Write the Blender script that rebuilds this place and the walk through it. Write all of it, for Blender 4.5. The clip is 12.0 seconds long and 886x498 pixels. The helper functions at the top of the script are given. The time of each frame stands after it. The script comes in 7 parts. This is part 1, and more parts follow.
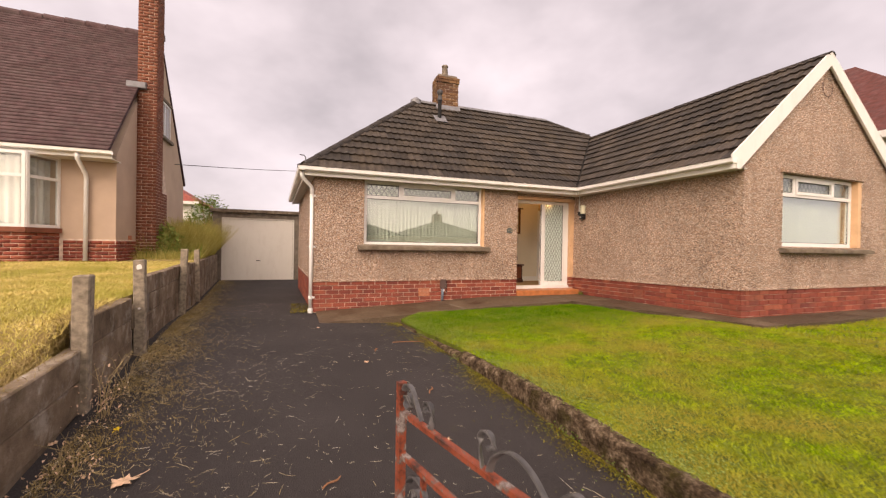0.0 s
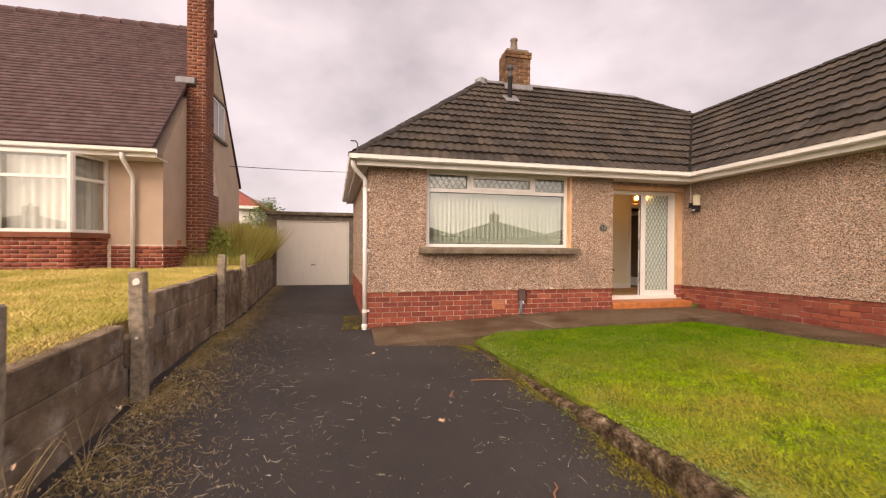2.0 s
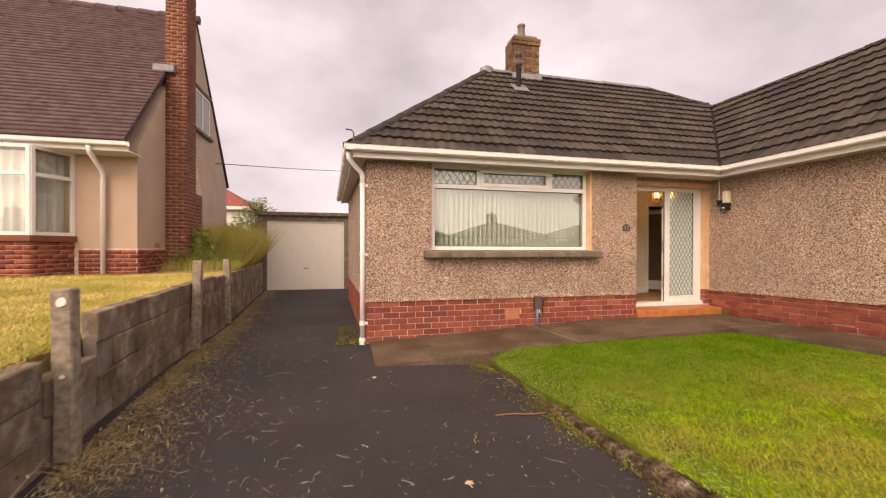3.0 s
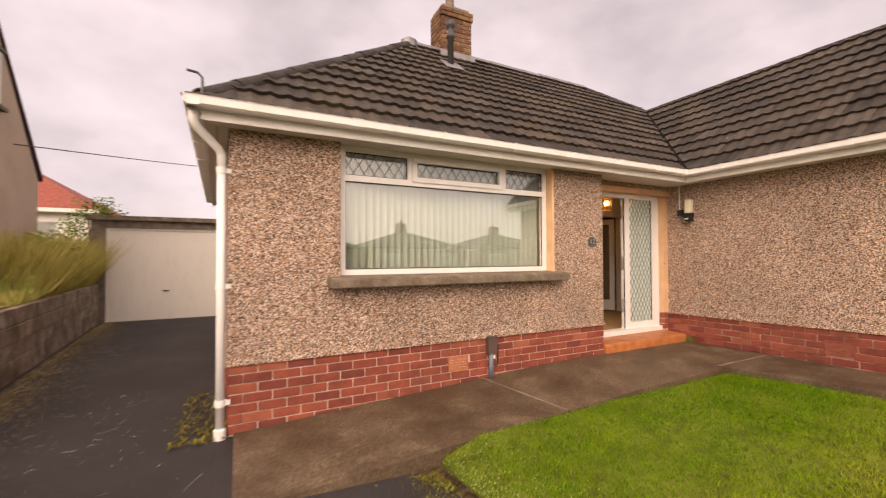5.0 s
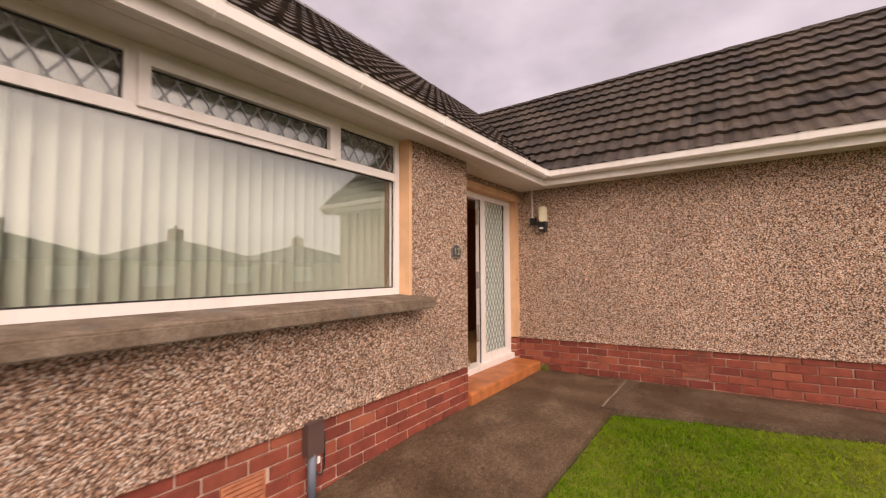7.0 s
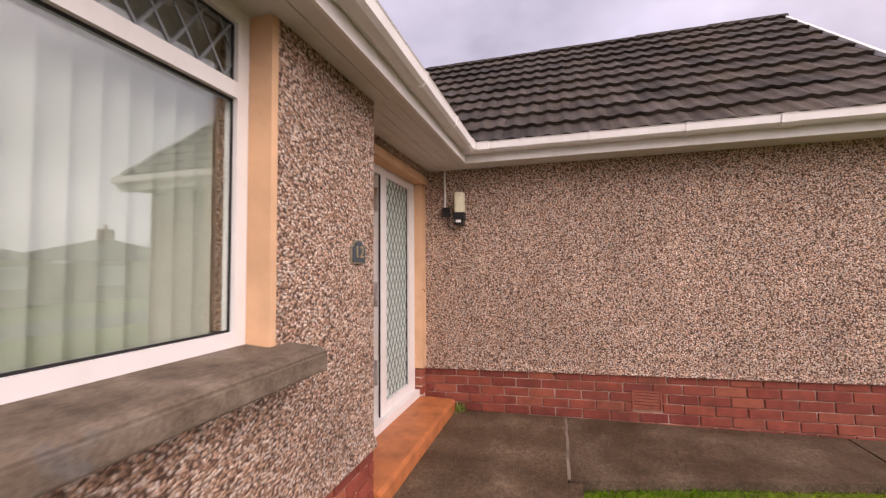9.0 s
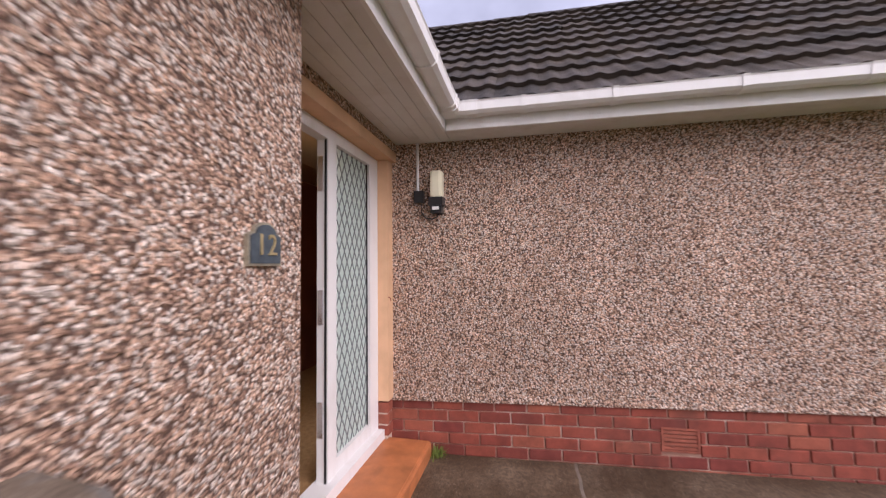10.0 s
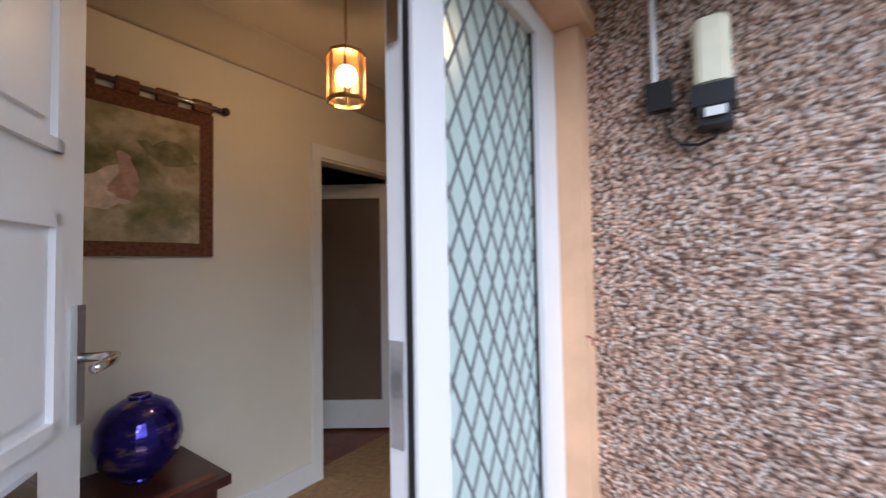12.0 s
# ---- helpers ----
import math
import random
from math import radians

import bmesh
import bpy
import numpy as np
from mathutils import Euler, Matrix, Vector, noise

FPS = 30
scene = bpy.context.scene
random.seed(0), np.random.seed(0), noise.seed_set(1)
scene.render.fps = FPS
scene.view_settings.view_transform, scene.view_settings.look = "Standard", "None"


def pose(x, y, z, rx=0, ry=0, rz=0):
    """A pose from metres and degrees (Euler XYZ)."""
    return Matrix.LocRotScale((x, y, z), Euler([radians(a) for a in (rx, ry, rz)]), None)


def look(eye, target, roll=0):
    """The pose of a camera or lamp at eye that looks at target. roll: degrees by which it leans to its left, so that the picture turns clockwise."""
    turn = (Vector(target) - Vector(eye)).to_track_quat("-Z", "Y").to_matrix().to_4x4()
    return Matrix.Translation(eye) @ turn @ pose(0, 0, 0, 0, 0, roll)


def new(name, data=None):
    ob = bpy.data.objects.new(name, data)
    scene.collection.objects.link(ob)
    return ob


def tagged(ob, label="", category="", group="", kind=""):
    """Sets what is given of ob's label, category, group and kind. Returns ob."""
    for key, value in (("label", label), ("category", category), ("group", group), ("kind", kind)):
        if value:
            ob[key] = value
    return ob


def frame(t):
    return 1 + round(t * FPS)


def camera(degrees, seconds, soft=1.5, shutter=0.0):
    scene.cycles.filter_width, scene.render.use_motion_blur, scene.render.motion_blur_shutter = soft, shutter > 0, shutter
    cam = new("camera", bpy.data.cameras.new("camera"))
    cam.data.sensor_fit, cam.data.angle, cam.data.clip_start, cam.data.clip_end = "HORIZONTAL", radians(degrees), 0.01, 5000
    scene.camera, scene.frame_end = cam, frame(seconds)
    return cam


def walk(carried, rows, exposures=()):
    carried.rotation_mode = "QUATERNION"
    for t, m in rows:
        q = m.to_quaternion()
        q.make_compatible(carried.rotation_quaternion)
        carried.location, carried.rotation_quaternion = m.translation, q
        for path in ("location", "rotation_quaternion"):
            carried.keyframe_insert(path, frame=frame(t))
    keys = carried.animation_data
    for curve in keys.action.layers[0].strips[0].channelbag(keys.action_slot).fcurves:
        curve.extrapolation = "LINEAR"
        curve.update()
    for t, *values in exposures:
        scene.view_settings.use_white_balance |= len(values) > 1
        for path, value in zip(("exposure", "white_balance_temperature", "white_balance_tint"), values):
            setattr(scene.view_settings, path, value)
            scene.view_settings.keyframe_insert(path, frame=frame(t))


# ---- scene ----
cam = camera(95.5, 12.0, soft=1.2, shutter=0.45)
PATH = [
    (0, (0.323, 0.309, 1.1), (1.023, 2.182, 1.086), 1.0),
    (0.5, (0.4, 0.606, 1.09), (1.029, 2.504, 1.075), 0.8),
    (1, (0.414, 0.98, 1.072), (0.963, 2.903, 1.059), 0.7),
    (1.5, (0.404, 1.4, 1.09), (0.89, 3.34, 1.08), 0.5),
    (2, (0.43, 1.789, 1.111), (0.877, 3.739, 1.101), 0.4),
    (2.5, (0.411, 2.144, 1.129), (0.86, 4.093, 1.12), 0.3),
    (4.5, (0.61, 3.961, 1.237), (1.353, 5.818, 1.258), -0.1),
    (5, (0.771, 4.431, 1.285), (1.678, 6.213, 1.324), -0.2),
    (5.5, (0.989, 4.826, 1.312), (2.087, 6.497, 1.375), -0.2),
    (6, (1.219, 5.248, 1.322), (2.517, 6.768, 1.404), -0.3),
    (6.5, (1.464, 5.652, 1.318), (2.937, 7.003, 1.408), -0.3),
    (7, (1.738, 6.102, 1.308), (3.358, 7.27, 1.41), -0.3),
    (7.5, (2.021, 6.425, 1.332), (3.748, 7.427, 1.439), -0.4),
    (9.5, (3.336, 7.332, 1.403), (5.282, 7.789, 1.487), -0.5),
    (10, (3.812, 7.445, 1.411), (5.767, 7.856, 1.494), -0.6),
    (10.5, (4.305, 7.56, 1.427), (6.253, 8.003, 1.508), -0.6),
    (11, (4.766, 7.667, 1.431), (6.675, 8.256, 1.527), -0.8),
    (11.5, (5.112, 7.851, 1.431), (6.922, 8.698, 1.519), -1.0),
    (12, (5.349, 8.09, 1.424), (6.98, 9.246, 1.495), -1.0),
]
EXPOSURES = [(0, 0.77, 7600, 21), (2.5, 0.79, 7750, 22), (4.5, 0.82, 7870, 23), (5.5, 0.77, 7800, 24), (7.5, 0.60, 7250, 28), (9.5, 0.64, 6100, 26), (10.5, 0.80, 5350, 20), (11.0, 0.96, 5000, 15), (11.5, 1.10, 4800, 13), (12, 1.12, 4800, 12)]
HALL_W = 2.3
walk(cam, [(t, look(eye, target, roll)) for t, eye, target, roll in PATH], EXPOSURES)

# ---- sky and sun: an overcast day ----
world = bpy.data.worlds.new("overcast_sky")
scene.world = world
world.use_nodes = True
wt = world.node_tree
wt.nodes.clear()
w_out = wt.nodes.new("ShaderNodeOutputWorld")
w_bg = wt.nodes.new("ShaderNodeBackground")
w_sky = wt.nodes.new("ShaderNodeTexSky")
w_sky.sky_type = "NISHITA"
w_sky.sun_disc = False
w_sky.sun_elevation, w_sky.sun_rotation = radians(34), radians(217)
w_dim = wt.nodes.new("ShaderNodeMix")
w_dim.data_type, w_dim.blend_type = "RGBA", "MULTIPLY"
w_dim.inputs[0].default_value = 1.0
w_dim.inputs[7].default_value = (0.1, 0.1, 0.1, 1)
w_co = wt.nodes.new("ShaderNodeTexCoord")
w_map = wt.nodes.new("ShaderNodeMapping")
w_map.inputs["Scale"].default_value = (1.0, 1.0, 1.7)
w_map.inputs["Location"].default_value = (0.55, 0.20, 0.0)
w_n = wt.nodes.new("ShaderNodeTexNoise")
w_n.inputs["Scale"].default_value, w_n.inputs["Detail"].default_value, w_n.inputs["Roughness"].default_value = 2.1, 5.0, 0.52
w_ramp = wt.nodes.new("ShaderNodeValToRGB")
w_ramp.color_ramp.elements[0].position, w_ramp.color_ramp.elements[0].color = 0.34, (0.44, 0.44, 0.475, 1)
w_ramp.color_ramp.elements[1].position, w_ramp.color_ramp.elements[1].color = 0.66, (0.775, 0.765, 0.82, 1)
w_mix = wt.nodes.new("ShaderNodeMix")
w_mix.data_type = "RGBA"
w_mix.inputs[0].default_value = 0.93
wt.links.new(w_co.outputs["Generated"], w_map.inputs["Vector"])
wt.links.new(w_map.outputs[0], w_n.inputs["Vector"])
wt.links.new(w_n.outputs["Fac"], w_ramp.inputs[0])
wt.links.new(w_sky.outputs[0], w_dim.inputs[6])
wt.links.new(w_dim.outputs[2], w_mix.inputs[6])
wt.links.new(w_ramp.outputs[0], w_mix.inputs[7])
# the cloud is brightest round the veiled sun, behind the walker
w_dot = wt.nodes.new("ShaderNodeVectorMath")
w_dot.operation = "DOT_PRODUCT"
w_dot.inputs[1].default_value = Vector((-0.50, -0.66, 0.56)).normalized()
w_glow = wt.nodes.new("ShaderNodeMapRange")
w_glow.interpolation_type = "SMOOTHSTEP"
for slot, value in zip(("From Min", "From Max", "To Min", "To Max"), (-0.1, 1.0, 0.0, 1.0)):
    w_glow.inputs[slot].default_value = value
w_tone = wt.nodes.new("ShaderNodeValToRGB")
w_tone.color_ramp.elements[0].color = (0.36, 0.36, 0.375, 1)
w_tone.color_ramp.elements[1].color = (1.04, 0.95, 0.80, 1)
w_lit = wt.nodes.new("ShaderNodeMix")
w_lit.data_type, w_lit.blend_type = "RGBA", "MULTIPLY"
w_lit.inputs[0].default_value = 1.0
wt.links.new(w_co.outputs["Generated"], w_dot.inputs[0])
wt.links.new(w_dot.outputs["Value"], w_glow.inputs["Value"])
wt.links.new(w_glow.outputs[0], w_tone.inputs[0])
wt.links.new(w_mix.outputs[2], w_lit.inputs[6])
wt.links.new(w_tone.outputs[0], w_lit.inputs[7])
wt.links.new(w_lit.outputs[2], w_bg.inputs[0])
wt.links.new(w_bg.outputs[0], w_out.inputs[0])
w_bg.inputs[1].default_value = 2.1

sun_data = bpy.data.lights.new("sun", "SUN")
sun_data.energy, sun_data.angle, sun_data.color = 1.22, radians(40), (1.0, 0.90, 0.76)
sun = new("sun", sun_data)
sun.matrix_world = look((0, 0, 0), (0.50, 0.66, -0.56))

# ---- material helpers ----


class Mat:
    """A node material with a Principled shader and world-space textures."""

    def __init__(self, name, rough=0.8, metal=0.0, spec=0.4):
        self.m = bpy.data.materials.new(name)
        self.m.use_nodes = True
        self.t = self.m.node_tree
        self.b = self.t.nodes["Principled BSDF"]
        self.b.inputs["Roughness"].default_value = rough
        self.b.inputs["Metallic"].default_value = metal
        self.b.inputs["Specular IOR Level"].default_value = spec
        self.pos = self.t.nodes.new("ShaderNodeNewGeometry").outputs["Position"]

    def link(self, a, b):
        self.t.links.new(a, b)

    def stretch(self, sx, sy, sz, rz=0.0):
        n = self.t.nodes.new("ShaderNodeMapping")
        n.inputs["Scale"].default_value = (sx, sy, sz)
        n.inputs["Rotation"].default_value = (0, 0, rz)
        self.link(self.pos, n.inputs["Vector"])
        return n.outputs[0]

    def noise(self, scale, detail=3.0, rough=0.55, vec=None):
        n = self.t.nodes.new("ShaderNodeTexNoise")
        n.inputs["Scale"].default_value, n.inputs["Detail"].default_value, n.inputs["Roughness"].default_value = scale, detail, rough
        self.link(vec or self.pos, n.inputs["Vector"])
        return n.outputs["Fac"]

    def cells(self, scale, feature="F1", randomness=1.0, vec=None):
        n = self.t.nodes.new("ShaderNodeTexVoronoi")
        n.feature = feature
        n.inputs["Scale"].default_value, n.inputs["Randomness"].default_value = scale, randomness
        self.link(vec or self.pos, n.inputs["Vector"])
        return n

    def ramp(self, fac, *stops):
        n = self.t.nodes.new("ShaderNodeValToRGB")
        els = n.color_ramp.elements
        while len(els) < len(stops):
            els.new(0.5)
        for e, (p, c) in zip(els, stops):
            e.position = p
            e.color = (*c, 1) if len(c) == 3 else c
        self.link(fac, n.inputs[0])
        return n.outputs[0]

    def grey(self, fac, a, b, va=0.0, vb=1.0):
        return self.ramp(fac, (a, (va, va, va)), (b, (vb, vb, vb)))

    def mix(self, fac, a, b, blend="MIX"):
        n = self.t.nodes.new("ShaderNodeMix")
        n.data_type, n.blend_type = "RGBA", blend
        for sock, v in ((n.inputs[0], fac), (n.inputs[6], a), (n.inputs[7], b)):
            if isinstance(v, (int, float)):
                sock.default_value = v
            elif isinstance(v, tuple):
                sock.default_value = (*v, 1)
            else:
                self.link(v, sock)
        return n.outputs[2]

    def random(self):
        return self.t.nodes.new("ShaderNodeObjectInfo").outputs["Random"]

    def island(self):
        return self.t.nodes.new("ShaderNodeNewGeometry").outputs["Random Per Island"]

    def colour(self, c):
        if isinstance(c, tuple):
            self.b.inputs["Base Color"].default_value = (*c, 1)
        else:
            self.link(c, self.b.inputs["Base Color"])
        return self

    def rough(self, c):
        self.link(c, self.b.inputs["Roughness"])
        return self

    def bump(self, h, strength=0.5, distance=0.01):
        n = self.t.nodes.new("ShaderNodeBump")
        n.inputs["Strength"].default_value, n.inputs["Distance"].default_value = strength, distance
        self.link(h, n.inputs["Height"])
        prev = self.b.inputs["Normal"].links
        if prev:
            self.link(prev[0].from_socket, n.inputs["Normal"])
        self.link(n.outputs[0], self.b.inputs["Normal"])
        return self


def plain(name, c, rough=0.6, metal=0.0, vary=0.12, scale=8.0, spec=0.4, bump=0.15):
    m = Mat(name, rough, metal, spec)
    d = tuple(v * (1 - vary) for v in c)
    u = tuple(min(1, v * (1 + vary)) for v in c)
    n = m.noise(scale, 4)
    m.colour(m.ramp(n, (0.3, d), (0.7, u)))
    if bump:
        m.bump(m.noise(scale * 14, 3), bump, 0.003)
    return m.m


# pebbledash: stone chips pressed in render
def pebbledash(name, tones, scale):
    m = Mat(name, 0.75, 0, 0.35)
    skew = m.t.nodes.new("ShaderNodeVectorMath")
    skew.operation = "MULTIPLY_ADD"
    jit = m.t.nodes.new("ShaderNodeTexNoise")
    jit.inputs["Scale"].default_value = scale * 0.8
    m.link(m.pos, jit.inputs["Vector"])
    m.link(jit.outputs["Color"], skew.inputs[0])
    skew.inputs[1].default_value = (0.013, 0.013, 0.013)
    m.link(m.pos, skew.inputs[2])
    warp = m.cells(scale, vec=skew.outputs[0])
    chip = m.ramp(m.noise(scale * 1.7, 1), *tones)
    tone = m.t.nodes.new("ShaderNodeSeparateColor")
    m.link(warp.outputs["Color"], tone.inputs[0])
    chip2 = m.ramp(tone.outputs[0], *tones)
    c = m.mix(0.70, chip, chip2)
    gap = m.grey(warp.outputs["Distance"], 0.44, 0.74)
    c = m.mix(gap, c, (0.115, 0.067, 0.048))
    c = m.mix(1.0, c, m.grey(m.noise(30, 4, 0.7), 0.33, 0.67, 0.66, 1.28), "MULTIPLY")
    patch = m.grey(m.noise(1.1, 4), 0.3, 0.7, 0.84, 1.10)
    c = m.mix(1.0, c, patch, "MULTIPLY")
    streak = m.grey(m.noise(1.0, 3, 0.6, m.stretch(5, 5, 0.5)), 0.35, 0.62, 0.82, 1.0)
    c = m.mix(0.6, c, m.mix(1.0, c, streak, "MULTIPLY"))
    m.colour(c)
    m.bump(m.grey(warp.outputs["Distance"], 0.15, 0.72, 1.0, 0.0), 0.9, 0.009)
    m.bump(m.noise(scale * 0.5, 4, 0.7), 0.8, 0.018)
    return m.m


M_DASH = pebbledash("pebbledash", ((0.13, (0.24, 0.122, 0.080)), (0.32, (0.60, 0.365, 0.245)), (0.58, (0.79, 0.55, 0.405)), (0.80, (0.96, 0.87, 0.79))), 84)


def brickmat(name, tones, use_island=False, stain=0.5):
    m = Mat(name, 0.78, 0, 0.3)
    r = m.island() if use_island else m.random()
    c = m.ramp(r, *tones)
    n = m.noise(9, 5, 0.65)
    c = m.mix(1.0, c, m.grey(n, 0.3, 0.75, 0.68, 1.18), "MULTIPLY")
    soot = m.grey(m.noise(2.3, 4, 0.6), 0.52, 0.72, 0.0, stain)
    c = m.mix(soot, c, (0.10, 0.045, 0.035))
    m.colour(c)
    m.bump(m.noise(120, 4, 0.6), 0.5, 0.004)
    m.bump(m.noise(26, 3), 0.4, 0.006)
    return m.m


RED = ((0.0, (0.18, 0.045, 0.034)), (0.3, (0.25, 0.06, 0.04)), (0.7, (0.29, 0.074, 0.047)), (0.9, (0.34, 0.105, 0.062)), (1.0, (0.20, 0.045, 0.035)))
M_BRICK = brickmat("red_brick", RED)
M_BRICK_JOINED = brickmat("red_brick_joined", RED, True, 0.35)
M_BRICK_CHIM = brickmat("chimney_brick", ((0.0, (0.10, 0.05, 0.028)), (0.4, (0.17, 0.085, 0.042)), (0.75, (0.25, 0.14, 0.066)), (1.0, (0.09, 0.05, 0.03))), False, 0.85)
M_BRICK_STACK = brickmat("stack_brick", ((0.0, (0.19, 0.065, 0.04)), (0.5, (0.25, 0.09, 0.052)), (1.0, (0.215, 0.075, 0.046))), True, 0.45)
M_MORTAR = plain("mortar", (0.58, 0.46, 0.38), 0.9, vary=0.3, scale=14, bump=0.4)


def stained_mortar():
    m = Mat("red_stained_mortar", 0.9, 0, 0.3)
    m.colour(m.ramp(m.noise(2.2, 5, 0.65), (0.38, (0.26, 0.11, 0.078)), (0.52, (0.40, 0.24, 0.18)), (0.64, (0.62, 0.50, 0.42))))
    m.bump(m.noise(120, 3), 0.4, 0.003)
    return m.m


M_MORTAR_RED = stained_mortar()
M_TERRA_DARK = plain("dark_terracotta", (0.27, 0.08, 0.05), 0.75, vary=0.25, scale=20)
M_TERRA = plain("terracotta", (0.45, 0.17, 0.09), 0.75, vary=0.25, scale=20)


def tile_mat(name, a, b, moss, isl=False, lichen=0.6):
    m = Mat(name, 0.7, 0, 0.35)
    c = m.ramp(m.island() if isl else m.random(), (0.0, a), (1.0, b))
    c = m.mix(1.0, c, m.grey(m.noise(7, 5, 0.65), 0.3, 0.75, 0.6, 1.3), "MULTIPLY")
    c = m.mix(m.grey(m.noise(1.3, 5, 0.6), 0.5, 0.75, 0.0, 0.7), c, moss)
    spot = m.grey(m.noise(5.2, 6, 0.72), 0.685, 0.72, 0.0, lichen)
    c = m.mix(spot, c, (0.36, 0.35, 0.31))
    m.colour(c)
    m.rough(m.grey(m.noise(5, 3), 0.3, 0.7, 0.5, 0.85))
    m.bump(m.noise(85, 4, 0.65), 0.5, 0.004)
    return m.m


M_TILE = tile_mat("dark_concrete_tile", (0.022, 0.0165, 0.013), (0.068, 0.052, 0.041), (0.072, 0.051, 0.031))
M_TILE_NB = tile_mat("plum_clay_tile", (0.075, 0.040, 0.044), (0.098, 0.053, 0.058), (0.065, 0.038, 0.037), True, 0.12)
M_TILE_WINE = tile_mat("wine_red_tile", (0.10, 0.028, 0.024), (0.16, 0.045, 0.034), (0.08, 0.035, 0.03), True, 0.1)
M_TILE_RED = tile_mat("red_clay_tile", (0.27, 0.06, 0.042), (0.34, 0.09, 0.06), (0.2, 0.07, 0.05), True, 0.1)
M_RIDGE = tile_mat("ridge_tile", (0.022, 0.017, 0.015), (0.036, 0.028, 0.024), (0.045, 0.037, 0.024))
M_LEAD = plain("lead_flashing", (0.19, 0.19, 0.21), 0.5, 0.2, 0.25, 5)
M_DECK = plain("roof_felt", (0.02, 0.017, 0.016), 0.95)


def white_paint(name, c, rough=0.35, dirt=0.3):
    m = Mat(name, rough, 0, 0.45)
    grime = m.grey(m.noise(1.0, 5, 0.65, m.stretch(6, 6, 2.2)), 0.5, 0.8, 0.0, dirt)
    m.colour(m.mix(grime, c, (0.42, 0.36, 0.28)))
    m.rough(m.grey(m.noise(11, 3), 0.3, 0.7, rough, rough + 0.2))
    m.bump(m.noise(60, 2), 0.06, 0.002)
    return m.m


M_UPVC = white_paint("white_upvc", (0.76, 0.75, 0.745))
M_FASCIA = white_paint("white_fascia", (0.75, 0.735, 0.72), 0.4, 0.3)
M_SOFFIT = white_paint("cream_soffit", (0.66, 0.635, 0.60), 0.5, 0.45)
M_GARAGE = white_paint("garage_white", (0.76, 0.72, 0.67), 0.45, 0.2)
M_TAN = plain("tan_render", (0.66, 0.42, 0.25), 0.75, vary=0.14, scale=4, bump=0.3)
M_STEP = plain("ochre_step_paint", (0.42, 0.15, 0.055), 0.45, vary=0.28, scale=7, bump=0.25)
M_CONCRETE = plain("weathered_concrete", (0.20, 0.165, 0.135), 0.9, vary=0.4, scale=6, bump=0.6)


def sillmat():
    m = Mat("grey_stone_sill", 0.85, 0, 0.3)
    c = m.ramp(m.noise(6, 6, 0.72), (0.28, (0.075, 0.056, 0.040)), (0.5, (0.165, 0.128, 0.095)), (0.72, (0.27, 0.225, 0.18)))
    c = m.mix(m.grey(m.noise(2.6, 5, 0.7), 0.56, 0.63, 0.0, 0.6), c, (0.15, 0.15, 0.15))
    c = m.mix(1.0, c, m.grey(m.noise(90, 3, 0.7), 0.3, 0.7, 0.75, 1.25), "MULTIPLY")
    m.colour(c)
    m.bump(m.noise(70, 5, 0.7), 0.8, 0.006)
    return m.m


M_SILL = sillmat()
M_RENDER = plain("smooth_buff_render", (0.47, 0.35, 0.27), 0.9, vary=0.1, scale=1.2, bump=0.3)
M_RENDER_WHITE = plain("white_render", (0.72, 0.69, 0.66), 0.9, vary=0.06, scale=1.5)
M_BLACK = plain("black_plastic", (0.018, 0.018, 0.02), 0.4)
M_VENT = plain("dark_grey_pipe", (0.055, 0.055, 0.06), 0.5)
M_GREYPIPE = plain("grey_blue_pipe", (0.13, 0.16, 0.21), 0.5)
M_DARKBOX = plain("dark_brown_box", (0.09, 0.055, 0.05), 0.6)
M_RUBBER = plain("black_gasket", (0.012, 0.012, 0.012), 0.6)


def glassmat(name, tint, rough=0.0):
    m = Mat(name, rough, 0, 0.5)
    m.b.inputs["Transmission Weight"].default_value = 1.0
    m.b.inputs["IOR"].default_value = 1.5
    m.colour(tint)
    return m.m


M_GLASS = glassmat("window_glass", (0.93, 0.975, 0.945))
M_GLASS.node_tree.nodes["Principled BSDF"].inputs["IOR"].default_value = 1.75
M_FROST = glassmat("obscure_glass", (0.66, 0.76, 0.72), 0.4)
M_FROST.node_tree.nodes["Principled BSDF"].inputs["Transmission Weight"].default_value = 0.45
M_AMBER = glassmat("amber_glass", (0.97, 0.83, 0.55), 0.08)
M_LEADING = plain("grey_lead_strip", (0.22, 0.24, 0.25), 0.5, 0.4)


def tarmac():
    m = Mat("tarmac", 0.9, 0, 0.3)
    n = m.noise(170, 3, 0.7)
    c = m.ramp(n, (0.3, (0.018, 0.0155, 0.0158)), (0.55, (0.035, 0.030, 0.031)), (0.78, (0.085, 0.075, 0.074)))
    c = m.mix(1.0, c, m.grey(m.noise(0.8, 5, 0.6), 0.3, 0.72, 0.78, 1.3), "MULTIPLY")
    moss = m.grey(m.noise(2.6, 6, 0.7), 0.64, 0.74, 0.0, 0.4)
    c = m.mix(moss, c, (0.06, 0.055, 0.03))
    m.colour(c)
    m.bump(m.cells(130).outputs["Distance"], 0.7, 0.006)
    m.bump(m.noise(3, 3), 0.2, 0.03)
    return m.m


M_TARMAC = tarmac()


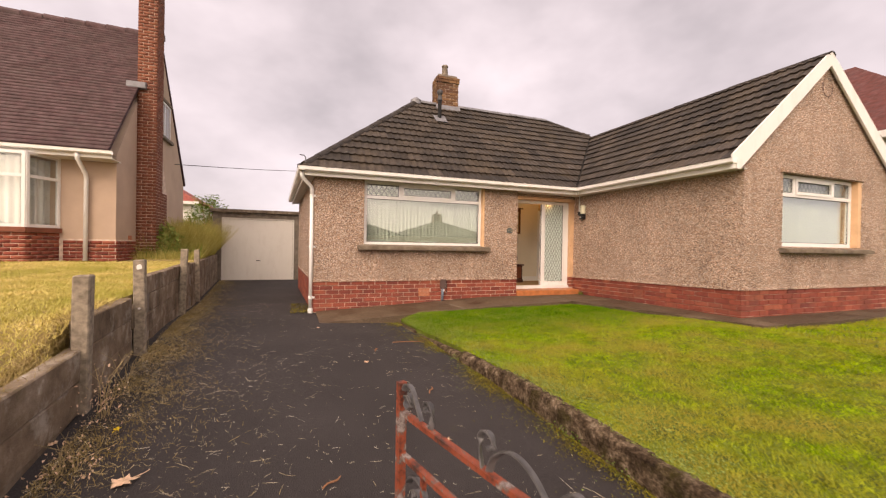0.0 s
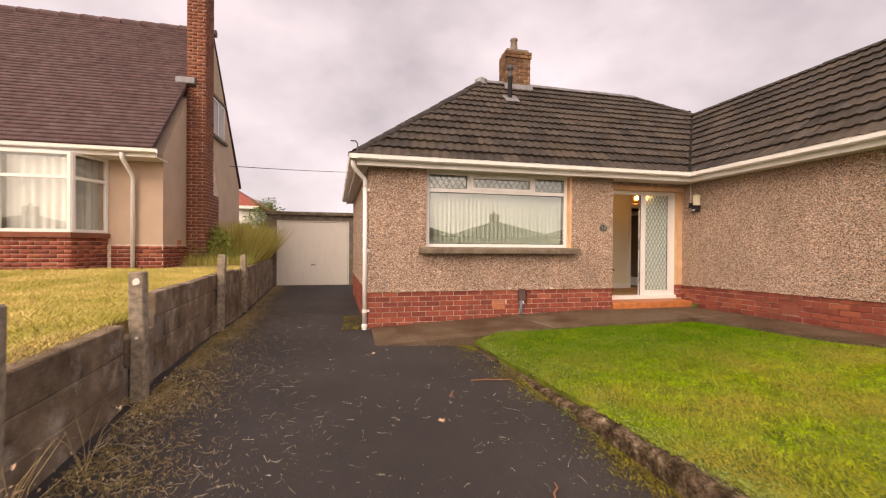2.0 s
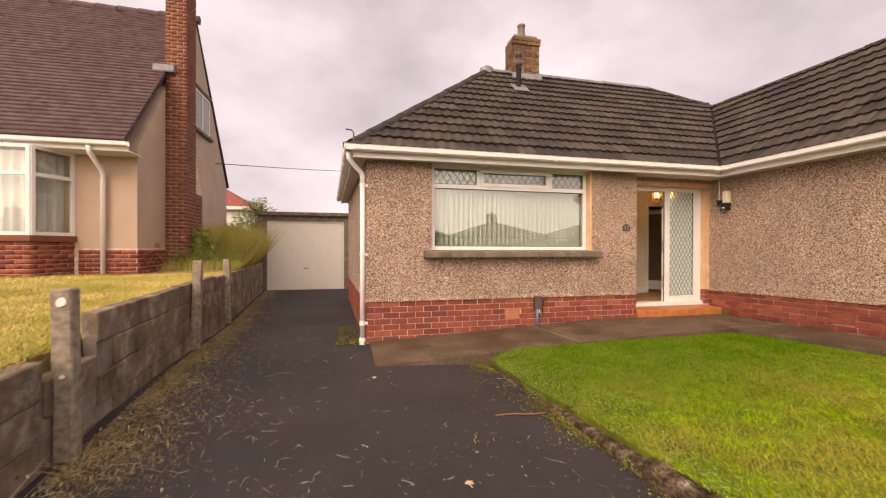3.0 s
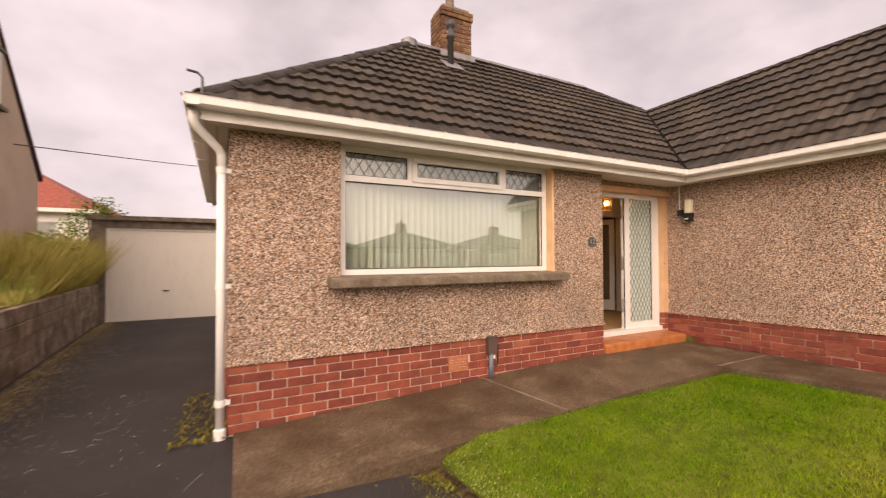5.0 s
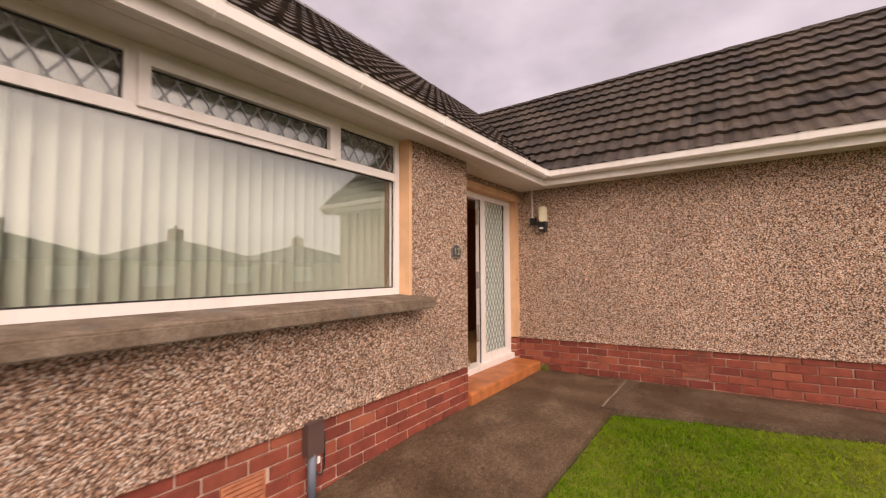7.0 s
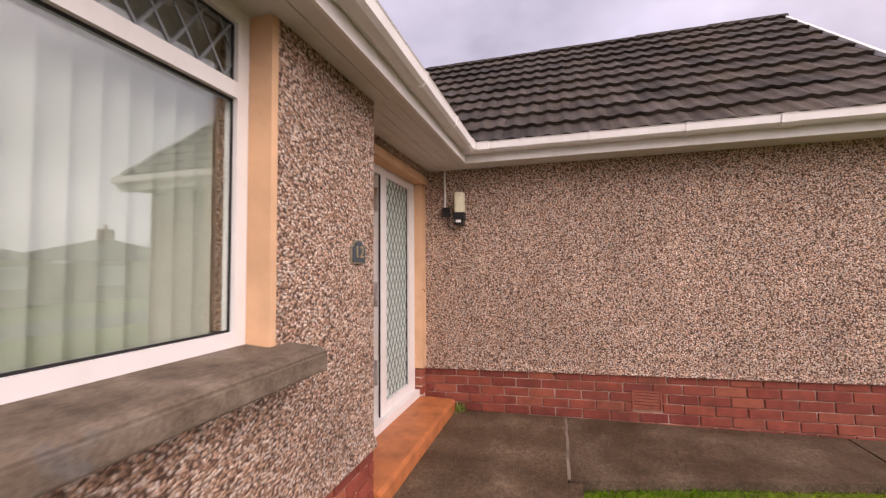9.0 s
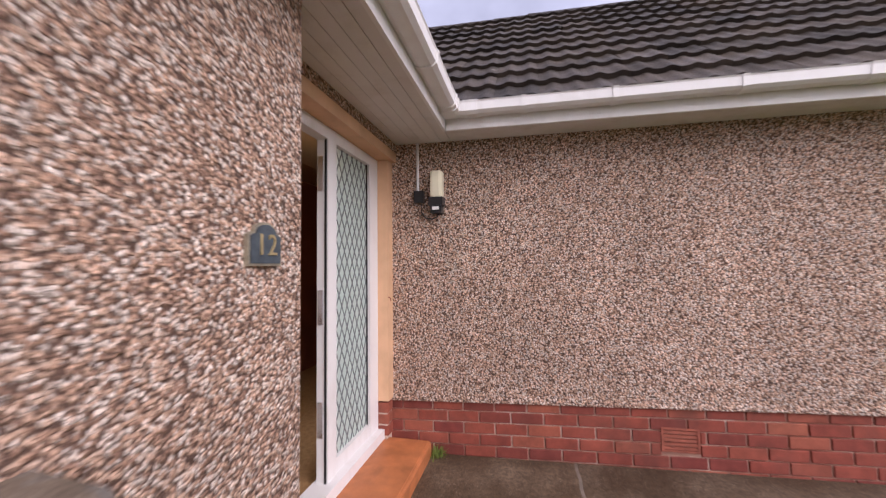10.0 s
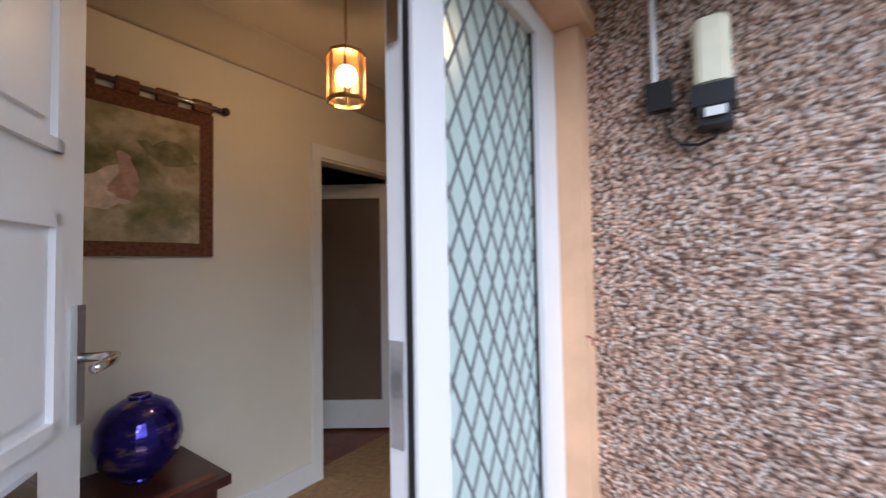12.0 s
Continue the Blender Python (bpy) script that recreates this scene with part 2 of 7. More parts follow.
def slabmat():
    m = Mat("damp_brown_concrete", 0.62, 0, 0.4)
    n = m.noise(2.2, 6, 0.62)
    c = m.ramp(n, (0.30, (0.048, 0.031, 0.018)), (0.50, (0.080, 0.053, 0.032)), (0.70, (0.135, 0.095, 0.062)))
    c = m.mix(1.0, c, m.grey(m.noise(34, 6, 0.85), 0.34, 0.68, 0.4, 1.7), "MULTIPLY")
    c = m.mix(1.0, c, m.grey(m.random(), 0, 1, 0.82, 1.15), "MULTIPLY")
    pale = m.grey(m.cells(75).outputs["Distance"], 0.16, 0.30, 0.7, 0.0)
    pale = m.mix(1.0, pale, m.grey(m.noise(16, 4, 0.7), 0.42, 0.62), "MULTIPLY")
    c = m.mix(pale, c, (0.30, 0.245, 0.185))
    m.colour(c)
    m.rough(m.grey(n, 0.3, 0.7, 0.42, 0.85))
    m.bump(m.noise(60, 4, 0.7), 0.45, 0.005)
    return m.m


M_SLAB = slabmat()


def blades(name, stops, dry, amount, scale=1.4, lush=None):
    m = Mat(name, 0.85, 0, 0.06)
    c = m.ramp(m.island(), *stops)
    if lush:
        c = m.mix(m.grey(m.noise(scale * 2.3, 5, 0.65, m.stretch(1, 1, 1, 0.7)), 0.48, 0.66, 0.0, 0.65), c, lush)
    if lush:
        c = m.mix(1.0, c, m.grey(m.noise(7.5, 6, 0.72), 0.36, 0.64, 0.55, 1.25), "MULTIPLY")
    worn = m.grey(m.noise(scale, 5, 0.62), 0.40, 0.63, 0.0, amount)
    c = m.mix(worn, c, dry)
    if lush:
        # the lawn turns a deeper, darker green towards the house
        axis = m.t.nodes.new("ShaderNodeSeparateXYZ")
        m.link(m.stretch(0.1, 0.1, 0.1), axis.inputs[0])
        deep_green = m.mix(1.0, m.grey(axis.outputs[1], 0.47, 0.60), m.grey(m.noise(2.5, 4), 0.25, 0.6, 0.6, 1.0), "MULTIPLY")
        c = m.mix(deep_green, c, m.ramp(m.island(), (0.0, (0.042, 0.114, 0.0014)), (1.0, (0.102, 0.21, 0.0035))))
    m.colour(c)
    m.b.inputs["Subsurface Weight"].default_value = 0.0
    return m.m


M_GRASS = blades("mown_grass", ((0.0, (0.10, 0.20, 0.003)), (0.5, (0.20, 0.32, 0.005)), (1.0, (0.34, 0.45, 0.016))), (0.33, 0.27, 0.050), 0.85, 1.3, (0.31, 0.37, 0.004))
M_GRASS_DRY = blades("parched_grass", ((0.0, (0.38, 0.30, 0.085)), (0.5, (0.66, 0.53, 0.18)), (1.0, (0.84, 0.71, 0.32))), (0.30, 0.31, 0.045), 0.75, 1.1)
M_SOIL = plain("mossy_soil", (0.10, 0.125, 0.008), 0.95, vary=0.5, scale=5, bump=0.5)
M_SOIL_DRY = plain("thatch_soil", (0.25, 0.18, 0.07), 0.95, vary=0.4, scale=5, bump=0.5)
M_STRAW = blades("straw", ((0.0, (0.24, 0.17, 0.085)), (0.5, (0.42, 0.33, 0.19)), (1.0, (0.70, 0.63, 0.50))), (0.22, 0.17, 0.07), 0.5)
M_CLIP = blades("dry_clippings", ((0.0, (0.46, 0.38, 0.24)), (0.6, (0.68, 0.61, 0.47)), (1.0, (0.88, 0.84, 0.76))), (0.35, 0.27, 0.13), 0.4)
M_GOLD = blades("golden_grass", ((0.0, (0.30, 0.25, 0.055)), (0.5, (0.50, 0.42, 0.12)), (1.0, (0.72, 0.62, 0.27))), (0.19, 0.20, 0.04), 0.5, 1.2)
M_THATCH = blades("matted_thatch", ((0.0, (0.16, 0.11, 0.045)), (0.6, (0.34, 0.25, 0.11)), (1.0, (0.58, 0.47, 0.26))), (0.17, 0.125, 0.035), 0.7, 2.5)
M_CLOVER = blades("clover", ((0.0, (0.14, 0.21, 0.035)), (1.0, (0.29, 0.36, 0.11))), (0.2, 0.22, 0.06), 0.5, 5)
M_MOSS = blades("moss", ((0.0, (0.06, 0.052, 0.008)), (0.6, (0.17, 0.15, 0.014)), (1.0, (0.34, 0.29, 0.05))), (0.12, 0.09, 0.03), 0.8, 6)
M_LEAFY = blades("weed_leaf", ((0.0, (0.07, 0.13, 0.02)), (1.0, (0.17, 0.25, 0.05))), (0.2, 0.2, 0.06), 0.5, 4)
M_LEAF_YELLOW = plain("yellow_leaf", (0.62, 0.44, 0.02), 0.7, vary=0.2, scale=40)
M_LEAF = plain("dead_leaf", (0.62, 0.43, 0.30), 0.8, vary=0.3, scale=40)
M_TWIG = plain("twig_bark", (0.26, 0.12, 0.06), 0.9, vary=0.3, scale=30)


def blockmat():
    m = Mat("old_concrete_block", 0.92, 0, 0.2)
    c = m.ramp(m.noise(3.0, 6, 0.68), (0.28, (0.075, 0.053, 0.037)), (0.50, (0.185, 0.137, 0.097)), (0.64, (0.27, 0.215, 0.165)), (0.74, (0.47, 0.42, 0.36)))
    c = m.mix(1.0, c, m.grey(m.random(), 0, 1, 0.9, 1.08), "MULTIPLY")
    c = m.mix(m.grey(m.noise(2.4, 6, 0.7, m.stretch(1.3, 1, 1.2, 0.3)), 0.54, 0.66, 0.0, 0.55), c, (0.46, 0.42, 0.37))
    c = m.mix(m.grey(m.noise(7, 5, 0.7), 0.60, 0.72, 0.0, 0.55), c, (0.10, 0.10, 0.035))
    m.colour(c)
    m.bump(m.noise(60, 5, 0.7), 0.8, 0.01)
    return m.m


M_BLOCK = blockmat()
M_POST = plain("lichened_concrete_post", (0.26, 0.215, 0.165), 0.9, vary=0.4, scale=22, bump=0.8)


def kerbmat():
    m = Mat("mossy_pitted_kerb", 0.95, 0, 0.15)
    c = m.ramp(m.noise(11, 6, 0.75), (0.32, (0.016, 0.010, 0.006)), (0.46, (0.072, 0.048, 0.030)), (0.58, (0.185, 0.135, 0.092)), (0.68, (0.36, 0.29, 0.22)))
    c = m.mix(m.grey(m.noise(4.5, 6, 0.7), 0.50, 0.64, 0.0, 0.75), c, (0.045, 0.038, 0.008))
    c = m.mix(1.0, c, m.grey(m.noise(70, 3, 0.7), 0.3, 0.7, 0.45, 1.55), "MULTIPLY")
    m.colour(c)
    m.bump(m.noise(45, 5, 0.75), 1.0, 0.022)
    return m.m


M_KERB = kerbmat()


def rustpaint():
    m = Mat("flaking_red_paint", 0.6, 0, 0.4)
    f = m.noise(14, 6, 0.7)
    m.colour(m.ramp(f, (0.38, (0.045, 0.022, 0.018)), (0.45, (0.16, 0.038, 0.020)), (0.53, (0.27, 0.06, 0.028)), (0.56, (0.10, 0.07, 0.06)), (0.62, (0.27, 0.23, 0.22)), (0.78, (0.34, 0.31, 0.30))))
    m.bump(f, 0.6, 0.004)
    return m.m


M_GATE = rustpaint()
M_IRON = plain("bare_grey_iron", (0.13, 0.125, 0.13), 0.5, 0.5, 0.5, 25)
# interior
M_WALLPAPER = plain("cream_wall_paint", (0.72, 0.66, 0.54), 0.9, vary=0.04, scale=2, bump=0.05)
M_RED_WALL = plain("dark_red_brown_paint", (0.22, 0.075, 0.04), 0.8, vary=0.15, scale=3, bump=0.1)
M_CEIL = plain("ceiling_paint", (0.60, 0.51, 0.38), 0.9, vary=0.04, scale=3, bump=0.2)
M_CARPET = plain("tan_carpet", (0.36, 0.22, 0.10), 1.0, vary=0.2, scale=30, bump=0.6)
M_DARKWOOD = plain("dark_mahogany", (0.055, 0.02, 0.014), 0.28, vary=0.4, scale=6, bump=0.1)
M_REDWOOD = plain("red_brown_wood", (0.16, 0.05, 0.025), 0.4, vary=0.35, scale=6)
M_BROWNGLASS = plain("brown_obscure_panel", (0.16, 0.115, 0.085), 0.3, vary=0.1, scale=3)
M_GLOSS = white_paint("white_gloss_paint", (0.78, 0.77, 0.75), 0.25, 0.08)
M_LEAF_DOOR = white_paint("white_door_leaf", (0.88, 0.875, 0.87), 0.3, 0.05)
M_CHROME = plain("chrome", (0.75, 0.75, 0.76), 0.18, 1.0, 0.05)
M_PALE_BRONZE = plain("pale_tarnished_bronze", (0.36, 0.32, 0.24), 0.5, 0.5, 0.25, 40)
M_BRONZE = plain("dark_bronze", (0.16, 0.13, 0.10), 0.4, 0.7, 0.3, 30)
M_BRASS = plain("aged_brass", (0.45, 0.27, 0.10), 0.35, 1.0, 0.3, 20)
M_BLIND = plain("pale_blind_fabric", (0.45, 0.475, 0.43), 0.85, vary=0.05, scale=5, bump=0.1)
M_CURTAIN = plain("net_curtain", (0.60, 0.59, 0.58), 0.9, vary=0.08, scale=4)
M_ROOM = plain("room_paint", (0.30, 0.27, 0.22), 0.9, vary=0.05)
M_SLATE = plain("slate_plaque", (0.055, 0.07, 0.085), 0.5, vary=0.3, scale=40)
M_LENS = plain("cream_lens", (0.80, 0.76, 0.58), 0.3, vary=0.06)

# ---- geometry helpers ----


def empty(name, at=(0, 0, 0), rz=0.0, parent=None):
    ob = new(name)
    ob.empty_display_size = 0.1
    ob.matrix_world = pose(*at, 0, 0, rz)
    if parent:
        ob.parent = parent
    return ob


def obj(name, bm, mat, parent=None, label="", smooth=False, bevel=0.0):
    if bevel:
        edges = [e for e in bm.edges if len(e.link_faces) == 2 and e.calc_face_angle(0) > 0.5]
        bmesh.ops.bevel(bm, geom=edges, offset=bevel, segments=2, affect="EDGES", clamp_overlap=True)
    me = bpy.data.meshes.new(name)
    bm.to_mesh(me)
    bm.free()
    me.materials.append(mat)
    if smooth:
        for p in me.polygons:
            p.use_smooth = True
    ob = new(name, me)
    if parent:
        ob.parent = parent
    if label:
        ob["label"] = label
    return ob


part = obj


def box(bm, x0, x1, y0, y1, z0, z1, m=None):
    vs = [bm.verts.new((x, y, z)) for z in (z0, z1) for y in (y0, y1) for x in (x0, x1)]
    for f in ((0, 2, 3, 1), (4, 5, 7, 6), (0, 1, 5, 4), (2, 6, 7, 3), (0, 4, 6, 2), (1, 3, 7, 5)):
        bm.faces.new([vs[i] for i in f])
    if m is not None:
        bmesh.ops.transform(bm, matrix=m, verts=vs)
    return vs


def pbox(name, parent, mat, x0, x1, y0, y1, z0, z1, bevel=0.003, label="", m=None):
    bm = bmesh.new()
    box(bm, x0, x1, y0, y1, z0, z1, m)
    return obj(name, bm, mat, parent, label, bevel=bevel)


def prism(bm, prof, a, b):
    """A closed profile of (y, z) points, extruded along x from a to b."""
    r = [[bm.verts.new((x, y, z)) for y, z in prof] for x in (a, b)]
    n = len(prof)
    for i in range(n):
        j = (i + 1) % n
        bm.faces.new((r[0][i], r[0][j], r[1][j], r[1][i]))
    bm.faces.new(r[0][::-1])
    bm.faces.new(r[1])
    bmesh.ops.recalc_face_normals(bm, faces=bm.faces[:])


def tube(bm, pts, r, n=8, flat=None):
    """A round (or flat, for (w, h)) bar along a chain of points."""
    rings = []
    pts = [Vector(p) for p in pts]
    up = Vector((0.13, 0.21, 0.97)).normalized()
    for i, p in enumerate(pts):
        d = (pts[min(i + 1, len(pts) - 1)] - pts[max(i - 1, 0)]).normalized()
        s = d.cross(up).normalized()
        u = s.cross(d).normalized()
        k = r[i] if isinstance(r, (list, tuple)) else r
        if flat:
            sh = [(-flat[0], -flat[1]), (flat[0], -flat[1]), (flat[0], flat[1]), (-flat[0], flat[1])]
            rings.append([bm.verts.new(p + s * a + u * b) for a, b in sh])
        else:
            rings.append([bm.verts.new(p + (s * math.cos(q) + u * math.sin(q)) * k) for q in (2 * math.pi * j / n for j in range(n))])
    m = len(rings[0])
    for a, b in zip(rings, rings[1:]):
        for j in range(m):
            bm.faces.new((a[j], a[(j + 1) % m], b[(j + 1) % m], b[j]))
    bm.faces.new(rings[0][::-1])
    bm.faces.new(rings[-1])
    bmesh.ops.recalc_face_normals(bm, faces=bm.faces[:])


def lathe(bm, prof, n=16, at=(0, 0, 0)):
    rings = [[bm.verts.new((at[0] + r * math.cos(2 * math.pi * k / n), at[1] + r * math.sin(2 * math.pi * k / n), at[2] + z)) for k in range(n)] for r, z in prof]
    for a, b in zip(rings, rings[1:]):
        for k in range(n):
            bm.faces.new((a[k], a[(k + 1) % n], b[(k + 1) % n], b[k]))
    bm.faces.new(rings[0][::-1])
    bm.faces.new(rings[-1])


def wall_mesh(u0, u1, z0, z1, d0, d1, holes, place):
    """A wall with openings: u along, z up, d through it; place turns (u, d, z) into the world."""
    us = sorted({u0, u1, *(v for h in holes for v in h[:2])})
    zs = sorted({z0, z1, *(v for h in holes for v in h[2:])})
    bm = bmesh.new()
    seen = {}

    def v(u, d, z):
        k = (round(u, 5), round(d, 5), round(z, 5))
        if k not in seen:
            seen[k] = bm.verts.new(place(*k))
        return seen[k]

    def solid(i, j):
        if not (0 <= i < len(us) - 1 and 0 <= j < len(zs) - 1):
            return False
        u, z = (us[i] + us[i + 1]) / 2, (zs[j] + zs[j + 1]) / 2
        return not any(h[0] < u < h[1] and h[2] < z < h[3] for h in holes)

    for i in range(len(us) - 1):
        for j in range(len(zs) - 1):
            if not solid(i, j):
                continue
            a, b, c, e = us[i], us[i + 1], zs[j], zs[j + 1]
            for d in (d0, d1):
                bm.faces.new((v(a, d, c), v(b, d, c), v(b, d, e), v(a, d, e)))
            for di, dj, p, q in ((-1, 0, (a, c), (a, e)), (1, 0, (b, c), (b, e)), (0, -1, (a, c), (b, c)), (0, 1, (a, e), (b, e))):
                if not solid(i + di, j + dj):
                    bm.faces.new((v(p[0], d0, p[1]), v(q[0], d0, q[1]), v(q[0], d1, q[1]), v(p[0], d1, p[1])))
    bmesh.ops.recalc_face_normals(bm, faces=bm.faces[:])
    return bm


FACE_Y = lambda u, d, z: (u, d, z)
FACE_X = lambda u, d, z: (d, u, z)


def soup(name, verts, faces, mat, parent=None, smooth=False):
    """One mesh out of many small quads, from numpy arrays."""
    me = bpy.data.meshes.new(name)
    verts, faces = np.asarray(verts, np.float32), np.asarray(faces, np.int32)
    me.vertices.add(len(verts))
    me.vertices.foreach_set("co", verts.ravel())
    k = faces.shape[1]
    me.loops.add(faces.size)
    me.loops.foreach_set("vertex_index", faces.ravel())
    me.polygons.add(len(faces))
    me.polygons.foreach_set("loop_start", np.arange(0, faces.size, k, dtype=np.int32))
    me.update(calc_edges=True)
    me.validate()
    me.materials.append(mat)
    ob = new(name, me)
    if parent:
        ob.parent = parent
    return ob


def structure(ob, label, category):
    return tagged(ob, label, category, kind="structure")

# ---- levels of the ground ----


def lerp(x, pts):
    for (a, va), (b, vb) in zip(pts, pts[1:]):
        if x <= b:
            k = max(0.0, (x - a) / (b - a))
            return va + (vb - va) * k
    return pts[-1][1]


def kerb_x(y):
    return 2.03 + 0.06 * (7.0 - y)


def wall_x(y):
    return -0.99 - 0.09 * (y - 3.7)


def drive_z(x, y):
    base = lerp(y, [(-3, -0.5), (0, -0.32), (2, -0.235), (4, -0.15), (6, -0.125), (7.5, -0.15), (10, -0.23), (18, -0.31)])
    return base - 0.045 * max(-1.4, min(x, 2.4)) * max(0.0, min(1.0, (10 - y) / 3))


def lawn_z(x, y):
    z = lerp(y, [(-3, -0.2), (1, -0.14), (4, -0.105), (7, -0.045), (9, -0.03)]) + 0.012 * math.sin(1.7 * x + y) + 0.008 * math.sin(3.1 * y - x)
    z += 0.04 * max(0.0, min(4.2, 7.9 - y)) * max(0.0, min(1.0, (x - 3.6) / 2.4))
    k = max(0.0, min(1.0, (y - 4.4) / 1.6)) * max(0.0, 1 - max(0.0, x - kerb_x(y)) / 0.45) ** 1.4
    return z * (1 - k) + (drive_z(2.0, y) + 0.035) * k


def slab_z(x, y):
    k = max(0.0, min(1.0, (x - 4.6) / 1.2))
    return min(0.012, -0.165 + 0.050 * (x - 0.7)) + (0.018 * k - 0.018 * (1 - k)) * max(0.0, 7.9 - y)


def verge_z(x, y):
    """The neighbour's higher lawn, with a bank down to the lowest stretch of wall."""
    d = max(0.0, min(1.0, (wall_x(y) - 0.1 - x) / 0.9))
    k = max(0.0, min(1.0, (3.88 - y) / 0.5))
    bank = k * k * (3 - 2 * k) * (1 - d * d * (3 - 2 * d))
    return -0.185 * bank + lerp(y, [(-3, 0.44), (3, 0.49), (6, 0.54), (9, 0.62), (11, 0.66), (30, 0.7)]) + 0.015 * math.sin(1.3 * x + 2 * y)


def slab_edge(y):
    """The lawn's edge along the wing's path."""
    return 5.70 + 0.215 * (7.03 - y)


def sheet(name, xs, ys, left, right, zf, mat, drop=-0.7, jag=0.0):
    """A ground patch as a height field with its sides going down; for each y it spans left(y) to right(y)."""
    bm = bmesh.new()
    rows = []
    for y in ys:
        a, b = left(y), right(y)
        row = []
        for k in range(xs + 1):
            x = a + (b - a) * k / xs
            yy = y + (jag * noise.noise((x * 5, y * 5, 3)) if y in (ys[0], ys[-1]) else 0)
            row.append(bm.verts.new((x, yy, zf(x, y))))
        rows.append(row)
    for a, b in zip(rows, rows[1:]):
        for k in range(xs):
            bm.faces.new((a[k], a[k + 1], b[k + 1], b[k]))
    rim = rows[0] + [r[-1] for r in rows[1:]] + rows[-1][-2::-1] + [r[0] for r in rows[-2:0:-1]]
    low = [bm.verts.new((v.co.x, v.co.y, drop)) for v in rim]
    n = len(rim)
    for i in range(n):
        j = (i + 1) % n
        bm.faces.new((rim[i], low[i], low[j], rim[j]))
    bmesh.ops.recalc_face_normals(bm, faces=bm.faces[:])
    return obj(name, bm, mat)


def steps(a, b, n):
    return [a + (b - a) * i / n for i in range(n + 1)]


bm = bmesh.new()
bmesh.ops.create_grid(bm, x_segments=8, y_segments=8, size=1500, matrix=Matrix.Translation((0, 0, -0.62)))
structure(obj("ground", bm, M_SOIL), "mossy green ground reaching to the horizon", "ground")
structure(sheet("driveway", 24, steps(-1.2, 17.05, 60), lambda y: wall_x(y) - 0.1, lambda y: kerb_x(y) - 0.02 if y < 7.1 else 0.752, drive_z, M_TARMAC), "dark tarmac driveway strewn with dry grass clippings", "driveway")
structure(sheet("lawn", 30, steps(-1.2, 7.052, 40), lambda y: kerb_x(y) + 0.07, lambda y: slab_edge(max(y, 3.9)) if y > 3.9 else slab_edge(3.9), lambda x, y: lawn_z(x, y) - 0.015, M_SOIL), "mossy soil under the front lawn", "lawn")
structure(sheet("lawn_front_strip", 24, steps(-1.2, 3.86, 20), lambda y: slab_edge(3.9) + 0.001, lambda y: 13.5, lambda x, y: lawn_z(x, y) - 0.016, M_SOIL), "mossy soil of the lawn before the gable", "lawn")
structure(sheet("neighbour_lawn", 120, steps(-1.2, 16.6, 130), lambda y: -14.0, lambda y: wall_x(y) - 0.2, lambda x, y: verge_z(x, y) - 0.015, M_SOIL_DRY), "parched soil of the raised neighbouring lawn", "lawn")
pbox("road", None, plain("road_asphalt", (0.055, 0.052, 0.05), 0.9, vary=0.2, scale=3), -60, 60, -9.5, -3.5, -0.6, -0.55, 0)
structure(bpy.data.objects["road"], "grey asphalt residential road before the gates", "road")
pbox("pavement", None, M_CONCRETE, -60, 60, -3.5, -1.25, -0.6, -0.45, 0.01)
structure(bpy.data.objects["pavement"], "grey concrete pavement along the road", "pavement")

# concrete path round the house, in bays with open joints
path = empty("concrete_path", (3, 7.6, -0.1))
structure(path, "damp brown concrete path laid in bays along the house", "path")
path.matrix_world = Matrix()


def bay(y0, y1, x0f, x1f, nx=6, ny=4):
    ob = sheet("path_bay", nx, steps(y0, y1, ny), x0f, x1f, slab_z, M_SLAB, -0.6)
    ob.parent = path
    return ob


bay(7.06, 8.19, lambda y: 0.745, lambda y: 3.15 + 0.15 * (8.19 - y))
corner_bay = sheet("path_bay", 10, [7.06, 7.10, 7.147, 7.15, 7.4, 7.8, 8.19], lambda y: 3.165 + 0.15 * (8.19 - y), lambda y: 6.80 if y > 7.148 else 5.66, slab_z, M_SLAB, -0.6)
corner_bay.parent = path
bay(5.10, 7.138, lambda y: (slab_edge(y) if y < 7.06 else 5.675) + 0.01, lambda y: 6.80)
bay(3.9, 5.085, lambda y: slab_edge(y) + 0.01, lambda y: 6.80)
bay(3.88, 4.49, lambda y: 6.82, lambda y: 9.0)
bay(3.88, 4.49, lambda y: 9.015, lambda y: 12.0)

bm = bmesh.new()
tube(bm, [(3.157, 8.185, slab_z(3.16, 8.1) + 0.001), (3.245, 7.6, slab_z(3.245, 7.6) + 0.001), (3.327, 7.07, slab_z(3.33, 7.1) + 0.001)], 0, flat=(0.008, 0.003))
part("joint_fill", bm, M_CONCRETE, path)
bm = bmesh.new()
rg = random.Random(31)
tube(bm, [(5.70 + 0.11 * k, 7.144 + rg.uniform(-0.006, 0.006), slab_z(5.7 + 0.11 * k, 7.144) - 0.002) for k in range(11)], 0, flat=(0.010, 0.004))
part("joint_fill", bm, M_CONCRETE, path)

# ---- walls of the bungalow ----
WT = 2.372
wall = structure(obj("wall_front", wall_mesh(0.70, 5.05, 0.385, WT, 8.2, 8.5, [(1.62, 4.225, 1.09, WT)], FACE_Y), M_DASH), "brown pebbledashed front wall of the bungalow", "wall")
wall_front = wall
side_wall = structure(obj("wall_side", wall_mesh(8.502, 13.8, 0.385, WT, 0.70, 0.98, [], FACE_X), M_DASH), "brown pebbledashed side wall beside the drive", "wall")
WING_FALL = 0.026


